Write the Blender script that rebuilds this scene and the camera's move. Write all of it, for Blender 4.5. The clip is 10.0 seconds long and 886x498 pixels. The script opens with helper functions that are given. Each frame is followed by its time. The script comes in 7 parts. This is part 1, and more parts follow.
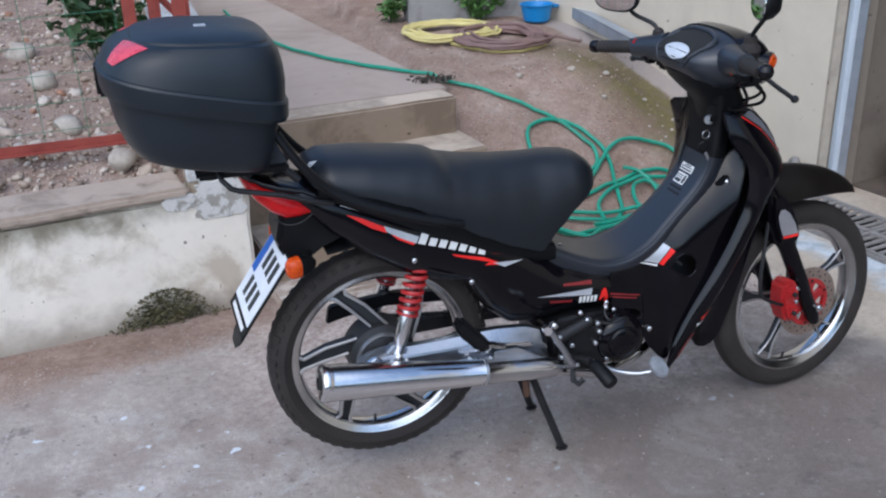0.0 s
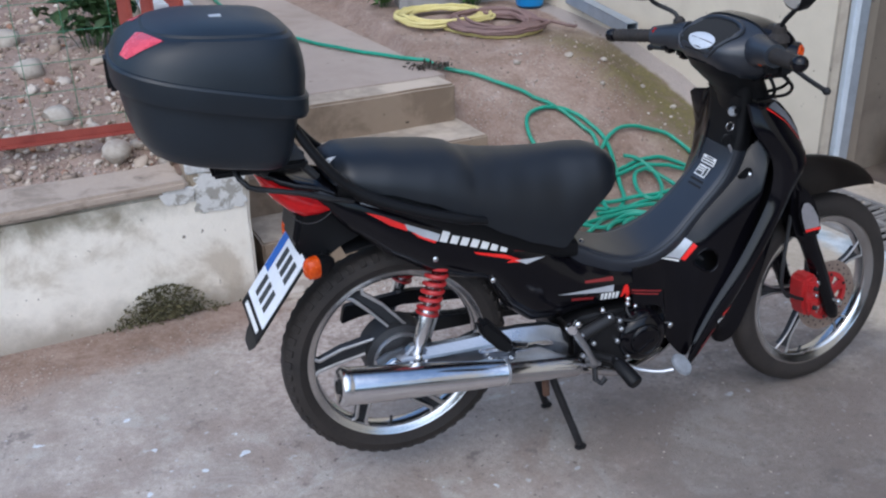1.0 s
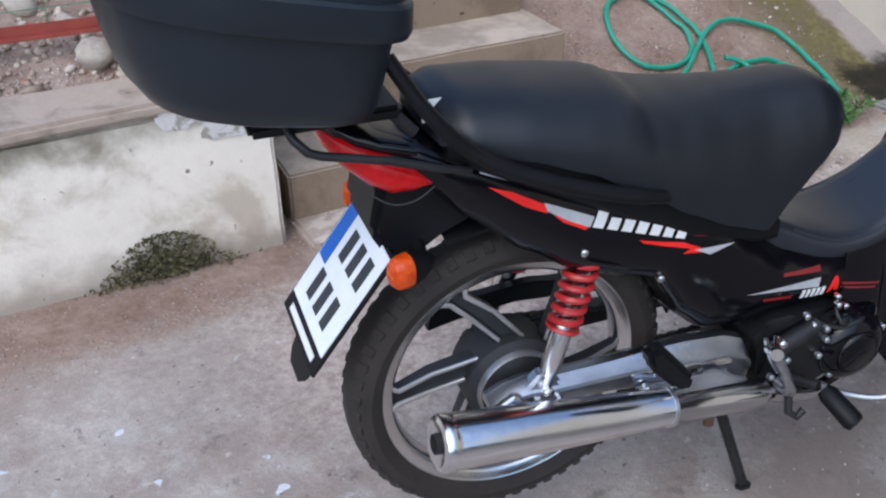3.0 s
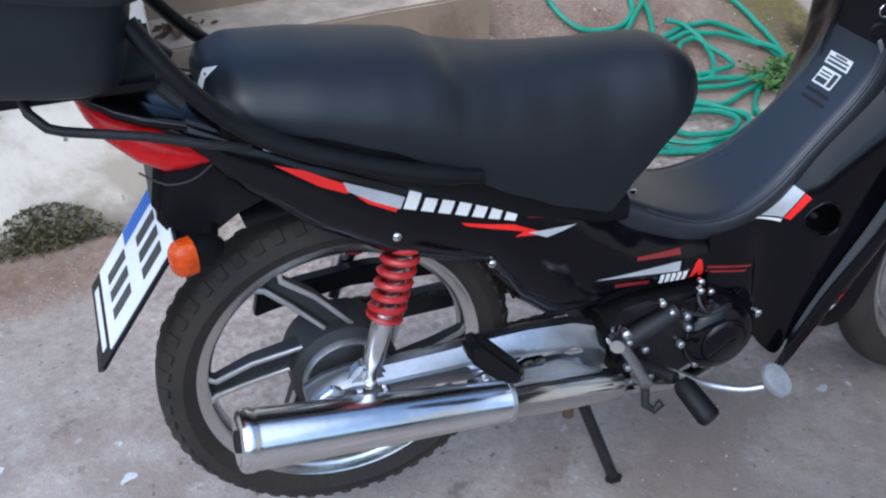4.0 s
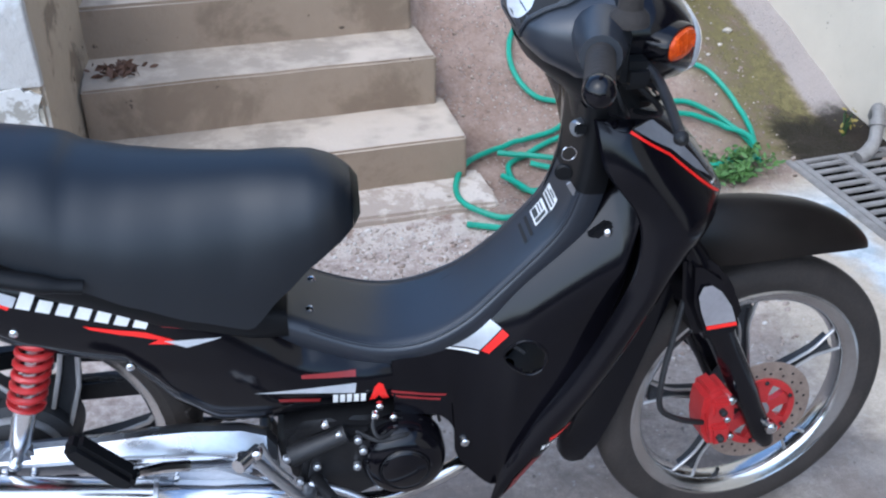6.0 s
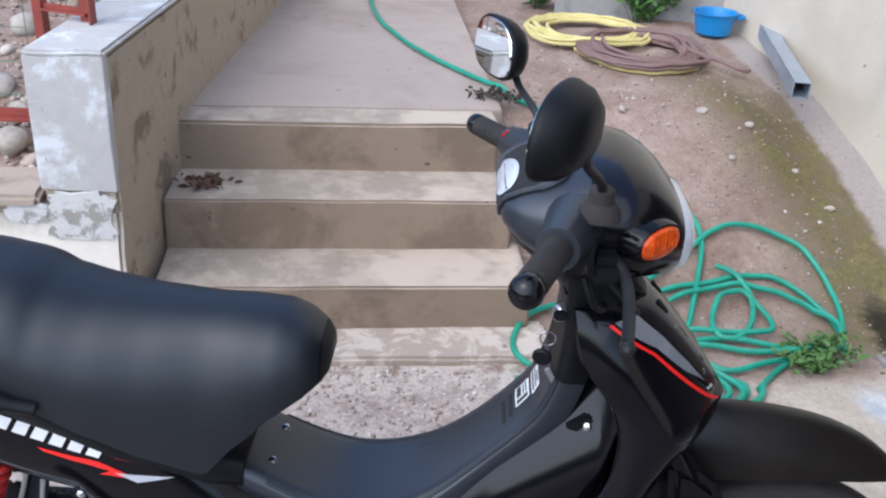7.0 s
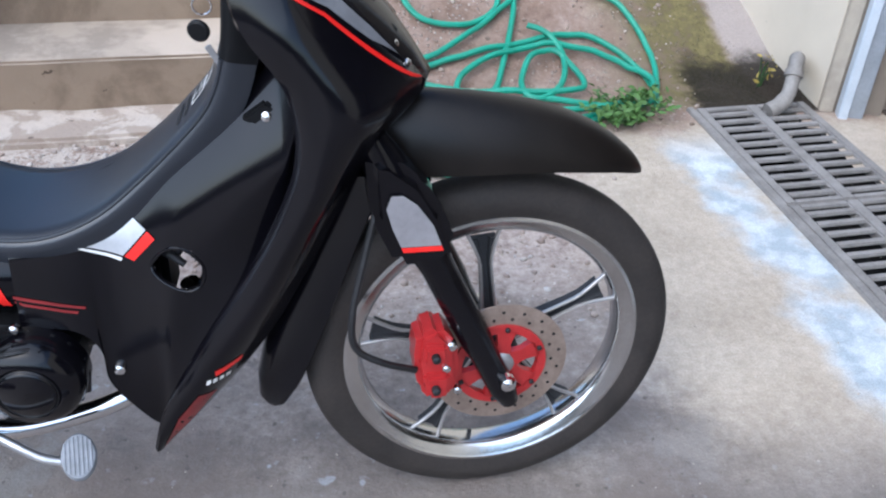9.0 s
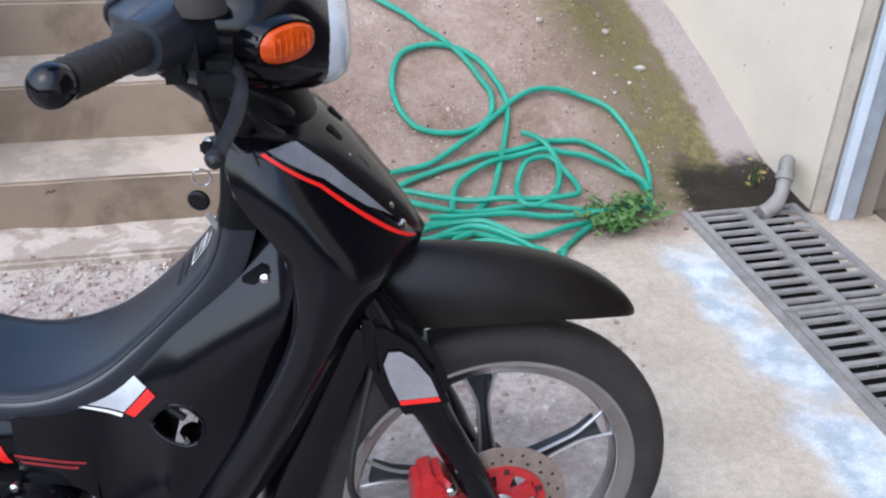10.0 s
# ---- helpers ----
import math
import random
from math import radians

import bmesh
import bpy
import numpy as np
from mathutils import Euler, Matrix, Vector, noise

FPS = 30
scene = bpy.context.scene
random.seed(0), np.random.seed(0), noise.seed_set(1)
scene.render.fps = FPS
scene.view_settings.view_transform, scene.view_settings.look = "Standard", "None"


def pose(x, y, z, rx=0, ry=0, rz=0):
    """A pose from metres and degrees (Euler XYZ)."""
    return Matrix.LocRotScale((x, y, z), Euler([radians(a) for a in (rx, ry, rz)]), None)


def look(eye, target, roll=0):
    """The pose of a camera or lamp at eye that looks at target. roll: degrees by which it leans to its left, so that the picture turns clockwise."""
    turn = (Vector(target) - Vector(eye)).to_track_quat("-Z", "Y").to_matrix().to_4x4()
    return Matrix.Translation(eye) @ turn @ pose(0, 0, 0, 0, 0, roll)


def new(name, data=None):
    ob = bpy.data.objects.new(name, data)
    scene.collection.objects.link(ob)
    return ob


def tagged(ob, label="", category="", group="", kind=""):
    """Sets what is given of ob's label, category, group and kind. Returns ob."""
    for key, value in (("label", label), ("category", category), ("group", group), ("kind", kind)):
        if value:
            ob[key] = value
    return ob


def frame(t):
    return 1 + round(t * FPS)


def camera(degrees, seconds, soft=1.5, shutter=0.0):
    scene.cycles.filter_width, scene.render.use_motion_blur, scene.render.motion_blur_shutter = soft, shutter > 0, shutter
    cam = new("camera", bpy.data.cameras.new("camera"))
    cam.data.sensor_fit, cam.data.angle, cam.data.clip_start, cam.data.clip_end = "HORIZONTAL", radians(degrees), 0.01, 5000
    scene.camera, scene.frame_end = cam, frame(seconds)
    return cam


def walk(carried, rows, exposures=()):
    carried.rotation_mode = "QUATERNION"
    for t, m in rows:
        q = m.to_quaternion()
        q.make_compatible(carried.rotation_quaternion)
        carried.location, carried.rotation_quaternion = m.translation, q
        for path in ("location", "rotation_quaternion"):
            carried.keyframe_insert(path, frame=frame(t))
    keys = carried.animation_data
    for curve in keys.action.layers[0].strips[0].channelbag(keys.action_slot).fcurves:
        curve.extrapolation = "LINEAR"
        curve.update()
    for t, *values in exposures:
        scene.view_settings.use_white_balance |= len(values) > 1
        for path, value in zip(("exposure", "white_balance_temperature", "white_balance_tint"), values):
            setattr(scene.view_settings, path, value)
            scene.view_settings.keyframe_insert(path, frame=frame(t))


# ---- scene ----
cam = camera(49.3, 10.0, soft=2.2)
PATH = [
    (0, (-0.513, -2.127, 1.566), (0.04, -0.376, 0.775), -1.7),
    (0.5, (-0.497, -2.113, 1.574), (0.028, -0.351, 0.788), -0.5),
    (1, (-0.589, -2.014, 1.571), (0.008, -0.293, 0.746), -1.4),
    (1.5, (-0.675, -1.851, 1.543), (-0.046, -0.142, 0.716), -2.0),
    (2, (-0.587, -1.545, 1.461), (-0.027, 0.143, 0.545), -3.7),
    (2.2, (-0.55, -1.417, 1.471), (-0.012, 0.261, 0.526), -2.0),
    (3.3, (-0.562, -1.169, 1.354), (0.029, 0.393, 0.255), -0.5),
    (3.5, (-0.522, -1.15, 1.329), (0.084, 0.387, 0.201), -0.5),
    (4, (-0.251, -1.187, 1.363), (0.289, 0.384, 0.248), -0.6),
    (4.5, (-0.048, -1.196, 1.406), (0.503, 0.37, 0.291), -0.4),
    (5, (0.075, -1.159, 1.403), (0.62, 0.368, 0.232), -1.3),
    (5.5, (0.358, -1.193, 1.414), (0.633, 0.409, 0.249), -1.8),
    (6, (0.504, -1.271, 1.484), (0.733, 0.39, 0.393), -0.1),
    (6.2, (0.527, -1.314, 1.534), (0.75, 0.371, 0.48), 1.3),
    (7.3, (0.816, -1.162, 1.498), (0.724, 0.645, 0.646), 2.8),
    (7.5, (0.857, -1.156, 1.439), (0.811, 0.624, 0.528), 3.4),
    (8, (0.908, -1.145, 1.324), (0.964, 0.514, 0.208), 4.5),
    (8.5, (0.956, -1.139, 1.284), (1.082, 0.474, 0.109), 4.1),
    (9, (1.027, -1.13, 1.255), (1.209, 0.496, 0.105), 3.5),
    (9.5, (1.067, -1.111, 1.292), (1.321, 0.518, 0.161), 3.4),
    (10, (1.032, -1.09, 1.356), (1.214, 0.616, 0.328), 2.4),
]
walk(cam, [(t, look(eye, target, roll)) for t, eye, target, roll in PATH], [(0.0, 0.66, 5800, 7), (2.2, 0.68, 5800, 7), (3.5, 0.84, 5950, 9), (4.5, 0.97, 5250, 2), (5.0, 1.14, 5300, 3), (5.5, 1.20, 5350, 4), (6.2, 1.24, 5550, 6), (7.5, 1.08, 5950, 9), (8.0, 1.06, 5650, 6), (9.0, 1.32, 5700, 6), (10.0, 1.32, 5850, 8)])

# ---- world, sun, exposure ----
SUN_EL, SUN_AZ = 50.0, 220.0
sky_world = bpy.data.worlds.new("overcast_sky")
sky_world.use_nodes = True
scene.world = sky_world
_wn, _wl = sky_world.node_tree.nodes, sky_world.node_tree.links
_sky = _wn.new("ShaderNodeTexSky")
_sky.sky_type, _sky.sun_disc = "NISHITA", False
_sky.sun_elevation, _sky.sun_rotation = radians(SUN_EL), radians(SUN_AZ)
_sky.air_density, _sky.dust_density, _sky.ozone_density = 1.0, 2.4, 2.0
_bg = next(n for n in _wn if n.type == "BACKGROUND")
_wl.new(_sky.outputs["Color"], _bg.inputs["Color"])
_bg.inputs["Strength"].default_value = 0.15
_sun = bpy.data.lights.new("sun", "SUN")
_sun.energy, _sun.angle, _sun.color = 0.9, radians(100), (1.0, 0.97, 0.95)
sun = new("sun", _sun)
_d = Vector((math.sin(radians(SUN_AZ)) * math.cos(radians(SUN_EL)), math.cos(radians(SUN_AZ)) * math.cos(radians(SUN_EL)), math.sin(radians(SUN_EL))))
sun.matrix_world = look(_d * 30, (0, 0, 0))


# ---- materials ----
def nodes_of(name):
    m = bpy.data.materials.new(name)
    m.use_nodes = True
    return m, m.node_tree.nodes, m.node_tree.links, m.node_tree.nodes["Principled BSDF"]


def ramp_node(ns, stops):
    r = ns.new("ShaderNodeValToRGB")
    while len(r.color_ramp.elements) < len(stops):
        r.color_ramp.elements.new(0.5)
    for e, (p, c) in zip(r.color_ramp.elements, stops):
        e.position = p
        e.color = (*c, 1) if len(c) == 3 else c
    return r


def noise_node(ns, ls, coord, scale, detail=6, rough=0.6, distort=0.0):
    n = ns.new("ShaderNodeTexNoise")
    n.inputs["Scale"].default_value, n.inputs["Detail"].default_value = scale, detail
    n.inputs["Roughness"].default_value, n.inputs["Distortion"].default_value = rough, distort
    ls.new(coord, n.inputs["Vector"])
    return n.outputs["Fac"]


def mix_col(ns, ls, fac, a, b, mode="MIX"):
    m = ns.new("ShaderNodeMix")
    m.data_type, m.blend_type = "RGBA", mode
    for sock, v in ((m.inputs["Factor"], fac), (m.inputs[6], a), (m.inputs[7], b)):
        if isinstance(v, (int, float)):
            sock.default_value = v
        elif isinstance(v, tuple):
            sock.default_value = (*v, 1)
        else:
            ls.new(v, sock)
    return m.outputs[2]


def bump_to(ns, ls, bsdf, height, strength, dist=0.01):
    b = ns.new("ShaderNodeBump")
    b.inputs["Strength"].default_value, b.inputs["Distance"].default_value = strength, dist
    ls.new(height, b.inputs["Height"])
    ls.new(b.outputs["Normal"], bsdf.inputs["Normal"])


def position(ns):
    return ns.new("ShaderNodeNewGeometry").outputs["Position"]


def threshold(ns, ls, fac, lo, hi):
    m = ns.new("ShaderNodeMapRange")
    m.interpolation_type = "SMOOTHSTEP"
    m.inputs["From Min"].default_value, m.inputs["From Max"].default_value = lo, hi
    ls.new(fac, m.inputs["Value"])
    return m.outputs["Result"]


def math_node(ns, ls, op, a, b=0.0):
    m = ns.new("ShaderNodeMath")
    m.operation = op
    for s, v in ((m.inputs[0], a), (m.inputs[1], b)):
        if isinstance(v, (int, float)):
            s.default_value = v
        else:
            ls.new(v, s)
    return m.outputs[0]


def surface(name, dark, light, scale=8.0, rough=(0.5, 0.7), metal=0.0, bump=0.15, fine=120.0, coat=0.0, spec=0.5, dist=0.004):
    """A plain surface with two scales of variation in colour, roughness and relief."""
    m, ns, ls, p = nodes_of(name)
    c = position(ns)
    a = noise_node(ns, ls, c, scale)
    b = noise_node(ns, ls, c, fine, 4)
    f = math_node(ns, ls, "ADD", math_node(ns, ls, "MULTIPLY", a, 0.7), math_node(ns, ls, "MULTIPLY", b, 0.3))
    col = ramp_node(ns, [(0.33, dark), (0.67, light)])
    ls.new(f, col.inputs["Fac"])
    ls.new(col.outputs["Color"], p.inputs["Base Color"])
    rr = ramp_node(ns, [(0.3, (rough[0],) * 3), (0.7, (rough[1],) * 3)])
    ls.new(a, rr.inputs["Fac"])
    ls.new(rr.outputs["Color"], p.inputs["Roughness"])
    p.inputs["Metallic"].default_value = metal
    p.inputs["Coat Weight"].default_value = coat
    p.inputs["Coat Roughness"].default_value = 0.04
    p.inputs["Specular IOR Level"].default_value = spec
    if bump:
        bump_to(ns, ls, p, b, bump, dist)
    return m


def ground_material():
    m, ns, ls, p = nodes_of("yard_concrete_and_earth")
    c = position(ns)
    xyz = ns.new("ShaderNodeSeparateXYZ")
    ls.new(c, xyz.inputs[0])
    X, Y = xyz.outputs["X"], xyz.outputs["Y"]
    N = lambda *a: noise_node(ns, ls, c, *a)
    M = lambda op, a, b=0.0: math_node(ns, ls, op, a, b)
    T = lambda f, lo, hi: threshold(ns, ls, f, lo, hi)
    big, mid = N(1.1, 5, 0.6, 0.6), N(6, 8, 0.7, 0.3)
    fine, grit = N(42, 7, 0.75), N(190, 4, 0.6)
    wob = M("SUBTRACT", mid, 0.5)
    conc = ramp_node(ns, [(0.36, (0.115, 0.090, 0.074)), (0.45, (0.245, 0.203, 0.174)), (0.54, (0.375, 0.322, 0.282)), (0.63, (0.58, 0.520, 0.465))])
    ls.new(M("ADD", M("ADD", M("MULTIPLY", mid, 0.35), M("MULTIPLY", big, 0.30)), M("MULTIPLY", fine, 0.35)), conc.inputs["Fac"])
    # paler towards smaller X, away from the garage
    pale = mix_col(ns, ls, T(M("ADD", X, M("MULTIPLY", wob, 0.8)), 1.1, 0.3), conc.outputs["Color"], mix_col(ns, ls, 0.30, conc.outputs["Color"], (0.56, 0.505, 0.455)))
    col = mix_col(ns, ls, M("MULTIPLY", T(N(2.3, 5, 0.65), 0.48, 0.62), 0.6), pale, (0.275, 0.215, 0.182))
    col = mix_col(ns, ls, M("MULTIPLY", T(N(3.4, 7, 0.72, 0.5), 0.54, 0.64), 0.7), col, (0.46, 0.43, 0.395))
    col = mix_col(ns, ls, M("MULTIPLY", T(N(8.5, 6, 0.7), 0.58, 0.68), 0.6), col, (0.13, 0.115, 0.11))
    col = mix_col(ns, ls, M("MULTIPLY", T(N(30, 4, 0.6), 0.64, 0.70), 0.7), col, (0.52, 0.51, 0.51))
    col = mix_col(ns, ls, M("MULTIPLY", T(N(48, 3, 0.5), 0.66, 0.72), 0.7), col, (0.09, 0.075, 0.07))
    drops = M("MULTIPLY", T(N(21, 2, 0.4), 0.70, 0.735), T(N(1.7, 2), 0.52, 0.62))
    col = mix_col(ns, ls, drops, col, (0.66, 0.70, 0.74))
    # darker concrete towards larger X and smaller Y
    darker = M("MULTIPLY", T(M("ADD", X, M("MULTIPLY", wob, 0.9)), 0.15, 0.70), T(M("ADD", M("SUBTRACT", Y, M("MULTIPLY", X, 0.10)), M("MULTIPLY", wob, 0.6)), 0.16, -0.12))
    col = mix_col(ns, ls, M("MULTIPLY", darker, 0.62), col, (0.120, 0.108, 0.100))
    # smooth beige cement along the drain
    side = M("ADD", M("ADD", X, M("MULTIPLY", Y, 0.157)), M("MULTIPLY", wob, 0.35))
    beige = ramp_node(ns, [(0.35, (0.40, 0.335, 0.255)), (0.65, (0.61, 0.530, 0.425))])
    ls.new(M("ADD", M("MULTIPLY", mid, 0.5), M("MULTIPLY", fine, 0.5)), beige.inputs["Fac"])
    col = mix_col(ns, ls, M("MULTIPLY", M("MULTIPLY", T(side, 1.56, 1.76), T(Y, -0.15, 0.20)), 0.92), col, beige.outputs["Color"])
    # trodden earth behind the yard's back edge
    edge = M("SUBTRACT", M("ADD", Y, M("MULTIPLY", wob, 0.45)), M("MULTIPLY", X, 0.16))
    is_earth = T(edge, 0.84, 0.98)
    earth = ramp_node(ns, [(0.36, (0.125, 0.078, 0.054)), (0.46, (0.235, 0.160, 0.122)), (0.56, (0.335, 0.250, 0.203)), (0.67, (0.47, 0.385, 0.33))])
    ls.new(M("ADD", M("ADD", M("MULTIPLY", mid, 0.45), M("MULTIPLY", fine, 0.30)), M("MULTIPLY", big, 0.25)), earth.inputs["Fac"])
    stones = ns.new("ShaderNodeTexVoronoi")
    stones.inputs["Scale"].default_value = 62
    ls.new(c, stones.inputs["Vector"])
    peb = M("MULTIPLY", T(stones.outputs["Distance"], 0.36, 0.20), T(N(4.5, 5), 0.42, 0.56))
    tint = mix_col(ns, ls, stones.outputs["Color"], (0.22, 0.17, 0.14), (0.50, 0.45, 0.40))
    earth_c = mix_col(ns, ls, M("MULTIPLY", peb, 0.8), earth.outputs["Color"], tint)
    # moss on the damp strip, and a near-black corner by the drain
    lean = M("ADD", M("ADD", X, M("MULTIPLY", M("MAXIMUM", M("SUBTRACT", Y, 1.72), 0.0), 0.48)), M("MULTIPLY", wob, 0.22))
    foot = M("ADD", M("ADD", X, M("MULTIPLY", M("SUBTRACT", Y, 1.36), 0.25)), M("MULTIPLY", wob, 0.10))
    band = M("MULTIPLY", T(lean, 1.72, 2.02), T(foot, 2.285, 2.245))
    band = M("MULTIPLY", band, T(Y, 1.30, 1.42))
    band = M("MULTIPLY", band, T(M("ADD", Y, M("MULTIPLY", wob, 0.8)), 3.10, 2.20))
    band = M("MULTIPLY", band, T(M("ADD", M("MULTIPLY", mid, 0.6), M("MULTIPLY", fine, 0.4)), 0.34, 0.54))
    mossc = ramp_node(ns, [(0.40, (0.050, 0.048, 0.013)), (0.62, (0.19, 0.160, 0.062))])
    ls.new(M("ADD", M("MULTIPLY", mid, 0.5), M("MULTIPLY", fine, 0.5)), mossc.inputs["Fac"])
    grey_side = M("MULTIPLY", T(foot, 2.245, 2.285), T(Y, 1.45, 1.6))
    earth_c = mix_col(ns, ls, M("MULTIPLY", grey_side, 0.8), earth_c, (0.36, 0.32, 0.29))
    col = mix_col(ns, ls, is_earth, col, earth_c)
    col = mix_col(ns, ls, M("MULTIPLY", band, 0.95), col, mossc.outputs["Color"])
    corner_dark = M("MULTIPLY", M("MULTIPLY", T(M("ADD", X, M("MULTIPLY", wob, 0.3)), 2.00, 2.06), T(M("ADD", Y, M("MULTIPLY", wob, 0.35)), 1.66, 1.54)), T(Y, 1.330, 1.36))
    col = mix_col(ns, ls, M("MULTIPLY", corner_dark, 0.95), col, (0.010, 0.008, 0.0035))
    bed = M("ADD", M("SUBTRACT", Y, M("MULTIPLY", X, 0.128)), M("MULTIPLY", wob, 0.25))
    bed = M("MULTIPLY", M("MULTIPLY", T(bed, 0.20, 0.48), T(bed, 1.02, 0.94)), M("MULTIPLY", T(X, -0.55, -0.1), T(X, 1.72, 1.48)))
    col = mix_col(ns, ls, M("MULTIPLY", bed, 0.75), col, mix_col(ns, ls, T(M("ADD", M("MULTIPLY", fine, 0.55), M("MULTIPLY", mid, 0.45)), 0.38, 0.60), (0.26, 0.190, 0.155), (0.60, 0.505, 0.44)))
    # white cement crust along the foot of the steps
    crust = M("ADD", M("SUBTRACT", Y, M("MULTIPLY", X, 0.128)), M("MULTIPLY", wob, 0.30))
    crust = M("MULTIPLY", M("MULTIPLY", T(crust, 0.88, 0.97), T(crust, 1.14, 1.06)), M("MULTIPLY", T(X, -0.2, -0.05), T(X, 1.08, 0.92)))
    col = mix_col(ns, ls, M("MULTIPLY", M("MULTIPLY", crust, T(N(15, 7, 0.75), 0.38, 0.54)), 0.9), col, (0.57, 0.500, 0.430))
    # pale blue cement wash beside the drain
    wash = M("ADD", M("ADD", X, M("MULTIPLY", Y, 0.13)), M("MULTIPLY", M("SUBTRACT", N(7, 4, 0.55), 0.5), 0.22))
    washm = M("MULTIPLY", M("MULTIPLY", T(wash, 1.98, 2.06), T(wash, 2.24, 2.17)), M("MULTIPLY", T(Y, 1.25, 1.0), T(Y, -1.0, -0.4)))
    col = mix_col(ns, ls, M("MULTIPLY", washm, T(M("ADD", M("MULTIPLY", mid, 0.35), M("MULTIPLY", N(5, 4, 0.5), 0.65)), 0.34, 0.52)), col, mix_col(ns, ls, T(N(13, 5, 0.6), 0.38, 0.62), (0.40, 0.455, 0.49), (0.62, 0.665, 0.685)))
    col = mix_col(ns, ls, M("MULTIPLY", T(grit, 0.40, 0.62), 0.15), col, (0.115, 0.095, 0.082))
    ls.new(col, p.inputs["Base Color"])
    p.inputs["Specular IOR Level"].default_value = 0.22
    rr = ramp_node(ns, [(0.35, (0.60,) * 3), (0.65, (0.90,) * 3)])
    ls.new(mid, rr.inputs["Fac"])
    ls.new(rr.outputs["Color"], p.inputs["Roughness"])
    h = M("ADD", M("ADD", M("MULTIPLY", fine, 0.6), M("MULTIPLY", grit, 0.35)), M("MULTIPLY", M("MULTIPLY", peb, is_earth), 0.9))
    bump_to(ns, ls, p, h, 0.7, 0.008)
    return m


def plaster(name, base, stain, moss=None, low=None, scale=3.0, stain_amt=(0.5, 0.66), bump=0.5, tread=None):
    """Weathered plaster: base colour, blotchy stains, and moss where its noise meets a height band; tread is a lit
    colour painted on upward faces.
    """
    m, ns, ls, p = nodes_of(name)
    c = position(ns)
    xyz = ns.new("ShaderNodeSeparateXYZ")
    ls.new(c, xyz.inputs[0])
    big, mid, fine = noise_node(ns, ls, c, scale, 6, 0.65, 0.4), noise_node(ns, ls, c, scale * 5, 6, 0.6), noise_node(ns, ls, c, 90, 5)
    b = mix_col(ns, ls, mid, tuple(v * 0.88 for v in base), tuple(min(1, v * 1.1) for v in base))
    col = mix_col(ns, ls, math_node(ns, ls, "MULTIPLY", threshold(ns, ls, big, *stain_amt), 0.8), b, stain)
    spots = threshold(ns, ls, noise_node(ns, ls, c, 26, 3, 0.5), 0.70, 0.75)
    col = mix_col(ns, ls, spots, col, tuple(v * 0.5 for v in stain))
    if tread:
        # light from above is painted in: upward faces take the paler tread colour
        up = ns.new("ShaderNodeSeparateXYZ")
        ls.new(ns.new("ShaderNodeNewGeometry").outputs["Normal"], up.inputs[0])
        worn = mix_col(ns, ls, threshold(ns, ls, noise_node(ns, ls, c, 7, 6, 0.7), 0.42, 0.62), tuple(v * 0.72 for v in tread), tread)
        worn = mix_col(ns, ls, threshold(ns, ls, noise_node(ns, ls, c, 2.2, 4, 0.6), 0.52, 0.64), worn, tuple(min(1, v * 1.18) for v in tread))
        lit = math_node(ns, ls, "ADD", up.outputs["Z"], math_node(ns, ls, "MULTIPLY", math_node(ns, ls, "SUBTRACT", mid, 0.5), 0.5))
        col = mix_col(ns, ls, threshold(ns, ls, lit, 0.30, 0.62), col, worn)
    if moss:
        z0, z1, mc = moss
        zz = math_node(ns, ls, "ADD", xyz.outputs["Z"], math_node(ns, ls, "MULTIPLY", math_node(ns, ls, "SUBTRACT", big, 0.5), 0.25))
        zz = math_node(ns, ls, "ADD", zz, math_node(ns, ls, "MULTIPLY", math_node(ns, ls, "SUBTRACT", mid, 0.5), 0.10))
        col = mix_col(ns, ls, math_node(ns, ls, "MULTIPLY", threshold(ns, ls, zz, z0, z1), 0.85), col, mc)
    if low:
        z0, z1, lc = low
        zz = math_node(ns, ls, "ADD", xyz.outputs["Z"], math_node(ns, ls, "MULTIPLY", math_node(ns, ls, "SUBTRACT", mid, 0.5), 0.12))
        col = mix_col(ns, ls, math_node(ns, ls, "MULTIPLY", threshold(ns, ls, zz, z0, z1), 0.75), col, lc)
    ls.new(col, p.inputs["Base Color"])
    p.inputs["Roughness"].default_value = 0.85
    bump_to(ns, ls, p, math_node(ns, ls, "ADD", math_node(ns, ls, "MULTIPLY", mid, 0.8), math_node(ns, ls, "MULTIPLY", fine, 0.5)), bump, 0.008)
    return m


GROUND = ground_material()
WALL_WHITE = plaster("stained_whitewash", (0.84, 0.785, 0.68), (0.50, 0.43, 0.335), moss=(0.34, 0.46, (0.15, 0.135, 0.09)), low=(0.14, 0.0, (0.25, 0.205, 0.155)), scale=2.6, stain_amt=(0.50, 0.66))
WALL_PATCH = plaster("white_cement_patch", (0.62, 0.61, 0.58), (0.26, 0.24, 0.20), scale=18, stain_amt=(0.48, 0.58), bump=0.25)
PILLAR_GREY = plaster("grey_cement_render", (0.46, 0.445, 0.42), (0.68, 0.71, 0.72), scale=5.5, stain_amt=(0.50, 0.62), bump=0.6)
WALL_TAN = plaster("tan_render", (0.42, 0.345, 0.255), (0.17, 0.13, 0.09), scale=5.5, stain_amt=(0.53, 0.64), bump=0.8)
CAP_STONE = plaster("weathered_cap", (0.40, 0.325, 0.26), (0.22, 0.175, 0.135), scale=6)
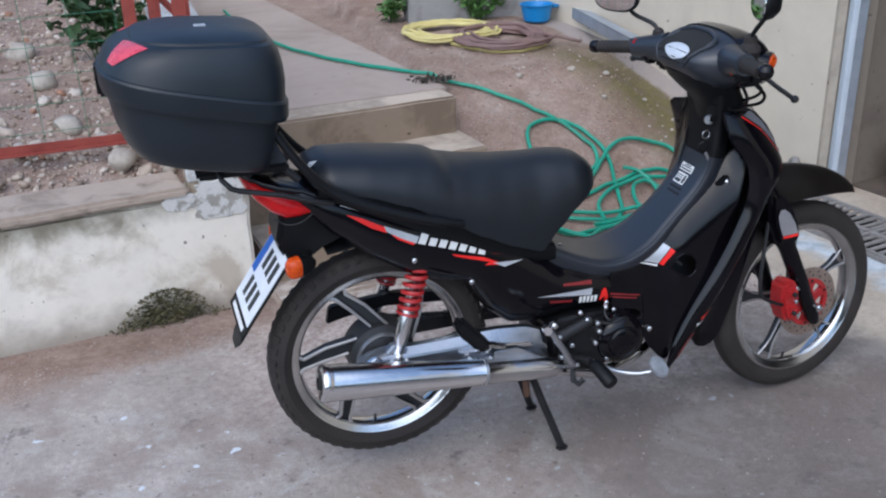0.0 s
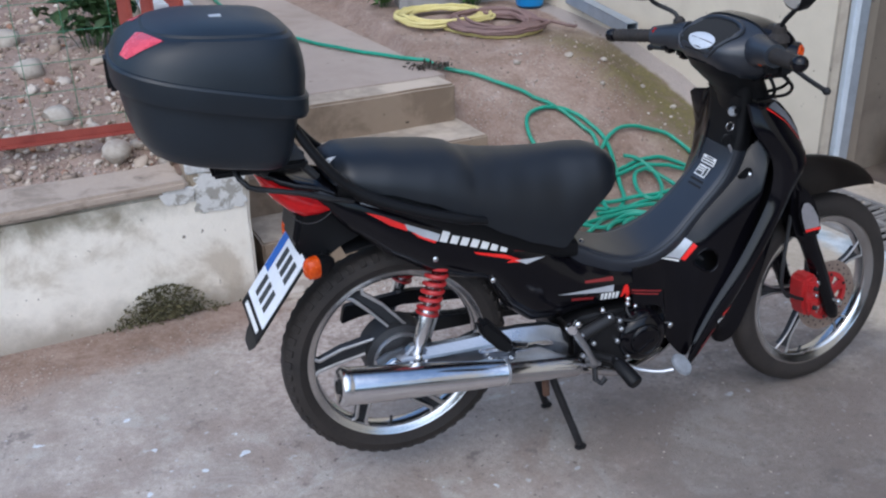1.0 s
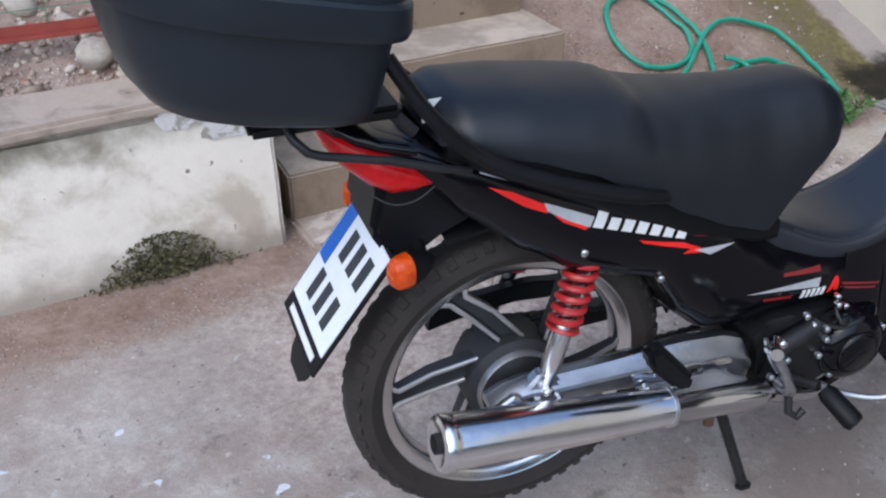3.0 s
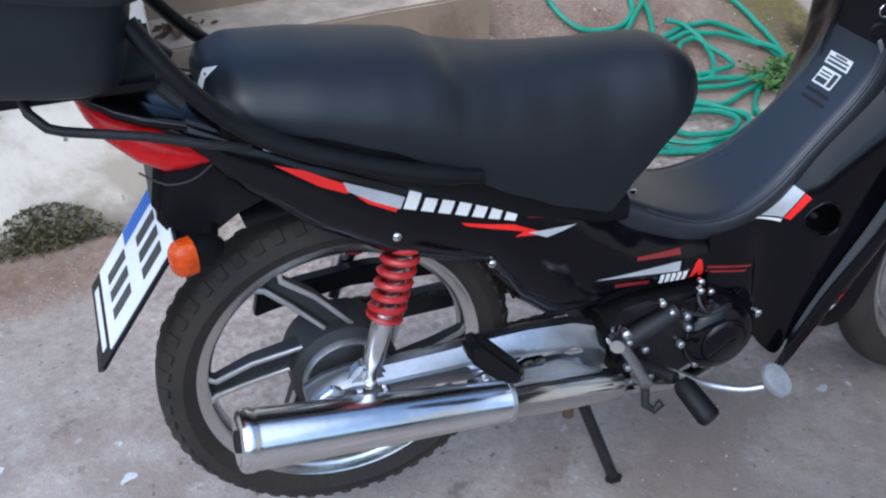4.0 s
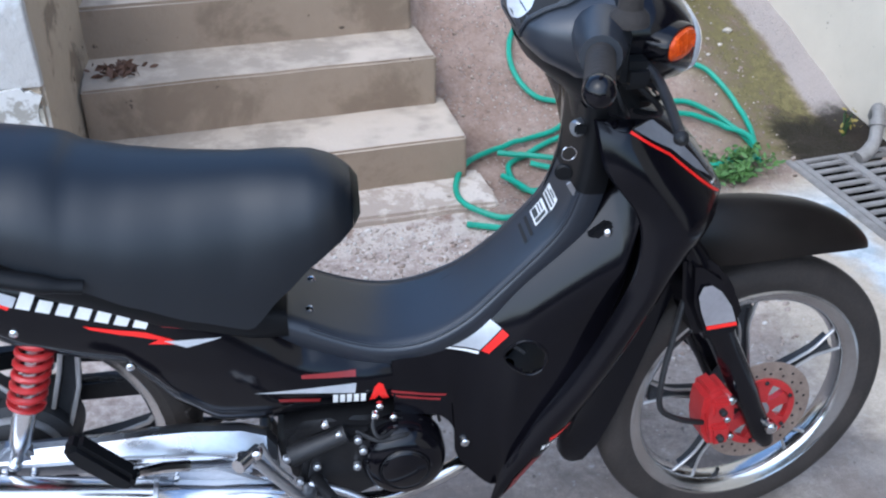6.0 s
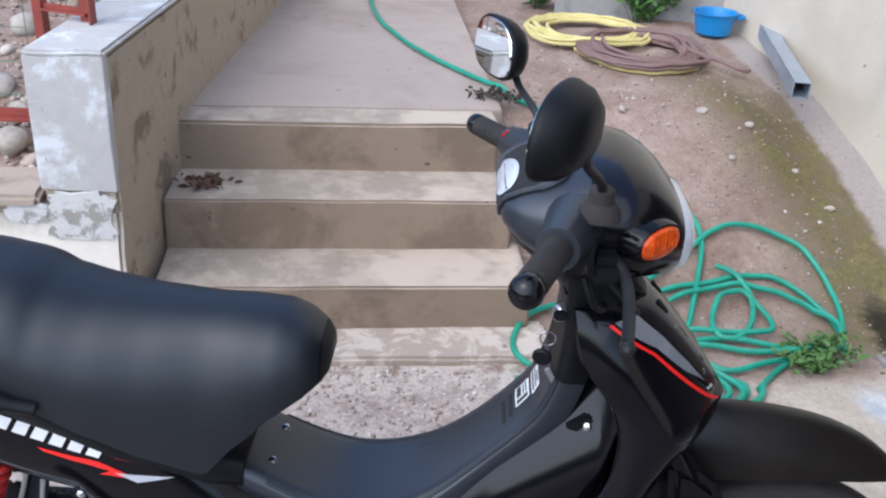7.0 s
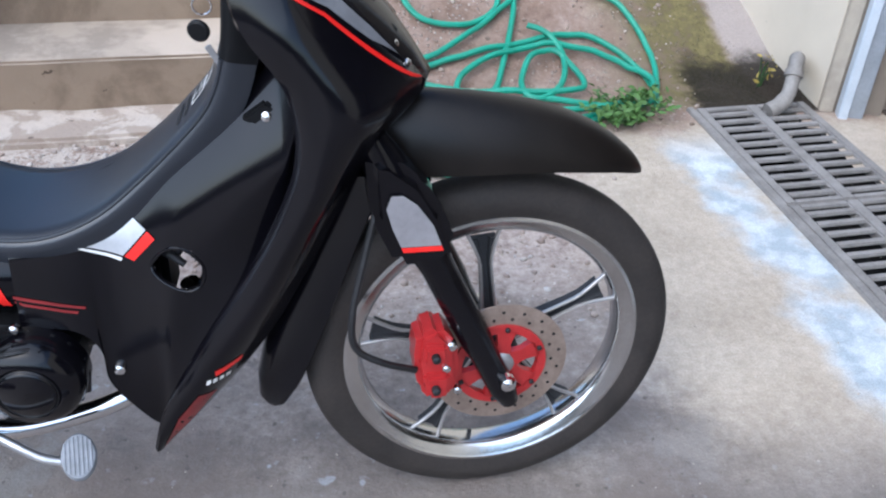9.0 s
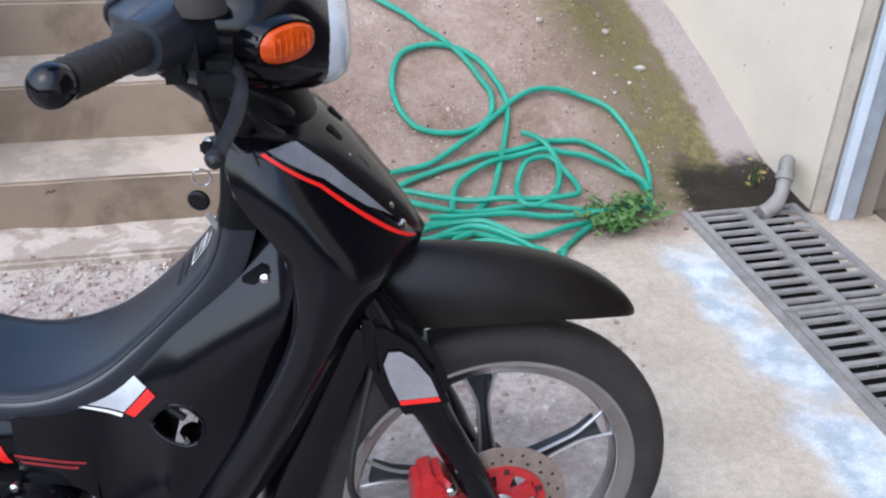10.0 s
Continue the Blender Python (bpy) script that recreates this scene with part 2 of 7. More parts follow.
# tread colour carries the light on the step tops
STEP_CONC = plaster("step_concrete_lit_tops", (0.275, 0.210, 0.150), (0.165, 0.120, 0.082), scale=3.2, stain_amt=(0.46, 0.62), bump=0.45, tread=(0.42, 0.350, 0.278))
LANDING = plaster("landing_concrete", (0.36, 0.295, 0.250), (0.25, 0.195, 0.158), scale=1.4, stain_amt=(0.45, 0.7), bump=0.25)
HOUSE = plaster("cream_house_render", (0.55, 0.485, 0.385), (0.43, 0.37, 0.295), scale=1.4, stain_amt=(0.5, 0.75), bump=0.2)
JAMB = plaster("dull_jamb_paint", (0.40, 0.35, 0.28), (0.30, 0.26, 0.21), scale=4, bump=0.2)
# the jamb colour halved: shade of the garage interior put into it
JAMB_SHADED = plaster("shaded_jamb_paint", (0.20, 0.17, 0.135), (0.15, 0.125, 0.10), scale=4, bump=0.2)
# dark colour for the added walls out of view
UNSEEN_WALL = plaster("unseen_wall_render", (0.07, 0.072, 0.06), (0.045, 0.05, 0.04), scale=1.5, bump=0.3)
TRACK = surface("pale_track_paint", (0.50, 0.56, 0.62), (0.62, 0.68, 0.74), 10, (0.35, 0.5), metal=0.2, bump=0.05)
DRY_LEAF = surface("dry_leaf", (0.07, 0.035, 0.022), (0.15, 0.08, 0.05), 30, (0.6, 0.8), bump=0.2)
DRY_DARK = surface("dark_litter", (0.025, 0.02, 0.015), (0.08, 0.065, 0.05), 30, (0.6, 0.8), bump=0.2)
MOSS = surface("dry_moss", (0.040, 0.040, 0.016), (0.17, 0.15, 0.075), 14, (0.8, 0.95), bump=0.3)
LEAF_YELLOW = surface("yellow_leaf", (0.20, 0.150, 0.025), (0.34, 0.26, 0.05), 30, (0.5, 0.7), bump=0.1)
RED_IRON = surface("red_lead_paint", (0.20, 0.035, 0.025), (0.30, 0.06, 0.04), 20, (0.45, 0.7), bump=0.2)
GALV = surface("galvanised_steel", (0.33, 0.37, 0.42), (0.47, 0.52, 0.58), 12, (0.35, 0.5), metal=0.6, bump=0.05)
CRUST = plaster("pale_cement_crust", (0.56, 0.490, 0.420), (0.34, 0.27, 0.215), scale=11, stain_amt=(0.44, 0.56), bump=0.8)
# floor colour holds the shade inside the garage
FLOOR_SHADED = plaster("shaded_garage_floor", (0.12, 0.095, 0.075), (0.07, 0.055, 0.045), scale=2.5, bump=0.3)
GRATE = surface("cast_concrete_grate", (0.17, 0.158, 0.145), (0.30, 0.283, 0.265), 14, (0.7, 0.9), bump=0.35)
# near-black colour that stands for shade inside openings, slots and holes
VOID_SHADE = surface("void_shade_black", (0.006, 0.006, 0.006), (0.014, 0.013, 0.012), 6, (0.8, 0.95), bump=0)
HOSE_GREEN = surface("green_hose_rubber", (0.012, 0.20, 0.125), (0.03, 0.33, 0.22), 10, (0.35, 0.5), bump=0.05)
HOSE_YELLOW = surface("yellow_hose", (0.50, 0.42, 0.14), (0.66, 0.58, 0.26), 10, (0.4, 0.55), bump=0.05)
HOSE_BROWN = surface("faded_brown_hose", (0.13, 0.075, 0.065), (0.22, 0.14, 0.125), 10, (0.5, 0.65), bump=0.05)
BOWL_BLUE = surface("blue_plastic", (0.01, 0.16, 0.42), (0.02, 0.24, 0.55), 10, (0.3, 0.45), bump=0.0)
LEAF = surface("weed_leaf", (0.040, 0.100, 0.018), (0.105, 0.22, 0.05), 30, (0.5, 0.7), bump=0.1)
LEAF_DARK = surface("dark_leaf", (0.02, 0.05, 0.014), (0.05, 0.10, 0.03), 30, (0.5, 0.7), bump=0.1)
WIRE_GREEN = surface("green_coated_wire", (0.03, 0.13, 0.07), (0.06, 0.2, 0.11), 10, (0.4, 0.6), bump=0)
BLOCK = plaster("grey_block", (0.30, 0.29, 0.28), (0.19, 0.18, 0.17), scale=6)
def island_stone(name, stops):
    """Loose stones, each of its own shade."""
    m, ns, ls, p = nodes_of(name)
    c = position(ns)
    r = ramp_node(ns, stops)
    ls.new(ns.new("ShaderNodeNewGeometry").outputs["Random Per Island"], r.inputs["Fac"])
    f = noise_node(ns, ls, c, 70, 5)
    ls.new(mix_col(ns, ls, math_node(ns, ls, "MULTIPLY", f, 0.5), r.outputs["Color"], (0.10, 0.08, 0.065)), p.inputs["Base Color"])
    p.inputs["Roughness"].default_value = 0.9
    bump_to(ns, ls, p, f, 0.5, 0.004)
    return m


GRAVEL = island_stone("mixed_gravel", [(0.0, (0.25, 0.185, 0.145)), (0.5, (0.36, 0.285, 0.230)), (0.85, (0.46, 0.38, 0.315)), (1.0, (0.62, 0.55, 0.48))])
CHIPS = island_stone("mortar_chips", [(0.0, (0.36, 0.27, 0.22)), (0.6, (0.52, 0.44, 0.38)), (1.0, (0.74, 0.70, 0.65))])
BANK_STONE = island_stone("bank_rubble", [(0.0, (0.26, 0.190, 0.140)), (0.5, (0.42, 0.330, 0.255)), (0.85, (0.58, 0.49, 0.40)), (1.0, (0.72, 0.65, 0.57))])
STONE = surface("pale_stone", (0.26, 0.22, 0.18), (0.50, 0.45, 0.38), 7, (0.75, 0.95), bump=0.6, fine=60)
STONE_RED = surface("broken_terracotta", (0.24, 0.12, 0.075), (0.36, 0.2, 0.13), 9, (0.75, 0.95), bump=0.5, fine=60)
PVC = surface("grey_drain_pvc", (0.17, 0.155, 0.14), (0.30, 0.28, 0.255), 14, (0.5, 0.7), bump=0.2)

BLACK_GLOSS = surface("black_gloss_plastic", (0.0022, 0.0020, 0.0030), (0.0045, 0.0042, 0.0062), 5, (0.10, 0.18), bump=0.008, fine=60, spec=0.31)
DUSTY_BLACK = surface("dusty_black_plastic", (0.0050, 0.0040, 0.0036), (0.0115, 0.0090, 0.0075), 7, (0.30, 0.42), bump=0.03, fine=300, spec=0.22)
BLACK_MATTE = surface("black_textured_plastic", (0.0035, 0.0037, 0.0045), (0.006, 0.0064, 0.0075), 9, (0.42, 0.50), bump=0.12, fine=600, dist=0.001, spec=0.2)
TUNNEL = surface("charcoal_inner_cover", (0.013, 0.016, 0.022), (0.019, 0.023, 0.032), 7, (0.34, 0.38), bump=0.1, fine=500, dist=0.001, spec=0.65)
VINYL = surface("black_seat_vinyl", (0.0045, 0.0062, 0.009), (0.007, 0.0094, 0.0135), 7, (0.40, 0.44), bump=0.16, fine=420, dist=0.001, spec=0.5)
BOX_SHELL = surface("black_case_shell", (0.007, 0.011, 0.016), (0.010, 0.0155, 0.0225), 8, (0.40, 0.44), bump=0.15, fine=500, dist=0.001, spec=0.42)
RUBBER = surface("tyre_rubber", (0.011, 0.0088, 0.0075), (0.034, 0.027, 0.023), 14, (0.7, 0.88), bump=0.3, fine=150)
CHROME = surface("chrome", (0.62, 0.62, 0.63), (0.74, 0.74, 0.75), 9, (0.05, 0.14), metal=1.0, bump=0.02, fine=40)
SATIN_CHROME = surface("satin_chrome", (0.60, 0.60, 0.61), (0.72, 0.72, 0.73), 14, (0.13, 0.24), metal=1.0, bump=0.03, fine=60)
ALLOY = surface("cast_alloy", (0.36, 0.37, 0.39), (0.55, 0.56, 0.58), 11, (0.25, 0.4), metal=0.9, bump=0.08)
POLISHED = surface("polished_alloy", (0.34, 0.36, 0.39), (0.46, 0.48, 0.52), 9, (0.22, 0.36), metal=1.0, bump=0.05)
RIM = surface("machined_rim", (0.52, 0.515, 0.51), (0.68, 0.675, 0.67), 11, (0.14, 0.26), metal=1.0, bump=0.05)
SPOKE_GREY = surface("dark_spoke_paint", (0.016, 0.017, 0.019), (0.032, 0.033, 0.036), 12, (0.5, 0.65), bump=0.05, spec=0.3)
ENGINE = surface("black_engine_paint", (0.005, 0.005, 0.006), (0.013, 0.013, 0.014), 16, (0.3, 0.5), bump=0.15, spec=0.35)
STEEL_DARK = surface("black_steel", (0.012, 0.012, 0.013), (0.03, 0.03, 0.032), 16, (0.4, 0.6), metal=0.4, bump=0.1)
DISC = surface("worn_brake_disc", (0.25, 0.19, 0.155), (0.38, 0.30, 0.25), 30, (0.42, 0.55), metal=0.6, bump=0.1)
RED_PAINT = surface("red_enamel", (0.30, 0.012, 0.014), (0.44, 0.024, 0.025), 12, (0.3, 0.45), bump=0.05, coat=0.2)
RED_DECAL = surface("red_decal_film", (0.70, 0.012, 0.010), (0.84, 0.024, 0.018), 20, (0.3, 0.4), bump=0)
RED_DARK = surface("dark_red_decal_film", (0.16, 0.012, 0.014), (0.24, 0.02, 0.02), 20, (0.3, 0.4), bump=0)
SILVER_DECAL = surface("silver_decal_film", (0.42, 0.44, 0.47), (0.58, 0.60, 0.63), 14, (0.3, 0.4), metal=0.3, bump=0)
WHITE_DECAL = surface("white_decal_film", (0.68, 0.68, 0.66), (0.8, 0.8, 0.78), 14, (0.35, 0.45), bump=0)
PEDAL = surface("scuffed_pedal_metal", (0.14, 0.15, 0.165), (0.26, 0.275, 0.30), 40, (0.45, 0.6), bump=0.05)
SHIELD_GREY = surface("dark_grey_shield_film", (0.13, 0.13, 0.14), (0.19, 0.19, 0.20), 14, (0.35, 0.5), bump=0)
GREY_DECAL = surface("grey_reflector_film", (0.20, 0.19, 0.20), (0.29, 0.28, 0.29), 14, (0.35, 0.5), bump=0)
PLATE_WHITE = surface("plate_white", (0.70, 0.73, 0.76), (0.80, 0.82, 0.85), 20, (0.3, 0.4), bump=0)
PLATE_BLUE = surface("plate_blue", (0.012, 0.10, 0.42), (0.02, 0.14, 0.52), 20, (0.3, 0.4), bump=0)
PLATE_INK = surface("plate_ink", (0.02, 0.025, 0.025), (0.04, 0.045, 0.045), 20, (0.35, 0.5), bump=0)
LENS_ORANGE = surface("amber_lens", (0.42, 0.036, 0.001), (0.66, 0.085, 0.003), 60, (0.18, 0.3), bump=0.5, fine=120, spec=0.4)
LENS_RED = surface("red_lens", (0.36, 0.003, 0.005), (0.56, 0.008, 0.010), 40, (0.12, 0.22), bump=0.25, fine=180, coat=0.0, spec=0.3)
LENS_PINK = surface("red_reflector", (0.50, 0.03, 0.05), (0.66, 0.07, 0.10), 40, (0.2, 0.35), bump=0.25, fine=260, coat=0.3)
MIRROR = surface("mirror_glass", (0.85, 0.87, 0.87), (0.9, 0.9, 0.9), 4, (0.01, 0.02), metal=1.0, bump=0)
DIAL = surface("dial_glass", (0.45, 0.47, 0.50), (0.62, 0.64, 0.67), 20, (0.05, 0.12), bump=0, coat=0.8)


# ---- mesh helpers ----
def finish(bm, angle=38):
    bmesh.ops.recalc_face_normals(bm, faces=bm.faces[:])
    me = bpy.data.meshes.new("mesh")
    bm.to_mesh(me)
    bm.free()
    me.polygons.foreach_set("use_smooth", [True] * len(me.polygons))
    me.set_sharp_from_angle(angle=radians(angle))
    return me


def part(name, bm, material, parent=None, label="", angle=38):
    """One bmesh as one mesh object, under a thing or a part."""
    me = bm if isinstance(bm, bpy.types.Mesh) else finish(bm, angle)
    if not me.materials:
        me.materials.append(material)
    ob = new(name, me)
    if parent:
        ob.parent = parent
        if parent.data is None:
            ob.matrix_parent_inverse = Matrix.Translation(-parent.location)
    if label:
        ob["label"] = label
    return ob


def ring_faces(bm, a, b, closed=True):
    n = len(a)
    for i in range(n if closed else n - 1):
        j = (i + 1) % n
        bm.faces.new((a[i], a[j], b[j], b[i]))


def loft(rings, caps=True, closed=True, bm=None):
    bm = bm or bmesh.new()
    rows = [[bm.verts.new(p) for p in r] for r in rings]
    for a, b in zip(rows, rows[1:]):
        ring_faces(bm, a, b, closed)
    if caps:
        bm.faces.new(rows[0])
        bm.faces.new(rows[-1][::-1])
    return bm


def sgn_pow(v, e):
    return math.copysign(abs(v) ** e, v)


def oval(cy, cz, w, h, n=2.5, k=24):
    """Closed superellipse of (y, z)."""
    return [(cy + w * sgn_pow(math.cos(2 * math.pi * i / k), 2 / n), cz + h * sgn_pow(math.sin(2 * math.pi * i / k), 2 / n)) for i in range(k)]


def spline(pts, sub=6, closed=False):
    """Catmull-Rom through points."""
    P = [Vector(p) for p in pts]
    n, out = len(P), []
    for i in range(n if closed else n - 1):
        if closed:
            a, b, c, d = P[i - 1], P[i], P[(i + 1) % n], P[(i + 2) % n]
        else:
            a, b, c, d = P[max(i - 1, 0)], P[i], P[i + 1], P[min(i + 2, n - 1)]
        for s in range(sub):
            t = s / sub
            out.append(0.5 * ((2 * b) + (c - a) * t + (2 * a - 5 * b + 4 * c - d) * t * t + (3 * b - a - 3 * c + d) * t ** 3))
    if not closed:
        out.append(P[-1])
    return out


def table(rows, x):
    """Linear look-up in rows of (x, a, b, ...)."""
    if x <= rows[0][0]:
        return rows[0][1:]
    for p, q in zip(rows, rows[1:]):
        if x <= q[0]:
            f = (x - p[0]) / (q[0] - p[0])
            f = f * f * (3 - 2 * f) * 0.3 + f * 0.7
            return tuple(u + (v - u) * f for u, v in zip(p[1:], q[1:]))
    return rows[-1][1:]


def tube(pts, r, seg=10, bm=None, closed=False, flat=1.0):
    """A swept round (or flattened) bar; r is a radius or one for each point."""
    bm = bm or bmesh.new()
    P = [Vector(p) for p in pts]
    rs = r if isinstance(r, (list, tuple)) else [r] * len(P)
    rows, ref = [], None
    for i, p in enumerate(P):
        if closed:
            d = P[(i + 1) % len(P)] - P[i - 1]
        else:
            d = P[min(i + 1, len(P) - 1)] - P[max(i - 1, 0)]
        d.normalize()
        if ref is None:
            ref = Vector((0, 0, 1)) if abs(d.z) < 0.9 else Vector((0, 1, 0))
        u = d.cross(ref).normalized()
        v = u.cross(d).normalized()
        ref = v
        rows.append([bm.verts.new(p + rs[i] * (math.cos(2 * math.pi * k / seg) * u + flat * math.sin(2 * math.pi * k / seg) * v)) for k in range(seg)])
    for a, b in zip(rows, rows[1:]):
        ring_faces(bm, a, b)
    if closed:
        ring_faces(bm, rows[-1], rows[0])
    else:
        bm.faces.new(rows[0][::-1])
        bm.faces.new(rows[-1])
    return bm


def lathe(profile, centre, axis=(0, 1, 0), seg=64, bm=None, closed=False):
    """Profile of (radius, along-axis) turned round an axis; closed joins the profile's ends."""
    bm = bm or bmesh.new()
    ax = Vector(axis).normalized()
    u = ax.cross(Vector((0, 0, 1)) if abs(ax.z) < 0.9 else Vector((1, 0, 0))).normalized()
    v = ax.cross(u)
    c = Vector(centre)
    rows = []
    for k in range(seg):
        a = 2 * math.pi * k / seg
        dirv = math.cos(a) * u + math.sin(a) * v
        rows.append([bm.verts.new(c + max(r, 1e-4) * dirv + s * ax) for r, s in profile])
    for k in range(seg):
        ring_faces(bm, rows[k], rows[(k + 1) % seg], closed)
    return bm


def prism(poly, y0, y1, bevel=0.004, bm=None, segs=2):
    """A polygon of (x, z) with depth from y0 to y1 and rounded edges."""
    bm = bm or bmesh.new()
    a = [bm.verts.new((x, y0, z)) for x, z in poly]
    b = [bm.verts.new((x, y1, z)) for x, z in poly]
    fs = [bm.faces.new(a), bm.faces.new(b[::-1])]
    n = len(a)
    for i in range(n):
        fs.append(bm.faces.new((a[i], b[i], b[(i + 1) % n], a[(i + 1) % n])))
    if bevel:
        es = {e for f in fs for e in f.edges}
        bmesh.ops.bevel(bm, geom=list(es), offset=bevel, segments=segs, affect="EDGES", clamp_overlap=True)
    return bm


def block(lo, hi, bevel=0.005, m=None, bm=None, segs=2):
    """A box from corner lo to corner hi with rounded edges, optionally posed."""
    bm = bm or bmesh.new()
    geo = bmesh.ops.create_cube(bm, size=1.0)["verts"]
    lo, hi = Vector(lo), Vector(hi)
    for v in geo:
        v.co = Vector(((lo[i] + hi[i]) / 2 + v.co[i] * (hi[i] - lo[i]) for i in range(3)))
    if bevel:
        es = list({e for v in geo for e in v.link_edges})
        out = bmesh.ops.bevel(bm, geom=es, offset=bevel, segments=segs, affect="EDGES", clamp_overlap=True)
        geo = list({v for f in out["faces"] for v in f.verts} | {v for v in geo if v.is_valid})
    if m is not None:
        bmesh.ops.transform(bm, matrix=m, verts=[v for v in geo if v.is_valid])
    return bm


def jitter(bm, amount, scale):
    for v in bm.verts:
        n = noise.noise_vector(v.co * scale)
        v.co += n * amount
    return bm


def empty(name, at, label, category, group=""):
    e = new(name)
    e.location = at
    e.empty_display_size = 0.1
    tagged(e, label, category, group)
    return e


def smooth01(a, b, x):
    t = min(1, max(0, (x - a) / (b - a)))
    return t * t * (3 - 2 * t)


# ---- the ground: one sheet ----
STAIR = Matrix.Translation((-0.193, 1.722, 0)) @ Matrix.Rotation(radians(7.3), 4, "Z")
RISE, GOING = 0.165, 0.255


def height(x, y):
    """Height of the ground sheet."""
    if x < -0.30:  # bank held up by the low wall
        face = 1.13 + (x + 0.2) * 0.128 + 0.10
        if y < face:
            z = 0.0
        else:
            z = 0.43 + 0.20 * min(y - face, 1.2) + 0.10 * max(0, min(y - face - 1.2, 4))
            z += 0.05 * noise.noise((x * 2.1, y * 2.1, 3)) + 0.025 * noise.noise((x * 7, y * 7, 1)) + 0.012 * noise.noise((x * 19, y * 19, 5))
    elif x < 0.86:  # under the stairs and the landing
        z = 0.45 * smooth01(1.78, 1.95, y)
    else:
        z = 0.49 * smooth01(1.33, 2.42, y + 0.10 * (1.5 - x))
        z += 0.02 * max(0, min(y - 2.4, 4))
        rough = smooth01(1.25, 1.6, y)
        z += rough * (0.018 * noise.noise((x * 4, y * 4, 0)) + 0.007 * noise.noise((x * 17, y * 17, 0)))
        near = table([(1.36, 0.0), (1.6, 0.045), (1.8, 0.14), (2.0, 0.235), (2.25, 0.335), (2.6, 0.44), (3.2, 0.52), (6.0, 0.57)], y)[0]
        z += (near - z) * smooth01(1.92, 2.22, x + 0.25 * (y - 1.36))
    if y < 1.3:
        z += 0.004 * noise.noise((x * 1.6, y * 1.6, 0)) + 0.0015 * noise.noise((x * 9, y * 9, 0))
    return z


def grown(lo, hi, step, far):
    out = [lo + step * i for i in range(int(round((hi - lo) / step)) + 1)]
    s, a, b = step, out[0], out[-1]
    left, right = [], []
    while b < far:
        s *= 1.7
        a, b = a - s, b + s
        left.insert(0, a)
        right.append(b)
    return left + out + right


def build_ground():
    xs, ys = grown(-2.2, 3.0, 0.04, 300), grown(-1.6, 4.4, 0.04, 300)
    drain = lambda x, y: 0.0 < x - (2.235 - 0.157 * y) < 0.30 and -1.7 < y < 1.34
    verts, faces = [], []
    for y in ys:
        for x in xs:
            verts.append((x, y, height(x, y)))
    n = len(xs)
    for j in range(len(ys) - 1):
        for i in range(n - 1):
            if not drain((xs[i] + xs[i + 1]) / 2, (ys[j] + ys[j + 1]) / 2):
                faces.append((j * n + i, j * n + i + 1, (j + 1) * n + i + 1, (j + 1) * n + i))
    me = bpy.data.meshes.new("ground")
    me.from_pydata(verts, [], faces)
    me.polygons.foreach_set("use_smooth", [True] * len(me.polygons))
    me.materials.append(GROUND)
    return tagged(new("ground", me), "stained grey concrete yard turning to trodden brown earth", "ground", kind="structure")


ground = build_ground()


def local_block(m, lo, hi, bevel=0.006, rough=0.0, cuts=0):
    bm = block(lo, hi, bevel)
    if cuts:
        bmesh.ops.subdivide_edges(bm, edges=[e for e in bm.edges if e.calc_length() > 0.12], cuts=cuts, use_grid_fill=True)
        jitter(bm, rough, 9)
    bmesh.ops.transform(bm, matrix=m, verts=bm.verts[:])
    return bm


# stairs: three risers and a thin foot slab
stairs = empty("stairs", (0.3, 1.5, 0), "worn brown concrete steps with chipped edges and tops painted paler as lit", "stairs")
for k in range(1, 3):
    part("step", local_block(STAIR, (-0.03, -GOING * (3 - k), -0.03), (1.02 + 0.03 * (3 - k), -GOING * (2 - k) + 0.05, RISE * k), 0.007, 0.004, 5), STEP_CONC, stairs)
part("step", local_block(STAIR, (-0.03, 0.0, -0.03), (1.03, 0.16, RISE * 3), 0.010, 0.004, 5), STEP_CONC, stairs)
part("foot_slab", local_block(STAIR, (-0.03, -GOING * 2 - 0.17, -0.05), (1.13, -GOING * 2 + 0.05, 0.024), 0.010, 0.010, 7), CRUST, stairs, "rough pale cement foot slab")
landing = part("landing", local_block(STAIR, (-0.03, 0.155, 0.2), (1.06, 6.0, RISE * 3 + 0.002), 0.004, 0.003, 8), LANDING)
tagged(landing, "smooth pinkish grey concrete landing above the steps", "landing", kind="structure")

# low whitewashed retaining wall, left of the pillar
LOW = Matrix.Translation((-0.195, 1.13, 0)) @ Matrix.Rotation(radians(7.3), 4, "Z")
wall_low = part("wall_low", local_block(LOW, (-6.0, 0, -0.05), (0.0, 0.19, 0.445), 0.012, 0.006, 14), WALL_WHITE)
tagged(wall_low, "low retaining wall with peeling mossy whitewash", "wall", kind="structure")
part("coping", local_block(LOW, (-6.0, -0.012, 0.445), (-0.205, 0.215, 0.484), 0.012, 0.009, 22), CAP_STONE, wall_low, "rough brown cement coping")


def flake(x0, x1, z0, z1, y, seed, n=34):
    """A thin crust of cement with a ragged outline, facing -y."""
    rnd = random.Random(seed)
    pts = []
    for k in range(n):
        a = 2 * math.pi * k / n
        f = 1.0 - 0.16 * rnd.random() - 0.10 * (k % 3 == 0)
        pts.append(((x0 + x1) / 2 + (x1 - x0) / 2 * f * sgn_pow(math.cos(a), 0.5), (z0 + z1) / 2 + (z1 - z0) / 2 * f * sgn_pow(math.sin(a), 0.5)))
    return prism(pts, y - 0.0025, y + 0.01, 0.001, segs=1)


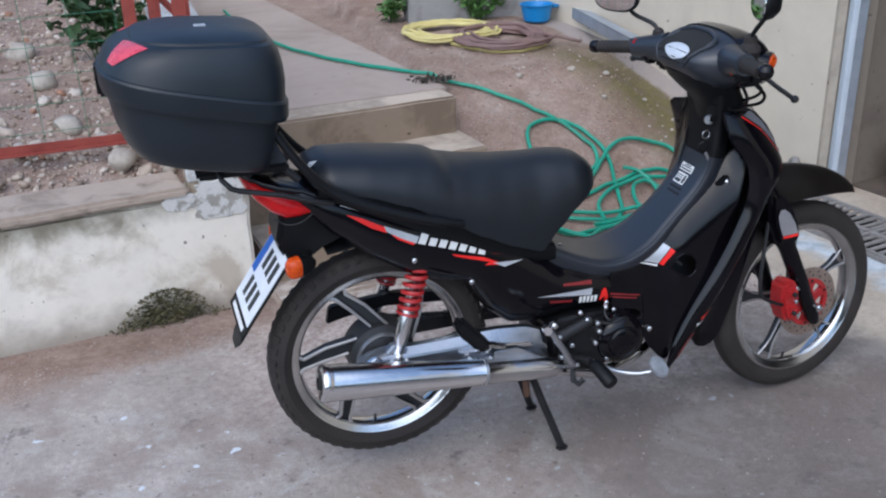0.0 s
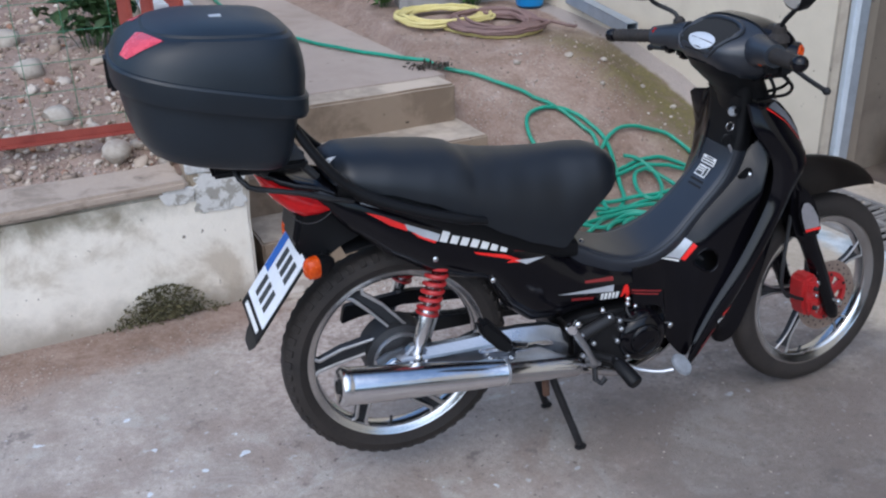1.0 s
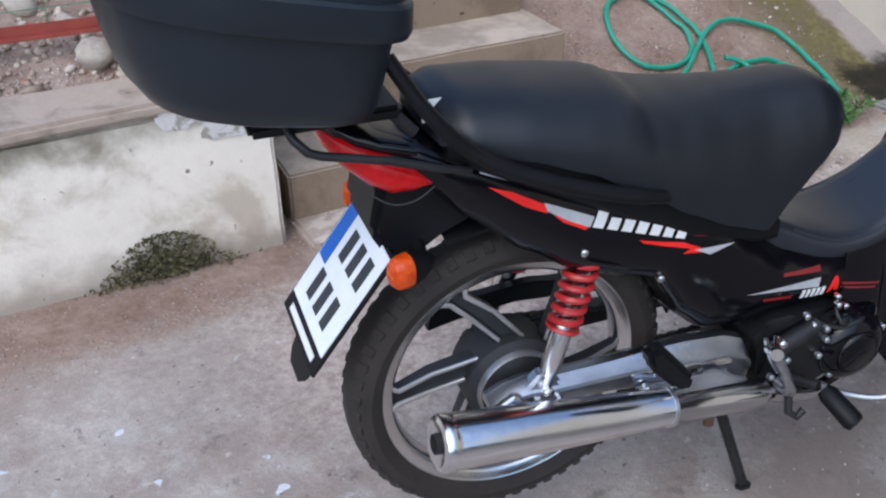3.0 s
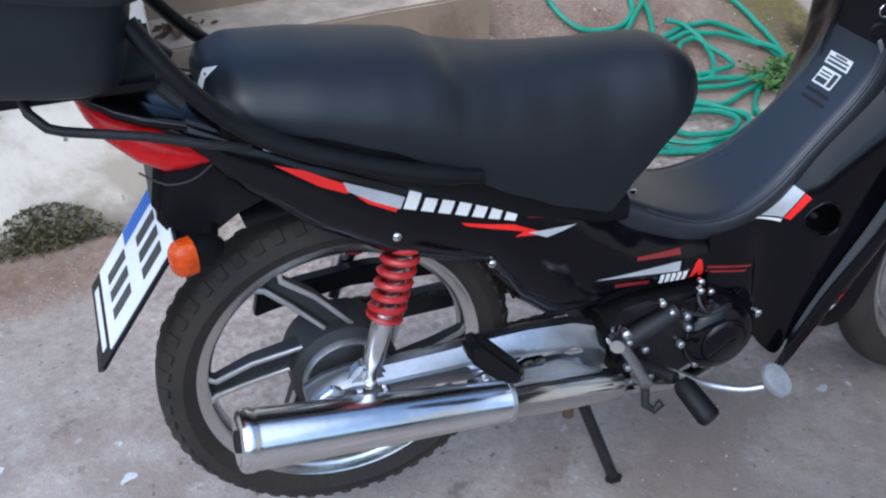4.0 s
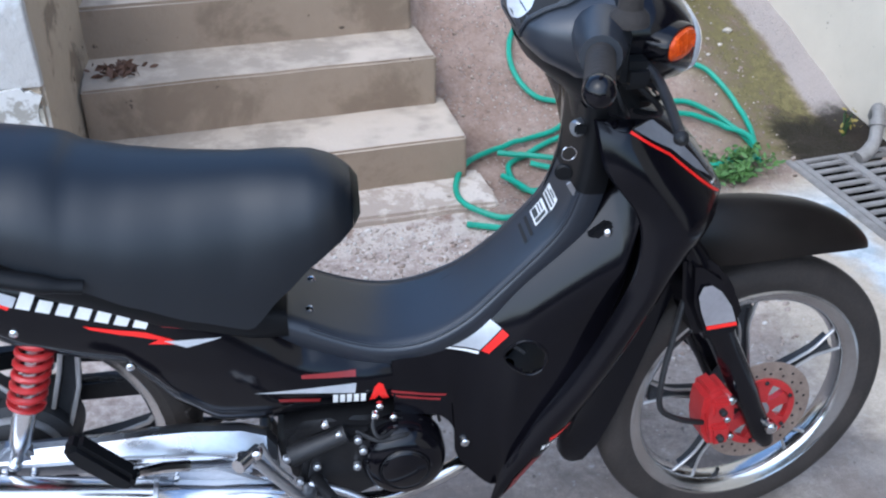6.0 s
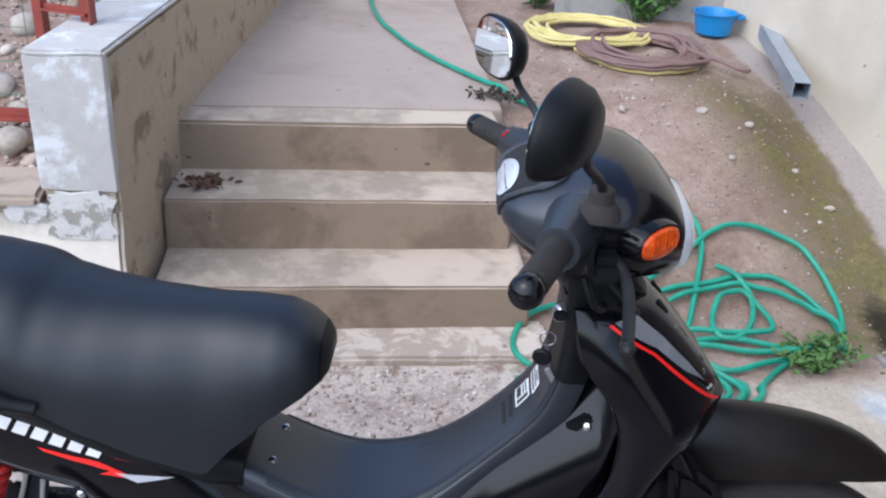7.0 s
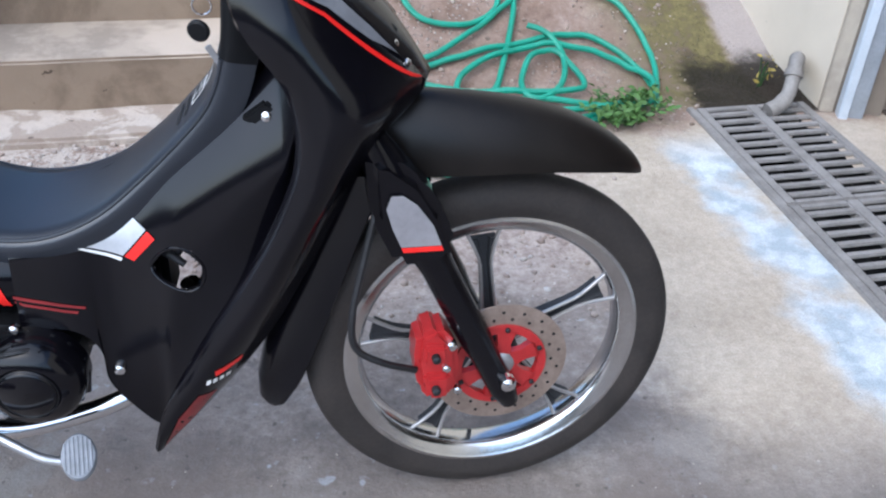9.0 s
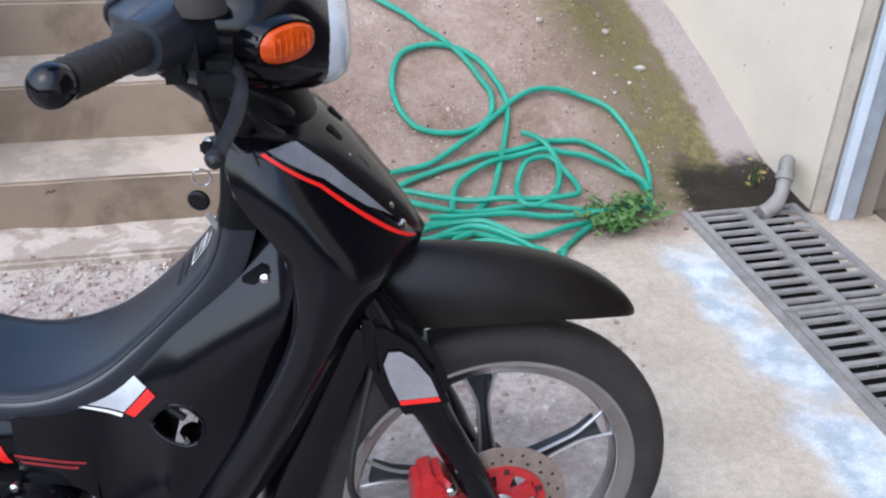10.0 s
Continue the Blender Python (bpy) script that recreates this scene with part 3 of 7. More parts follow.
for x0, x1, z0, z1, sd in ((-0.20, 0.002, 0.345, 0.500, 2), (-0.30, -0.17, 0.40, 0.46, 5)):
    part("plaster_patch", flake(x0, x1, z0, z1, 0.0, sd), WALL_PATCH, wall_low, "flaking white cement patch").matrix_basis = LOW

# wall beside the stairs with its grey end pillar
SIDE = Matrix.Translation((-0.195, 1.13, 0)) @ Matrix.Rotation(radians(1.0), 4, "Z")
wall_side = part("wall_side", local_block(SIDE, (-0.20, 0.006, 0.0), (0.0, 5.0, 0.855), 0.010, 0.006, 12), WALL_TAN)
tagged(wall_side, "cracked tan rendered wall beside the steps", "wall", kind="structure")
part("pillar_face", local_block(SIDE, (-0.203, -0.004, 0.492), (0.002, 0.03, 0.858), 0.003, 0.002, 4), PILLAR_GREY, wall_side, "bare grey cement pillar face")
part("coping", local_block(SIDE, (-0.206, -0.004, 0.852), (0.004, 5.0, 0.872), 0.008, 0.005, 12), PILLAR_GREY, wall_side, "light grey cement coping")

# the house wall, its garage reveal and the metal door track
HW = Matrix.Translation((2.40, 1.36, 0)) @ Matrix.Rotation(radians(14), 4, "Z")
wall_house = part("wall_house", local_block(HW, (0, 0.0, -0.1), (0.17, 9.0, 3.4), 0.006), HOUSE)
tagged(wall_house, "cream rendered house wall with damp stains", "wall", kind="structure")
GR = Matrix.Translation((2.40, 1.36, 0)) @ Matrix.Rotation(radians(-12), 4, "Z")
part("jamb_edge", local_block(GR, (0.0, -0.012, -0.1), (0.040, 0.02, 3.4), 0.003), JAMB, wall_house, "dull beige painted edge")
# reveal and inner walls are coloured as shaded
part("reveal", local_block(GR, (0.040, -0.006, -0.1), (0.18, 0.02, 3.4), 0.002), JAMB_SHADED, wall_house, "tan reveal with its shade in the colour")
track = part("door_track", local_block(GR, (0.047, -0.052, -0.02), (0.074, -0.007, 2.6), 0.003), TRACK)
tagged(track, "pale blue grey steel garage door track", "door track", kind="structure")
part("track_flange", local_block(GR, (0.0745, -0.040, -0.02), (0.120, -0.007, 2.6), 0.003), GALV, track)
OPEN = Matrix.Translation((2.565, 1.31, 0)) @ Matrix.Rotation(radians(9), 4, "Z")
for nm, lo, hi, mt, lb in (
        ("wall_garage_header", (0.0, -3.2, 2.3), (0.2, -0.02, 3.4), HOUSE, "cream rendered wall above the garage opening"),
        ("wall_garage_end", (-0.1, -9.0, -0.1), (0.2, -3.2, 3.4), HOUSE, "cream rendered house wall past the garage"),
        ("wall_garage_back", (2.2, -3.6, -0.1), (2.4, 0.2, 2.5), JAMB_SHADED, "rendered back wall of the garage, shade in its colour"),
        ("wall_garage_side", (0.0, 0.03, -0.1), (2.2, 0.2, 2.5), JAMB_SHADED, "rendered side wall of the garage, shade in its colour"),
        ("wall_garage_far_side", (0.2, -3.6, -0.1), (2.2, -3.4, 2.5), JAMB_SHADED, "rendered far wall of the garage, shade in its colour"),
        ("ceiling_garage", (0.0, -3.4, 2.4), (2.3, 0.03, 2.5), JAMB_SHADED, "garage ceiling with shade in its colour")):
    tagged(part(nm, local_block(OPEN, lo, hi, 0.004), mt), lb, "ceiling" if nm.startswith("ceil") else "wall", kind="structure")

tagged(part("floor_garage", local_block(OPEN, (0.03, -3.4, -0.1), (2.2, 0.03, 0.008), 0.002), FLOOR_SHADED), "worn concrete floor inside the garage, shade in its colour", "floor", kind="structure")

# plain dark walls added out of view round the yard, to shape the reflections
for nm, lo, hi in (("wall_unseen_south", (-8, -6.8, -0.1), (4.5, -6.5, 1.2)), ("wall_unseen_west", (-6.3, -6.5, -0.1), (-6.0, 8.5, 1.4)), ("wall_unseen_north", (-6.0, 8.3, -0.1), (4.5, 8.6, 3.0))):
    tagged(part(nm, local_block(Matrix.Identity(4), lo, hi, 0.01), UNSEEN_WALL), "plain dark wall added out of view for the reflections", "wall", kind="structure")


# drain grate of cast slotted slabs, beside the garage opening
def build_grate():
    g = empty("drain_grate", (2.2, 0.3, 0), "pale cast drain grate with two rows of slots", "drain grate")
    m0 = Matrix.Translation((2.015, 1.338, 0.0)) @ Matrix.Rotation(radians(9), 4, "Z")
    w, pitch, n = 0.355, 0.0437, 12
    ln = pitch * n
    def piece(lo, hi, bev):
        return finish(block(lo, hi, bev))
    rails = [piece((a, -ln, -0.020), (b, 0, 0.010), 0.004) for a, b in ((0.0, 0.030), (0.160, 0.197), (0.325, w))]
    bars = [piece((a, -0.0100, -0.001), (b, 0.0100, 0.0092), 0.003) for a, b in ((0.028, 0.162), (0.195, 0.327))]
    for i in range(6):
        m = m0 @ Matrix.Translation((0, -i * (ln + 0.004), 0))
        for me in rails:
            part("rail", me, GRATE, g).matrix_basis = m
        for r in range(n + 1):
            for me in bars:
                part("bar", me, GRATE, g).matrix_basis = m @ Matrix.Translation((0, min(-0.0100, max(-r * pitch, -ln + 0.0100)), 0))
    # black sheet and sides paint the shade under the grate
    part("channel", local_block(m0, (-0.06, -3.3, -0.30), (w + 0.06, 0.02, -0.24), 0.0), VOID_SHADE, g, "drain channel blackened as in deep shade")
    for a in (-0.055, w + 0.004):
        part("channel_wall", local_block(m0, (a, -3.3, -0.24), (a + 0.05, 0.0, -0.02), 0.0), VOID_SHADE, g)
    part("kerb", local_block(m0, (-0.022, -3.2, -0.05), (-0.001, 0.01, 0.010), 0.003), GRATE, g)
    return g


build_grate()


# ---- loose things of the yard ----
def ground_at(x, y):
    if -0.2 < x < 0.86 and y > 1.73 + 0.128 * (x + 0.193):
        return RISE * 3 + 0.004
    return height(x, y)


def hose_path(pts, r, sub=7, lift=0.012, seed=1):
    out = []
    for i, v in enumerate(spline([(p[0], p[1], 0) for p in pts], sub)):
        wob = lift * (0.5 + 0.5 * noise.noise((v.x * 6, v.y * 6, seed)))
        z = max(ground_at(v.x + dx, v.y + dy) for dx in (-0.01, 0.01) for dy in (-0.01, 0.01))
        out.append((v.x, v.y, z + r + wob))
    return out


def build_green_hose():
    g = empty("garden_hose", (1.4, 1.5, 0), "long green garden hose tangled on the earth", "hose")
    far = [(0.12, 4.6), (0.15, 3.97), (0.26, 3.31), (0.42, 2.87), (0.58, 2.58), (0.80, 2.28), (1.07, 2.10), (1.285, 1.973), (1.375, 1.913)]
    loop = [(1.434, 1.845), (1.471, 1.775), (1.459, 1.71), (1.392, 1.659), (1.302, 1.639), (1.215, 1.66), (1.165, 1.729), (1.157, 1.81), (1.189, 1.884), (1.264, 1.926), (1.357, 1.928), (1.438, 1.892), (1.488, 1.829), (1.516, 1.768), (1.517, 1.704), (1.494, 1.607), (1.465, 1.502), (1.434, 1.408), (1.36, 1.33), (1.243, 1.275)]
    back = [(1.127, 1.256), (1.086, 1.315), (1.084, 1.401), (1.149, 1.448), (1.259, 1.50), (1.382, 1.541), (1.51, 1.589), (1.622, 1.623), (1.732, 1.635), (1.818, 1.601), (1.878, 1.538), (1.918, 1.44), (1.90, 1.34)]
    arc = [(1.90, 1.37), (1.927, 1.452), (1.938, 1.563), (1.913, 1.668), (1.861, 1.751), (1.755, 1.795), (1.643, 1.793), (1.546, 1.76), (1.467, 1.691), (1.37, 1.601), (1.271, 1.536), (1.1, 1.485), (0.957, 1.41), (0.900, 1.304), (0.90, 1.204), (0.947, 1.135), (1.025, 1.101), (1.14, 1.16), (1.258, 1.25), (1.388, 1.272), (1.503, 1.19), (1.626, 1.234), (1.738, 1.296), (1.85, 1.40)]
    tangle = [(1.312, 1.321), (1.33, 1.43), (1.396, 1.5), (1.488, 1.547), (1.598, 1.582), (1.705, 1.577), (1.792, 1.559), (1.855, 1.514), (1.913, 1.453), (1.88, 1.35), (1.74, 1.31), (1.60, 1.30), (1.476, 1.317), (1.343, 1.303), (1.243, 1.29)]
    knot = [(1.551, 1.631), (1.619, 1.603), (1.653, 1.531), (1.638, 1.437), (1.584, 1.365), (1.53, 1.36), (1.512, 1.40), (1.521, 1.459), (1.556, 1.529), (1.63, 1.551), (1.682, 1.487), (1.70, 1.42), (1.657, 1.394), (1.485, 1.379), (1.317, 1.378), (1.169, 1.404), (1.05, 1.42)]
    end = [(1.586, 1.112), (1.651, 1.199), (1.738, 1.296), (1.80, 1.36)]
    low = [(1.155, 1.399), (1.234, 1.358), (1.327, 1.333), (1.43, 1.344), (1.54, 1.362), (1.66, 1.345), (1.76, 1.33)]
    hook = [(0.90, 1.087), (1.062, 1.02), (1.165, 0.976), (1.249, 0.955), (1.36, 0.965), (1.46, 1.005), (1.535, 1.065), (1.545, 1.12), (1.486, 1.156), (1.382, 1.216), (1.301, 1.212), (1.235, 1.171), (1.198, 1.109), (1.196, 1.042), (1.219, 0.982), (1.275, 0.945), (1.37, 0.945), (1.48, 0.985), (1.575, 1.06), (1.60, 1.13)]
    swirl = [(1.05, 1.33), (1.091, 1.262), (1.119, 1.219), (1.193, 1.18), (1.235, 1.187), (1.306, 1.223), (1.372, 1.229), (1.475, 1.160), (1.53, 1.09), (1.50, 1.02), (1.40, 0.975), (1.31, 0.968), (1.236, 1.018), (1.224, 1.06), (1.251, 1.11), (1.312, 1.139), (1.387, 1.149), (1.47, 1.12), (1.49, 1.06), (1.43, 1.015), (1.339, 1.021), (1.289, 1.064), (1.286, 1.126), (1.306, 1.174), (1.36, 1.20)]
    r = 0.0094
    for i, (pts, lift) in enumerate(((far + loop + back, 0.008), (arc, 0.022), (tangle, 0.03), (knot, 0.045), (end, 0.006), (low, 0.02), (hook, 0.012), (swirl, 0.030))):
        part("hose", tube(hose_path(pts, r, 7, lift, i), r, 8), HOSE_GREEN, g)


build_green_hose()


def coil(name, cx, cy, a, b, turns, r, material, label, seed, tail=None, heap=0.06):
    rnd = random.Random(seed)
    pts = []
    ring = [rnd.random() for _ in range(turns)]
    for k in range(turns * 12):
        t = 2 * math.pi * k / 12
        f = 1.04 - 0.34 * ring[k // 12] - 0.07 * rnd.random()
        pts.append((cx + a * f * math.cos(t) + 0.02 * math.sin(k), cy + b * f * math.sin(t)))
    if tail:
        pts += tail
    cur = spline([(x, y, 0) for x, y in pts], 4)
    out = []
    for i, v in enumerate(cur):
        out.append((v.x, v.y, ground_at(v.x, v.y) + r + heap * (0.5 + 0.5 * noise.noise((i * 0.045, seed, 0)))))
    return tagged(part(name, tube(out, r, 7), material), label, "hose")


coil("yellow_hose", 1.22, 3.12, 0.27, 0.26, 9, 0.0085, HOSE_YELLOW, "coiled pale yellow hose on the earth", 3)
coil("yellow_hose", 1.43, 2.86, 0.285, 0.285, 1, 0.0085, HOSE_YELLOW, "pale yellow hose laid round the brown coil", 8, None, 0.006)
coil("brown_hose", 1.43, 2.86, 0.27, 0.27, 17, 0.0085, HOSE_BROWN, "coiled faded purple brown hose beside the yellow one", 5, [(1.6, 2.9), (1.8, 2.72), (1.86, 2.74)])


def build_bowl():
    x, y = 1.80, 3.22
    z = ground_at(x, y) - 0.005
    prof = [(0.001, 0.006), (0.060, 0.006), (0.078, 0.02), (0.092, 0.10), (0.101, 0.108), (0.101, 0.114), (0.094, 0.113), (0.088, 0.10), (0.074, 0.024), (0.058, 0.014), (0.001, 0.013)]
    b = part("bowl", lathe(prof, (x, y, z), (0, 0, 1), 40), BOWL_BLUE)
    tagged(b, "blue plastic bowl on the earth by the blocks", "bowl")
    part("handle", tube([(x + 0.09, y - 0.03, z + 0.09), (x + 0.125, y - 0.025, z + 0.095), (x + 0.125, y + 0.025, z + 0.095), (x + 0.09, y + 0.03, z + 0.09)], 0.008, 8), BOWL_BLUE, b)


build_bowl()


def build_downpipe():
    d = empty("downpipe", (1.95, 2.6, 0.5), "grey square steel downpipe lying by the house wall", "pipe")
    m = look((1.915, 2.24, 0.560), (2.16, 4.7, 0.62))
    bm = bmesh.new()
    o, i, ln = 0.031, 0.027, -2.6
    for sx, sy in ((-1, 0), (1, 0), (0, -1), (0, 1)):
        lo = (min(sx * i, sx * o) if sx else -o, min(sy * i, sy * o) if sy else -o, ln)
        hi = (max(sx * i, sx * o) if sx else o, max(sy * i, sy * o) if sy else o, 0)
        block(lo, hi, 0.001, bm=bm)
    bmesh.ops.transform(bm, matrix=m, verts=bm.verts[:])
    part("pipe", bm, GALV, d)
    # black block added inside the pipe as the shade of its bore
    part("bore_shade", local_block(m, (-0.026, -0.026, ln), (0.026, 0.026, -0.12), 0.0), VOID_SHADE, d)


build_downpipe()

# grey drain elbow at the wall's foot
elbow = part("drain_elbow", tube(spline([(2.350, 1.470, 0.085), (2.332, 1.435, 0.125), (2.315, 1.400, 0.125), (2.302, 1.370, 0.090), (2.290, 1.348, 0.055), (2.262, 1.325, 0.030), (2.225, 1.312, 0.015)], 4), [0.023] * 6 + [0.021] * 12 + [0.024] * 7, 14), PVC)
tagged(elbow, "grey cement-smeared drain elbow at the foot of the wall", "drain pipe")
part("collar", lathe([(0.020, -0.012), (0.0265, -0.010), (0.0265, 0.010), (0.020, 0.012)], (2.306, 1.380, 0.103), (-0.25, -0.6, -0.75), 18, closed=True), PVC, elbow)


# stones, rubble, gravel
def pebble(rnd, size, squash=0.7, fine=2):
    bm = bmesh.new()
    bmesh.ops.create_icosphere(bm, subdivisions=fine, radius=1)
    off = Vector((rnd.random() * 90, rnd.random() * 90, 0))
    sx, sy = 0.7 + 0.6 * rnd.random(), 0.7 + 0.5 * rnd.random()
    for v in bm.verts:
        v.co *= 0.78 + 0.42 * noise.noise(v.co * 1.1 + off) + 0.16 * noise.noise(v.co * 2.7 + off)
        v.co = Vector((v.co.x * sx * size, v.co.y * sy * size, v.co.z * squash * size))
    me = finish(bm, 60)
    return me


def scatter(name, rnd, count, where, size, material, label, category, kinds=14):
    protos = []
    for _ in range(kinds):
        me = pebble(rnd, 1.0, 0.7, 2 if size[1] > 0.02 else 1)
        protos.append(([v.co.copy() for v in me.vertices], [tuple(p.vertices) for p in me.polygons]))
        bpy.data.meshes.remove(me)
    verts, faces = [], []
    for _ in range(count):
        x, y = where(rnd)
        s = size[0] * (size[1] / size[0]) ** (rnd.random() ** 2.2)
        vs, fs = rnd.choice(protos)
        m = Matrix.Translation((x, y, ground_at(x, y) + s * 0.18)) @ Euler((rnd.uniform(-0.6, 0.6), rnd.uniform(-0.6, 0.6), rnd.uniform(0, 6.3))).to_matrix().to_4x4() @ Matrix.Scale(s, 4)
        b = len(verts)
        verts += [m @ v for v in vs]
        faces += [tuple(i + b for i in f) for f in fs]
    me = bpy.data.meshes.new(name)
    me.from_pydata(verts, [], faces)
    me.polygons.foreach_set("use_smooth", [True] * len(me.polygons))
    me.materials.append(material)
    return tagged(new(name, me), label, category, kind="stuff")


_r = random.Random(11)
def on_bank(r):
    x = -0.45 - 2.2 * r.random()
    return x, 1.13 + (x + 0.2) * 0.128 + 0.24 + 2.6 * r.random() ** 1.3
scatter("rubble", _r, 9000, on_bank, (0.004, 0.0195), BANK_STONE, "pale broken stones and rubble on the earth bank", "rubble")
scatter("rubble_lumps", _r, 520, on_bank, (0.014, 0.042), BANK_STONE, "larger broken lumps of stone and mortar on the bank", "rubble")
scatter("rubble_shards", _r, 120, on_bank, (0.008, 0.030), STONE_RED, "broken terracotta shards among the rubble", "rubble")
scatter("gravel", _r, 1900, lambda r: (0.05 + 1.1 * r.random(), 0.70 + 0.42 * r.random() ** 0.7), (0.002, 0.013), CHIPS, "pale gravel crumbs at the foot of the steps", "gravel")
scatter("mortar_chips", _r, 760, lambda r: (0.55 + 1.15 * r.random(), 0.40 + 0.62 * r.random()), (0.003, 0.013), CHIPS, "whitish mortar chips strewn behind the motorcycle", "gravel")
scatter("pebbles", _r, 1050, lambda r: (0.90 + 1.15 * r.random(), 1.2 + 1.7 * r.random()), (0.003, 0.012), GRAVEL, "small stones strewn over the sloping earth", "gravel")
scatter("yard_grit", _r, 1000, lambda r: (-1.0 + 3.4 * r.random(), -0.6 + 2.0 * r.random()), (0.0015, 0.0048), STONE, "pale grit strewn on the concrete yard", "gravel")
for k, (x, y, s) in enumerate(((-0.60, 1.42, 0.075), (-0.44, 1.36, 0.045), (-0.95, 1.55, 0.05), (-0.78, 1.75, 0.06), (-1.12, 1.9, 0.055), (-0.88, 2.2, 0.07), (-0.66, 1.62, 0.045), (-1.2, 1.5, 0.05), (-0.52, 1.5, 0.04), (-0.98, 2.55, 0.08))):
    st = part("stone", pebble(_r, s, 0.75), STONE)
    st.location = (x, y, ground_at(x, y) + s * 0.25)
    tagged(st, "pale weathered stone lying on the rubble bank", "stone", "stones on the bank")
for k, (x, y, s) in enumerate(((1.74, 2.2, 0.02), (1.58, 2.26, 0.022), (1.66, 2.05, 0.016), (1.28, 2.22, 0.022), (2.0, 1.95, 0.02), (1.90, 2.08, 0.016), (1.37, 1.42, 0.014))):
    st = part("stone", pebble(_r, s, 0.7), STONE)
    st.location = (x, y, ground_at(x, y) + s * 0.3)
    tagged(st, "small pale stone lying on the trodden earth", "stone", "stones on the slope")


# clump of dry leaves in the corner of a step
def leaves_bm(rnd, n, centre, spread, size, up=0.5, bm=None):
    bm = bm or bmesh.new()
    for _ in range(n):
        p = Vector(centre) + Vector((rnd.gauss(0, spread[0]), rnd.gauss(0, spread[1]), abs(rnd.gauss(0, spread[2]))))
        s = size * rnd.uniform(0.6, 1.4)
        m = Matrix.Translation(p) @ Euler((rnd.uniform(-1, 1) * up * 3, rnd.uniform(-1, 1) * up * 3, rnd.uniform(0, 6.3))).to_matrix().to_4x4()
        v = [bm.verts.new(m @ Vector(q)) for q in ((0, -s, 0), (s * 0.42, -0.2 * s, 0.10 * s), (s * 0.30, 0.5 * s, 0.08 * s), (0, s, -0.05 * s), (-s * 0.30, 0.5 * s, 0.08 * s), (-s * 0.42, -0.2 * s, 0.10 * s), (0, 0.1 * s, 0.0))]
        for a, b in ((0, 1), (1, 2), (2, 3), (3, 4), (4, 5), (5, 0)):
            bm.faces.new((v[a], v[b], v[6]))
    return bm


bmM = bmesh.new()
for _ in range(1700):
    u, v = _r.gauss(0, 0.072), abs(_r.gauss(0, 0.070))
    x = -0.53 + u
    y = 1.13 + (x + 0.195) * 0.128 - 0.004 - abs(_r.gauss(0, 0.014))
    leaves_bm(_r, 1, (x, y, min(v, 0.125) * max(0.10, 1 - (u / 0.19) ** 2)), (0.002, 0.002, 0.002), 0.0065, 0.6, bmM)
tagged(part("moss_patch", bmM, MOSS), "dark green and brown moss growing at the wall's foot", "moss", kind="stuff")
dry = part("dry_leaves", leaves_bm(_r, 70, (-0.10, 1.60, 0.337), (0.035, 0.028, 0.012), 0.016), DRY_LEAF)
tagged(dry, "small heap of dry brown leaves on a step", "leaves", kind="stuff")
debris = part("root_litter", leaves_bm(_r, 120, (0.82, 2.16, 0.50), (0.05, 0.03, 0.010), 0.013), DRY_DARK)
tagged(debris, "dark dry litter on the edge of the landing", "litter", kind="stuff")


def weed(name, x, y, n, spread, size, material, label, stems=14, rise=0.10, z=None):
    rnd = random.Random(int(x * 100) + int(y * 10))
    base = ground_at(x, y) if z is None else z
    w = empty(name, (x, y, base), label, "plant")
    bm, tips = bmesh.new(), []
    for _ in range(stems):
        a = rnd.uniform(0, 6.3)
        d = Vector((math.cos(a) * spread[0], math.sin(a) * spread[1], 0)) * rnd.uniform(0.3, 1.3)
        h = rise * rnd.uniform(0.5, 1.3)
        p0 = Vector((x, y, base - 0.01)) + d * 0.25
        pts = [p0, p0 + d * 0.4 + Vector((0, 0, h * 0.7)), p0 + d * 0.85 + Vector((0, 0, h))]
        tube(spline(pts, 3), 0.0018, 5, bm)
        tips += spline(pts, 4)[2:]
    part("stems", bm, LEAF_DARK, w)
    bm = bmesh.new()
    for _ in range(n):
        leaves_bm(rnd, 1, rnd.choice(tips), (0.016, 0.016, 0.008), size, 0.35, bm)
    part("leaves", bm, material, w)


weed("weed_clump", 1.81, 1.285, 520, (0.12, 0.10), 0.012, LEAF, "bright green weed clump at the yard's edge", 26, 0.055)
weed("weed_clump", 1.02, 3.62, 260, (0.14, 0.08), 0.024, LEAF, "green weeds beside the old blocks", 16, 0.13)
weed("weed_clump", 1.50, 3.42, 260, (0.16, 0.07), 0.026, LEAF, "green weeds growing over the old blocks", 16, 0.16)
weed("shrub", -0.62, 2.35, 420, (0.16, 0.14), 0.034, LEAF_DARK, "dark green shrub behind the wire fence", 22, 0.34)
weed("weed_tuft", -1.10, 1.62, 60, (0.05, 0.05), 0.016, LEAF_DARK, "small dark weed tuft among the rubble", 7, 0.06)
weed("weed_tuft", -0.46, 1.50, 50, (0.04, 0.04), 0.016, LEAF, "small green weed tuft among the rubble", 7, 0.06)
weed("yellow_weed", 2.25, 1.47, 26, (0.02, 0.02), 0.009, LEAF_YELLOW, "yellowing weed at the foot of the house wall", 8, 0.09)


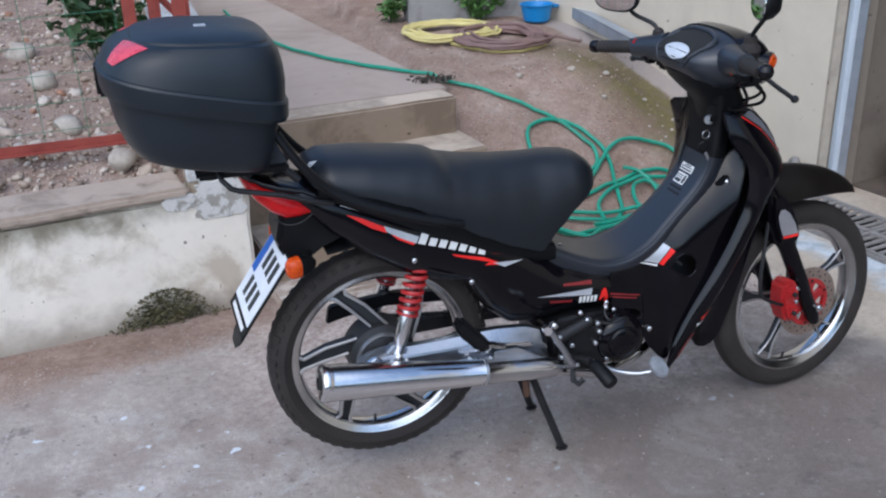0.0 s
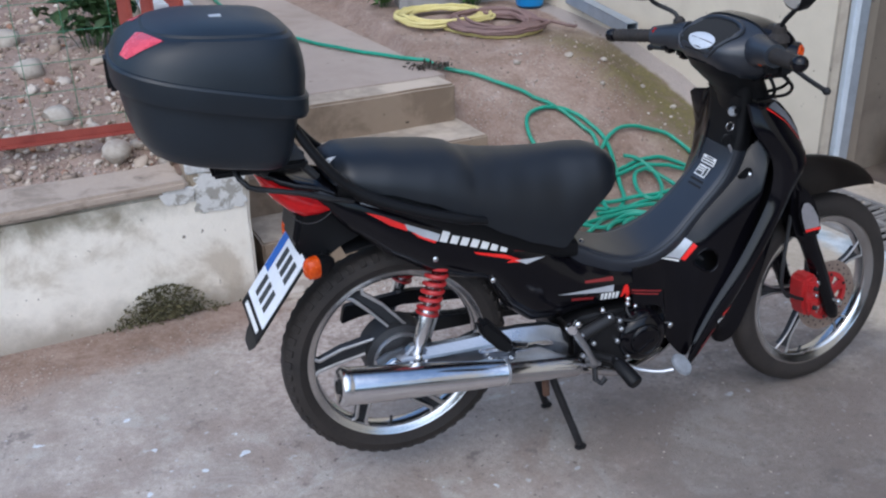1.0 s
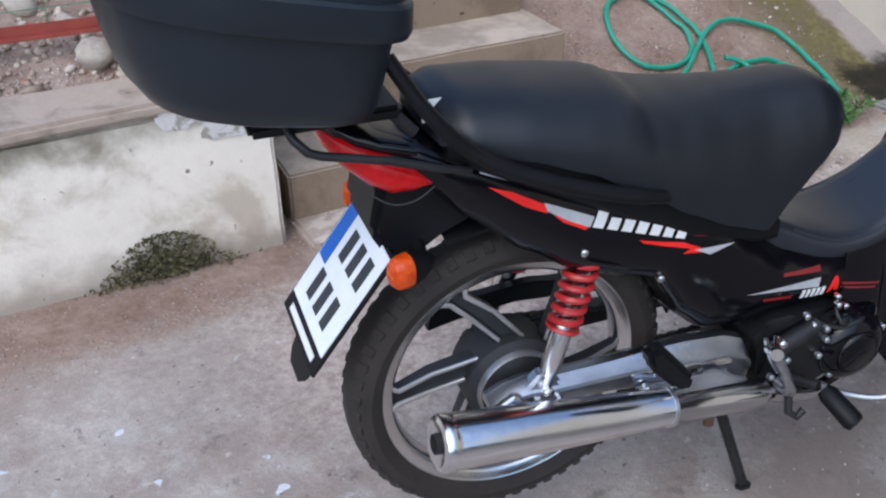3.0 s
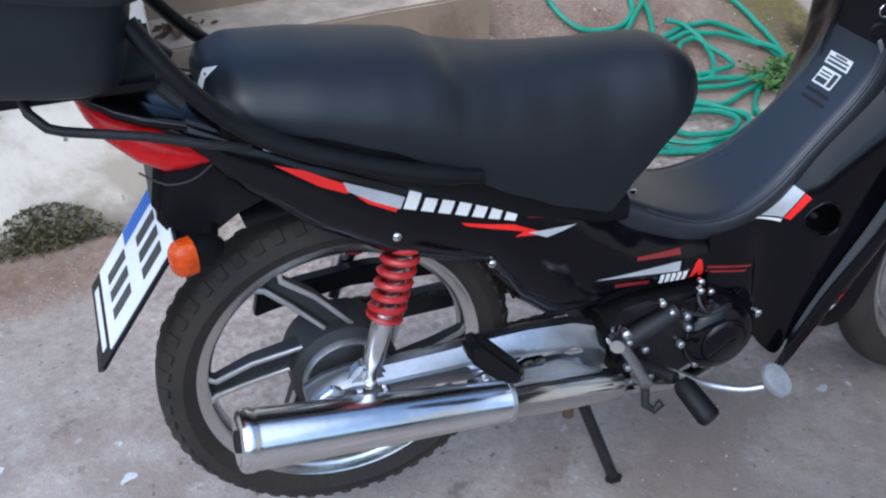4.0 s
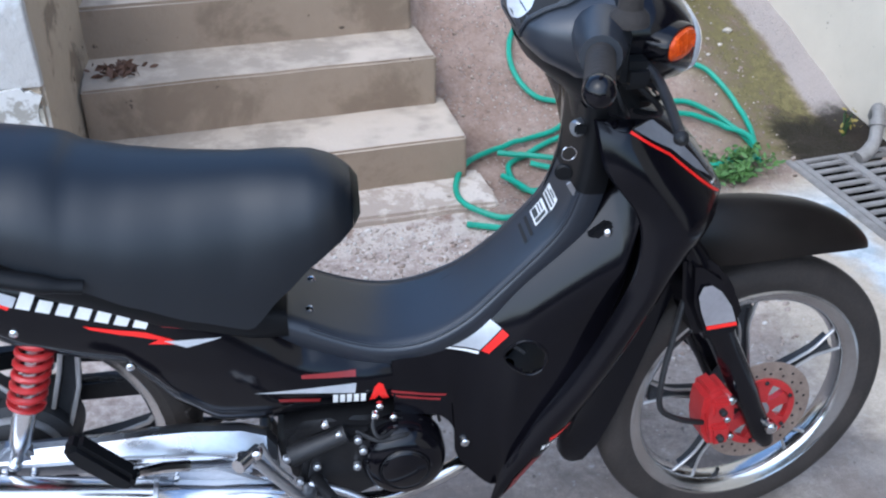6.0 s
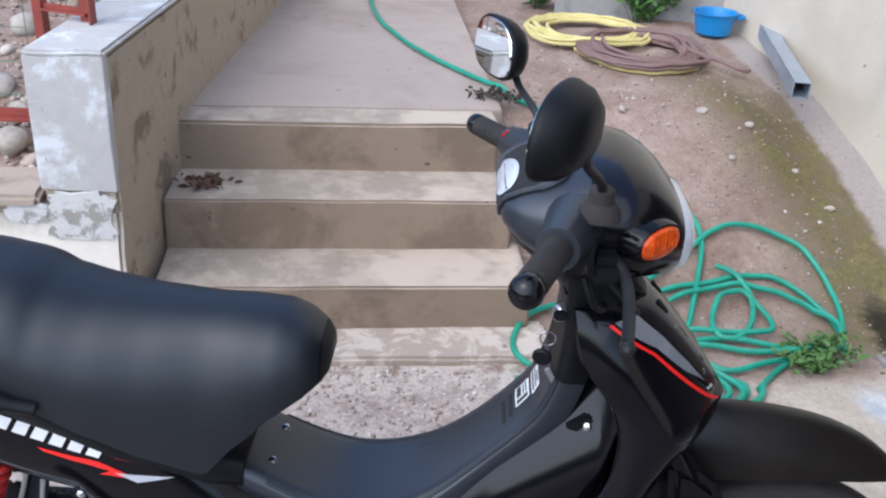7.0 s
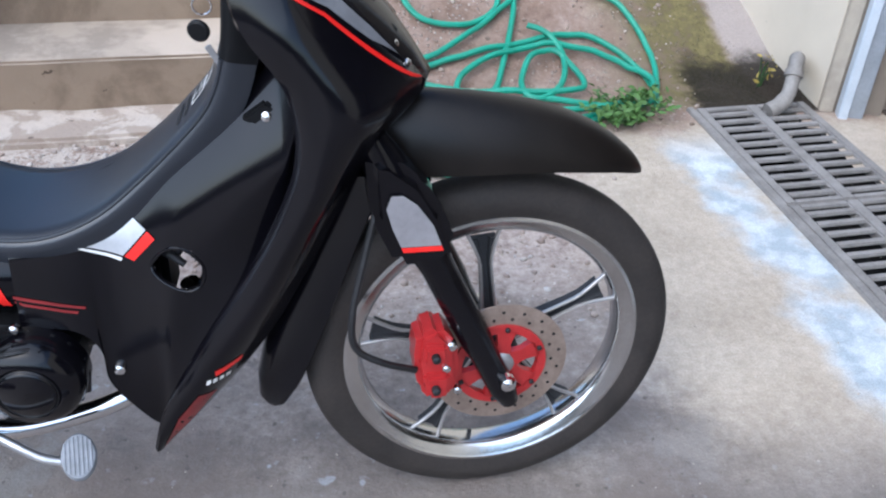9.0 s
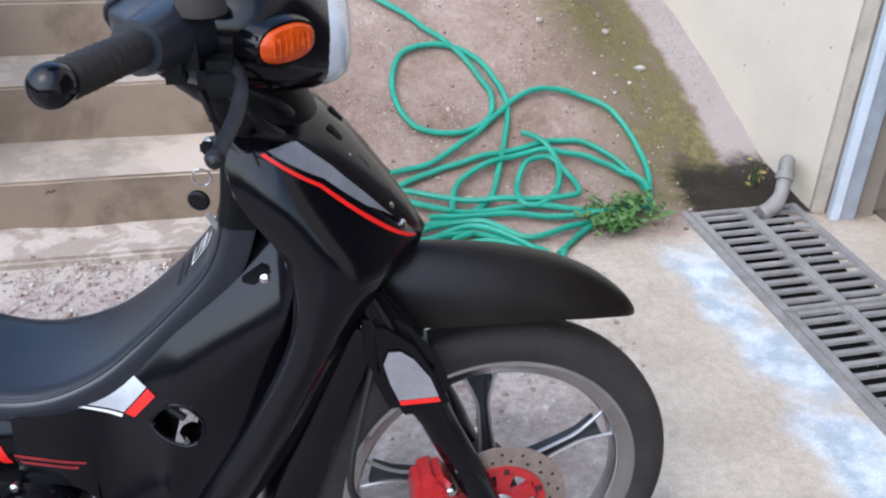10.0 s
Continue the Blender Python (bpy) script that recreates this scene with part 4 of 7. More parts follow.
# old concrete blocks at the back of the earth
for k, (x, y, w, h, a) in enumerate(((1.30, 3.50, 0.40, 0.30, -6), (1.72, 3.46, 0.40, 0.34, -9))):
    b = part("concrete_block", local_block(Matrix.Translation((x, y, ground_at(x, y) - 0.04)) @ Matrix.Rotation(radians(a), 4, "Z"), (-w / 2, 0, 0), (w / 2, 0.2, h), 0.012, 0.006, 4), BLOCK)
    tagged(b, "weathered grey concrete block at the back", "concrete block", "old blocks")


# red iron fence frame with green wire, standing on the bank
def build_fence():
    f = empty("fence", (-0.8, 1.5, 0.5), "rusty red angle-iron fence with green wire mesh", "fence")
    P = lambda u, z, o=0.0: Vector((-0.50 - u, 1.47 - 0.05 * u + o, z))
    def bar(name, a, b, w=0.018, mt=RED_IRON):
        a, b = Vector(a), Vector(b)
        bm = bmesh.new()
        m = Matrix.Translation(a) @ (b - a).to_track_quat("Z", "Y").to_matrix().to_4x4()
        ln = (b - a).length
        block((-w, -w, 0), (w, -w + 0.006, ln), 0.001, bm=bm)
        block((-w, -w + 0.006, 0), (-w + 0.006, w, ln), 0.001, bm=bm)
        bmesh.ops.transform(bm, matrix=m, verts=bm.verts[:])
        return part(name, bm, mt, f)
    bar("post", P(0.0, 0.44), P(0.0, 1.75), 0.022)
    bar("post", P(1.7, 0.44), P(1.7, 1.75), 0.022)
    bar("post", P(3.4, 0.44), P(3.4, 1.75), 0.022)
    bar("rail", P(0.0, 0.575), P(3.5, 0.575), 0.017)
    bar("rail", P(0.0, 1.70), P(3.5, 1.70), 0.017)
    bar("post", (-0.335, 1.40, 0.87), (-0.335, 1.40, 1.75), 0.022)
    bar("brace", (-0.335, 1.41, 0.90), (-0.50, 1.46, 0.90), 0.010)
    bar("post", (-0.40, 2.02, 0.55), (-0.40, 2.02, 1.75), 0.024)
    bar("post", (-0.285, 2.02, 0.87), (-0.285, 2.02, 1.75), 0.024)
    bar("brace", (-0.285, 2.03, 0.88), (-0.40, 2.03, 1.02), 0.014)
    bm = bmesh.new()
    for k in range(24):
        u = 0.15 * k + 0.05
        tube([P(u, 0.58, 0.02), P(u + 0.01 * math.sin(k), 1.1, 0.025), P(u, 1.68, 0.02)], 0.0013, 5, bm)
    for k in range(11):
        z = 0.63 + 0.10 * k
        tube([P(0.05, z, 0.02), P(1.2, z - 0.01, 0.022), P(2.3, z + 0.008, 0.02), P(3.4, z, 0.02)], 0.0013, 5, bm)
    part("wire_mesh", bm, WIRE_GREEN, f, "green plastic-coated wire mesh")


build_fence()


# a few dim things inside the garage
def crate(x, y, w, h, material, label):
    c = empty("crate", (x, y, 0), label, "crate", "things in the garage")
    for s in (-1, 1):
        part("side", block((x - w / 2, y + s * w * 0.4 - 0.008, 0.002), (x + w / 2, y + s * w * 0.4 + 0.008, h), 0.004), material, c)
        part("side", block((x + s * w / 2 - 0.008, y - w * 0.4, 0.002), (x + s * w / 2 + 0.008, y + w * 0.4, h), 0.004), material, c)
    part("base", block((x - w / 2, y - w * 0.4, 0.002), (x + w / 2, y + w * 0.4, 0.015), 0.003), material, c)
    return c


crate(2.86, 1.12, 0.30, 0.22, RED_IRON, "dull red plastic crate on the garage floor")
crate(3.10, 0.80, 0.34, 0.30, RED_IRON, "dark red plastic crate in the dim garage")
jug = part("jug", lathe([(0.001, 0.0), (0.05, 0.0), (0.055, 0.02), (0.055, 0.11), (0.03, 0.15), (0.02, 0.17), (0.001, 0.17)], (2.74, 1.02, 0.003), (0, 0, 1), 24), PVC)
tagged(jug, "small grey plastic jug on the garage floor", "jug")


# ---- the motorcycle ----
from mathutils.bvhtree import BVHTree

bike = empty("motorcycle", (0.6, 0, 0), "black step-through motorcycle with red and silver stripes on its centre stand", "motorcycle")
RW, FW = Vector((-0.021, 0, 0.354)), Vector((1.242, 0.0, 0.278))


def ruled(ob):
    me = ob.data
    return BVHTree.FromPolygons([v.co for v in me.vertices], [tuple(p.vertices) for p in me.polygons])


def film(name, poly, targets, material, parent, off=0.0012, origin=(0, -1, 0), u=(1, 0, 0), v=(0, 0, 1), step=0.012, label=""):
    """A printed film: a polygon in the plane (origin, u, v), laid on the first target along u x v turned inward."""
    u, v, o = Vector(u).normalized(), Vector(v).normalized(), Vector(origin)
    d = -u.cross(v)
    d.normalize()
    bm = bmesh.new()
    bm.faces.new([bm.verts.new((a, b, 0)) for a, b in poly])
    for axis in (0, 1):
        lo, hi = min(p[axis] for p in poly), max(p[axis] for p in poly)
        k = lo + step
        while k < hi:
            no = (1, 0, 0) if axis == 0 else (0, 1, 0)
            bmesh.ops.bisect_plane(bm, geom=bm.verts[:] + bm.edges[:] + bm.faces[:], plane_co=Vector(no) * k, plane_no=no)
            k += step
    trees = [ruled(t) for t in targets]
    for vert in bm.verts:
        p = o + u * vert.co.x + v * vert.co.y
        hits = [h for h in (t.ray_cast(p, d) for t in trees) if h[0]]
        if hits:
            h = min(hits, key=lambda q: q[3])
            vert.co = h[0] - d * off
        else:
            h = min((t.find_nearest(p + d * 0.85) for t in trees), key=lambda q: q[3])
            vert.co = h[0] - d * off
    return part(name, bm, material, parent, label)


def bolt(at, r, axis, parent, material=None, name="bolt"):
    return part(name, lathe([(0.0008, 0.55 * r), (0.55 * r, 0.5 * r), (0.95 * r, 0.2 * r), (r, -0.2 * r), (r, -1.2 * r)], at, axis, 10), material or CHROME, parent)


def tyre_bm(c, R, w, r_in, seg=80, knobs=0):
    prof = []
    for k in range(17):
        a = -1 + 2 * k / 16
        y = w * math.sin(a * math.pi / 2 * 0.96)
        r = r_in + (R - r_in) * (1 - abs(a) ** 2.7 * 0.95)
        prof.append((r, y))
    prof[0], prof[-1] = (r_in - 0.003, -w * 0.70), (r_in - 0.003, w * 0.70)
    bm = lathe(prof, c, (0, 1, 0), seg, closed=True)
    for i in range(knobs):
        a0 = 2 * math.pi * i / knobs
        for s in (-1, 1):
            a = a0 + (math.pi / knobs if s > 0 else 0)
            d, t = Vector((math.cos(a), 0, math.sin(a))), Vector((-math.sin(a), 0, math.cos(a)))
            m = Matrix.Translation(c + d * (R - 0.010) + Vector((0, s * w * 0.68, 0)))
            ax = (d * 0.80 + Vector((0, s * 0.6, 0))).normalized()
            b = ax.cross(t).normalized()
            rot = Matrix((t, b, ax)).transposed().to_4x4()
            block((-0.0085, -0.011, -0.006), (0.0085, 0.011, 0.0035), 0.0015, m @ rot, bm, 1)
    return bm


def swirl_spoke(c, q, a, wh):
    """One spoke of the rear wheel: two bright ribs running askew from the hub, with a dark web between."""
    at = lambda r, ang, y: c + Vector((r * math.cos(radians(ang)), y, r * math.sin(radians(ang))))
    left = [at(0.088, a - 14, 0), at(0.155, a - 2.5, 0), at(q - 0.032, a + 1.8, 0), at(q - 0.018, a + 5.5, 0)]
    right = [at(0.084, a - 43, 0), at(0.148, a - 17, 0), at(q - 0.034, a - 6.2, 0), at(q - 0.018, a - 8.0, 0)]
    dep = (0.030, 0.026, 0.022, 0.020)
    web = []
    for p, r, d in zip(left, right, dep):
        mid = (p + r) / 2
        web.append([p + Vector((0, -d + 0.0044, 0)), p.lerp(mid, 0.3) + Vector((0, -d + 0.0044, 0)), p.lerp(mid, 0.4) + Vector((0, -d + 0.013, 0)), r.lerp(mid, 0.4) + Vector((0, -d + 0.013, 0)), r.lerp(mid, 0.3) + Vector((0, -d + 0.0044, 0)), r + Vector((0, -d + 0.0044, 0)), r + Vector((0, 0.004, 0)), p + Vector((0, 0.004, 0))])
    sp = part("spoke", loft(web), SPOKE_GREY, wh)
    for line in (left, right):
        rows = []
        for i, p in enumerate(line):
            t = (line[min(i + 1, 3)] - line[max(i - 1, 0)]).normalized()
            n = Vector((-t.z, 0, t.x))
            d, wd = dep[i], 0.0034 + 0.0004 * i
            rows.append([p + n * (wd * u) + Vector((0, -d + v, 0)) for u, v in ((-1, 0.0012), (-0.6, 0), (0.6, 0), (1, 0.0012), (1, 0.0045), (-1, 0.0045))])
        part("rib", loft(rows), SPOKE_RIB, sp)


def wheel(name, c, R, w, rim_r, hub_r, angles, label, knobs, swirl=False):
    wh = part(name, lathe([(hub_r, -0.040), (hub_r * 0.8, -0.05), (hub_r * 0.5, -0.056), (0.012, -0.058), (0.012, 0.058), (hub_r * 0.5, 0.056), (hub_r * 0.8, 0.05), (hub_r, 0.040)], c, seg=40, closed=True), SPOKE_GREY, bike, label)
    part("tyre", tyre_bm(c, R, w, rim_r, 84, knobs), RUBBER, wh, "dusty black rubber tyre")
    q = rim_r
    part("rim", lathe([(q + 0.003, -0.024), (q + 0.001, -0.0285), (q - 0.004, -0.0295), (q - 0.008, -0.027), (q - 0.018, -0.024), (q - 0.024, -0.019), (q - 0.028, -0.008), (q - 0.029, 0.008), (q - 0.024, 0.019), (q - 0.018, 0.024), (q - 0.004, 0.0295), (q + 0.001, 0.0285), (q + 0.003, 0.024), (q - 0.010, 0.0)], c, seg=84, closed=True), RIM, wh, "dull machined alloy rim")
    for a in angles:
        if swirl:
            swirl_spoke(c, q, a, wh)
            continue
        d = Vector((math.cos(radians(a)), 0, math.sin(radians(a))))
        n = Vector((-d.z, 0, d.x))
        r0, r1 = hub_r * 0.7, q - 0.024
        half = lambda f: 0.0122 - 0.0042 * math.sin(math.pi * min(1, f / 0.7) / 2) + 0.075 * max(0, f - 0.68) ** 1.25
        rings = []
        for f in (0, 0.2, 0.4, 0.6, 0.72, 0.82, 0.9):
            r, hw, dep = r0 + f * (r1 - r0), half(f), 0.0075 - 0.003 * f
            face = -0.0175 + 0.005 * f
            rings.append([c + d * r + n * (hw * p) + Vector((0, y, 0)) for p, y in ((-1, face + 0.0044), (-0.55, face + 0.0044), (-0.4, face + 0.010), (0.4, face + 0.010), (0.55, face + 0.0044), (1, face + 0.0044), (1, dep), (-1, dep))])
        sp = part("spoke", loft(rings), SPOKE_GREY, wh)
        for s in (-1, 1):
            rr = []
            for f in (0.04, 0.25, 0.5, 0.66, 0.74, 0.82, 0.91, 1.0):
                r = r0 + f * (r1 - r0)
                dep = 0.0175 - 0.005 * f
                cc = c + d * r + n * (half(f) * s)
                wd = 0.0021 + 0.0022 * max(0, f - 0.6)
                rr.append([cc + n * (wd * p) + Vector((0, -dep + t, 0)) for p, t in ((-1, 0.0012), (-0.6, 0), (0.6, 0), (1, 0.0012), (1, 0.0046), (-1, 0.0046))])
            part("rib", loft(rr), SPOKE_RIB, sp)
    va = c + Vector((math.cos(radians(263)), 0, math.sin(radians(263)))) * (q - 0.034)
    part("valve", tube([va + Vector((0, -0.005, -0.014)), va + Vector((0, -0.012, 0.012))], 0.004, 8), STEEL_DARK, wh)
    return wh


SPOKE_RIB = surface("machined_spoke_edge", (0.36, 0.355, 0.35), (0.50, 0.49, 0.48), 14, (0.28, 0.42), metal=0.75, bump=0.05)
rear_wheel = wheel("rear_wheel", RW, 0.286, 0.043, 0.2325, 0.086, (120.5, 180.5, 240.5, 300.5, 0.5, 60.5), "dark rear alloy wheel with bright swirled spokes", 54, True)
front_wheel = wheel("front_wheel", FW, 0.285, 0.037, 0.228, 0.036, (97, 25, 313, 241, 169), "grey five-spoke front alloy wheel", 0)

# rear hub: brake plate with its ring and arm, sprocket and chain
part("brake_plate", lathe([(0.001, -0.072), (0.024, -0.072), (0.030, -0.066), (0.058, -0.062), (0.066, -0.058), (0.066, -0.045), (0.001, -0.045)], RW, seg=40), STEEL_DARK, rear_wheel)
part("hub_ring", lathe([(0.066, -0.060), (0.0695, -0.062), (0.0715, -0.058), (0.0715, -0.045), (0.066, -0.045)], RW, seg=44, closed=True), ALLOY, rear_wheel)
part("brake_arm", tube([RW + Vector((-0.03, -0.075, -0.012)), RW + Vector((-0.052, -0.083, -0.015)), RW + Vector((-0.06, -0.09, -0.05))], [0.008, 0.006, 0.006], 8), ALLOY, rear_wheel)
part("axle_nut", lathe([(0.001, -0.165), (0.009, -0.165), (0.010, -0.16), (0.010, -0.09), (0.001, -0.09)], RW + Vector((0.0, 0, 0.008)), seg=6), CHROME, bike)
bmS = lathe([(0.05, 0.054), (0.068, 0.054), (0.068, 0.060), (0.05, 0.060)], RW, seg=48, closed=True)
for i in range(34):
    a = 2 * math.pi * i / 34
    block((-0.003, 0.054, 0.066), (0.003, 0.060, 0.073), 0.001, Matrix.Translation(RW) @ Matrix.Rotation(a, 4, "Y"), bmS, 1)
part("sprocket", bmS, STEEL_DARK, rear_wheel)


def chain_bm(a, b, n):
    bm = bmesh.new()
    a, b = Vector(a), Vector(b)
    d = (b - a).normalized()
    ang = math.atan2(-d.z, d.x)
    for i in range(n):
        p = a + (b - a) * ((i + 0.5) / n)
        m = Matrix.Translation(p) @ Matrix.Rotation(ang, 4, "Y")
        wv = 0.004 if i % 2 else 0.0065
        block((-0.0085, -wv, -0.0055), (0.0085, wv, 0.0055), 0.0022, m, bm, 1)
    return bm


part("chain", chain_bm((0.0, 0.058, 0.274), (0.42, 0.058, 0.290), 34), STEEL_DARK, bike, "oily black drive chain")
part("chain", chain_bm((0.0, 0.058, 0.416), (0.42, 0.058, 0.362), 34), STEEL_DARK, bike)
part("chain_guard", prism([(-0.14, 0.415), (-0.13, 0.462), (0.05, 0.475), (0.16, 0.458), (0.34, 0.42), (0.34, 0.40), (0.16, 0.43), (0.02, 0.446), (-0.08, 0.435)], 0.062, 0.088, 0.004), BLACK_MATTE, bike)
part("swingarm", prism([(-0.065, 0.365), (-0.03, 0.375), (0.20, 0.372), (0.37, 0.37), (0.37, 0.33), (0.20, 0.335), (-0.02, 0.325), (-0.065, 0.335)], 0.085, 0.115, 0.008), STEEL_DARK, bike)

# right swingarm with its chrome cover
SWING = [(-0.098, 0.374, 0.392), (-0.070, 0.366, 0.406), (-0.030, 0.360, 0.414), (0.02, 0.357, 0.410), (0.12, 0.350, 0.410), (0.20, 0.338, 0.414), (0.26, 0.324, 0.414), (0.34, 0.306, 0.406), (0.378, 0.300, 0.390), (0.392, 0.306, 0.365)]
rings = []
for x, zb, zt in SWING:
    zm = zt - 0.30 * (zt - zb)
    rings.append([(x, y, z) for y, z in ((-0.085, zt - 0.004), (-0.096, zt), (-0.108, zt - 0.002), (-0.126, zm), (-0.128, zm - 0.006), (-0.121, zb + 0.006), (-0.112, zb), (-0.085, zb + 0.003))])
sw = part("swingarm", loft(rings), POLISHED, bike, "polished swingarm cover", 25)
part("cover_rib", prism([(0.15, 0.388), (0.34, 0.374), (0.352, 0.358), (0.15, 0.374)], -0.134, -0.122, 0.004), CHROME, sw)
part("cover_rib", prism([(0.16, 0.356), (0.35, 0.338), (0.35, 0.322), (0.17, 0.342)], -0.134, -0.120, 0.004), ALLOY, sw)
part("adjuster", prism([(-0.118, 0.374), (-0.060, 0.408), (-0.040, 0.392), (-0.06, 0.366), (-0.112, 0.358)], -0.134, -0.118, 0.004), CHROME, sw)
part("shock_lug", prism([(-0.045, 0.395), (-0.012, 0.428), (0.014, 0.424), (0.030, 0.392)], -0.122, -0.095, 0.006), POLISHED, sw)
for p in ((-0.086, -0.136, 0.380), (-0.02, -0.132, 0.384), (0.02, -0.130, 0.372), (0.235, -0.139, 0.344), (0.18, -0.136, 0.352)):
    bolt(p, 0.0078, (0, -1, 0), sw)

# shock absorbers
for s in (-1, 1):
    top, low = Vector((0.084, s * 0.082, 0.655)), Vector((-0.003, s * 0.114, 0.396))
    ax = (low - top).normalized()
    ln = (low - top).length
    sh = part("shock_absorber", lathe([(0.001, 0.0), (0.016, 0.0), (0.018, 0.01), (0.012, 0.02), (0.012, ln * 0.55), (0.016, ln * 0.56), (0.0175, ln * 0.60), (0.0175, ln * 0.86), (0.014, ln * 0.92), (0.014, ln), (0.001, ln)], top, ax, 20), SATIN_CHROME, bike, "rear shock absorber with a red coil spring")
    u = ax.cross(Vector((0, 1, 0))).normalized()
    v = ax.cross(u)
    coilp = []
    for k in range(7 * 16 + 1):
        a = 2 * math.pi * k / 16
        coilp.append(top + ax * (0.030 + (ln * 0.60 - 0.030) * k / (7 * 16)) + 0.0235 * (math.cos(a) * u + math.sin(a) * v))
    part("spring", tube(coilp, 0.0056, 8), RED_PAINT, sh, "red coil spring")
    part("spring_seat", lathe([(0.012, ln * 0.60), (0.0275, ln * 0.60), (0.0285, ln * 0.612), (0.027, ln * 0.622), (0.012, ln * 0.626)], top, ax, 22, closed=True), RED_PAINT, sh)
    part("spring_seat", lathe([(0.012, 0.014), (0.0265, 0.014), (0.028, 0.020), (0.0265, 0.028), (0.012, 0.030)], top, ax, 22, closed=True), RED_PAINT, sh)
    bolt(low + Vector((0, s * 0.018, 0)), 0.010, (0, s, 0), sh)

# exhaust
MA = Vector((1.0, 0.03, -0.150)).normalized()
MO = Vector((-0.210, -0.176, 0.392))
muf = part("muffler", lathe([(0.001, 0.012), (0.014, 0.012), (0.016, 0.004), (0.022, 0.004), (0.036, 0.0), (0.043, 0.003), (0.0455, 0.008), (0.0458, 0.020), (0.0440, 0.023), (0.0442, 0.028), (0.0425, 0.120), (0.0395, 0.220), (0.0360, 0.320), (0.0325, 0.412), (0.0330, 0.414), (0.0330, 0.422), (0.0315, 0.424), (0.030, 0.50), (0.028, 0.58), (0.0255, 0.615), (0.0235, 0.62)], MO, MA, 48), SATIN_CHROME, bike, "long chrome muffler")
part("outlet", lathe([(0.001, 0.02), (0.0135, 0.02), (0.0135, -0.003), (0.016, -0.003), (0.0165, 0.005)], MO, MA, 20), VOID_SHADE, muf)
part("clamp", lathe([(0.0320, 0.413), (0.0345, 0.4145), (0.0345, 0.4205), (0.0320, 0.422)], MO, MA, 40, closed=True), ALLOY, muf)
part("header_pipe", tube(spline([MO + MA * 0.60, (0.45, -0.150, 0.275), (0.54, -0.130, 0.240), (0.62, -0.105, 0.238), (0.69, -0.080, 0.248), (0.765, -0.04, 0.272), (0.80, 0.0, 0.34), (0.79, 0.0, 0.40)], 5), 0.0145, 14), CHROME, bike, "chrome exhaust header")
part("muffler_bracket", prism([(0.24, 0.37), (0.30, 0.37), (0.37, 0.33), (0.38, 0.30), (0.30, 0.315), (0.24, 0.33)], -0.150, -0.142, 0.002), ALLOY, bike)
part("heat_shield", prism([(0.215, 0.346), (0.385, 0.322), (0.395, 0.308), (0.215, 0.336)], -0.186, -0.130, 0.006), CHROME, bike)

# engine
eng = part("engine", prism([(0.39, 0.375), (0.42, 0.400), (0.50, 0.405), (0.60, 0.400), (0.645, 0.375), (0.655, 0.32), (0.62, 0.255), (0.53, 0.235), (0.44, 0.25), (0.40, 0.30)], -0.115, 0.12, 0.018), ENGINE, bike, "black air-cooled engine")
part("cylinder", tube([(0.60, 0, 0.36), (0.74, 0, 0.385)], [0.055, 0.052], 18), ENGINE, eng)
for k in range(7):
    part("cooling_fin", lathe([(0.03, -0.0025), (0.066, -0.0025), (0.066, 0.0025), (0.03, 0.0025)], (0.645 + 0.014 * k, 0, 0.368 + 0.0025 * k), (0.985, 0, 0.17), 24, closed=True), ENGINE, eng)
CC = Vector((0.595, 0, 0.335))
part("clutch_cover", lathe([(0.001, -0.164), (0.034, -0.164), (0.038, -0.161), (0.040, -0.158), (0.044, -0.160), (0.056, -0.156), (0.066, -0.146), (0.070, -0.130), (0.070, -0.100)], CC, seg=48), BLACK_GLOSS, eng, "round gloss black clutch cover")
part("cover_ring", lathe([(0.0385, -0.1600), (0.0395, -0.1618), (0.0405, -0.1600)], CC, seg=48, closed=True), STEEL_DARK, eng)
part("clutch_housing", prism([(0.525, 0.395), (0.575, 0.410), (0.64, 0.395), (0.668, 0.345), (0.66, 0.285), (0.60, 0.258), (0.535, 0.275)], -0.128, -0.100, 0.012), ENGINE, eng)
part("crankcase_cover", prism([(0.42, 0.29), (0.44, 0.375), (0.49, 0.398), (0.55, 0.398), (0.56, 0.28), (0.50, 0.252), (0.44, 0.258)], -0.140, -0.108, 0.010), ENGINE, eng)
part("starter_motor", tube([(0.505, -0.140, 0.408), (0.415, -0.150, 0.378)], [0.015, 0.017], 14), STEEL_DARK, eng)
for p in ((0.473, -0.150, 0.437), (0.493, -0.150, 0.413), (0.561, -0.120, 0.438), (0.582, -0.122, 0.414), (0.519, -0.150, 0.341), (0.425, -0.148, 0.317), (0.463, -0.150, 0.309), (0.552, -0.135, 0.432), (0.410, -0.165, 0.386), (0.455, -0.146, 0.345), (0.53, -0.148, 0.372), (0.553, -0.150, 0.290), (0.47, -0.148, 0.285), (0.654, -0.132, 0.318), (0.523, -0.150, 0.398)):
    bolt(p, 0.0066, (0, -1, 0.1), eng, CHROME if p[2] > 0.4 else ALLOY)
part("cable", tube(spline([(0.555, -0.12, 0.432), (0.548, -0.14, 0.415), (0.56, -0.15, 0.40), (0.60, -0.12, 0.40)], 4), 0.0035, 7), STEEL_DARK, eng)
part("oil_line", tube(spline([(0.52, -0.13, 0.40), (0.555, -0.145, 0.39), (0.59, -0.150, 0.40), (0.625, -0.13, 0.39)], 4), 0.004, 8), STEEL_DARK, eng)

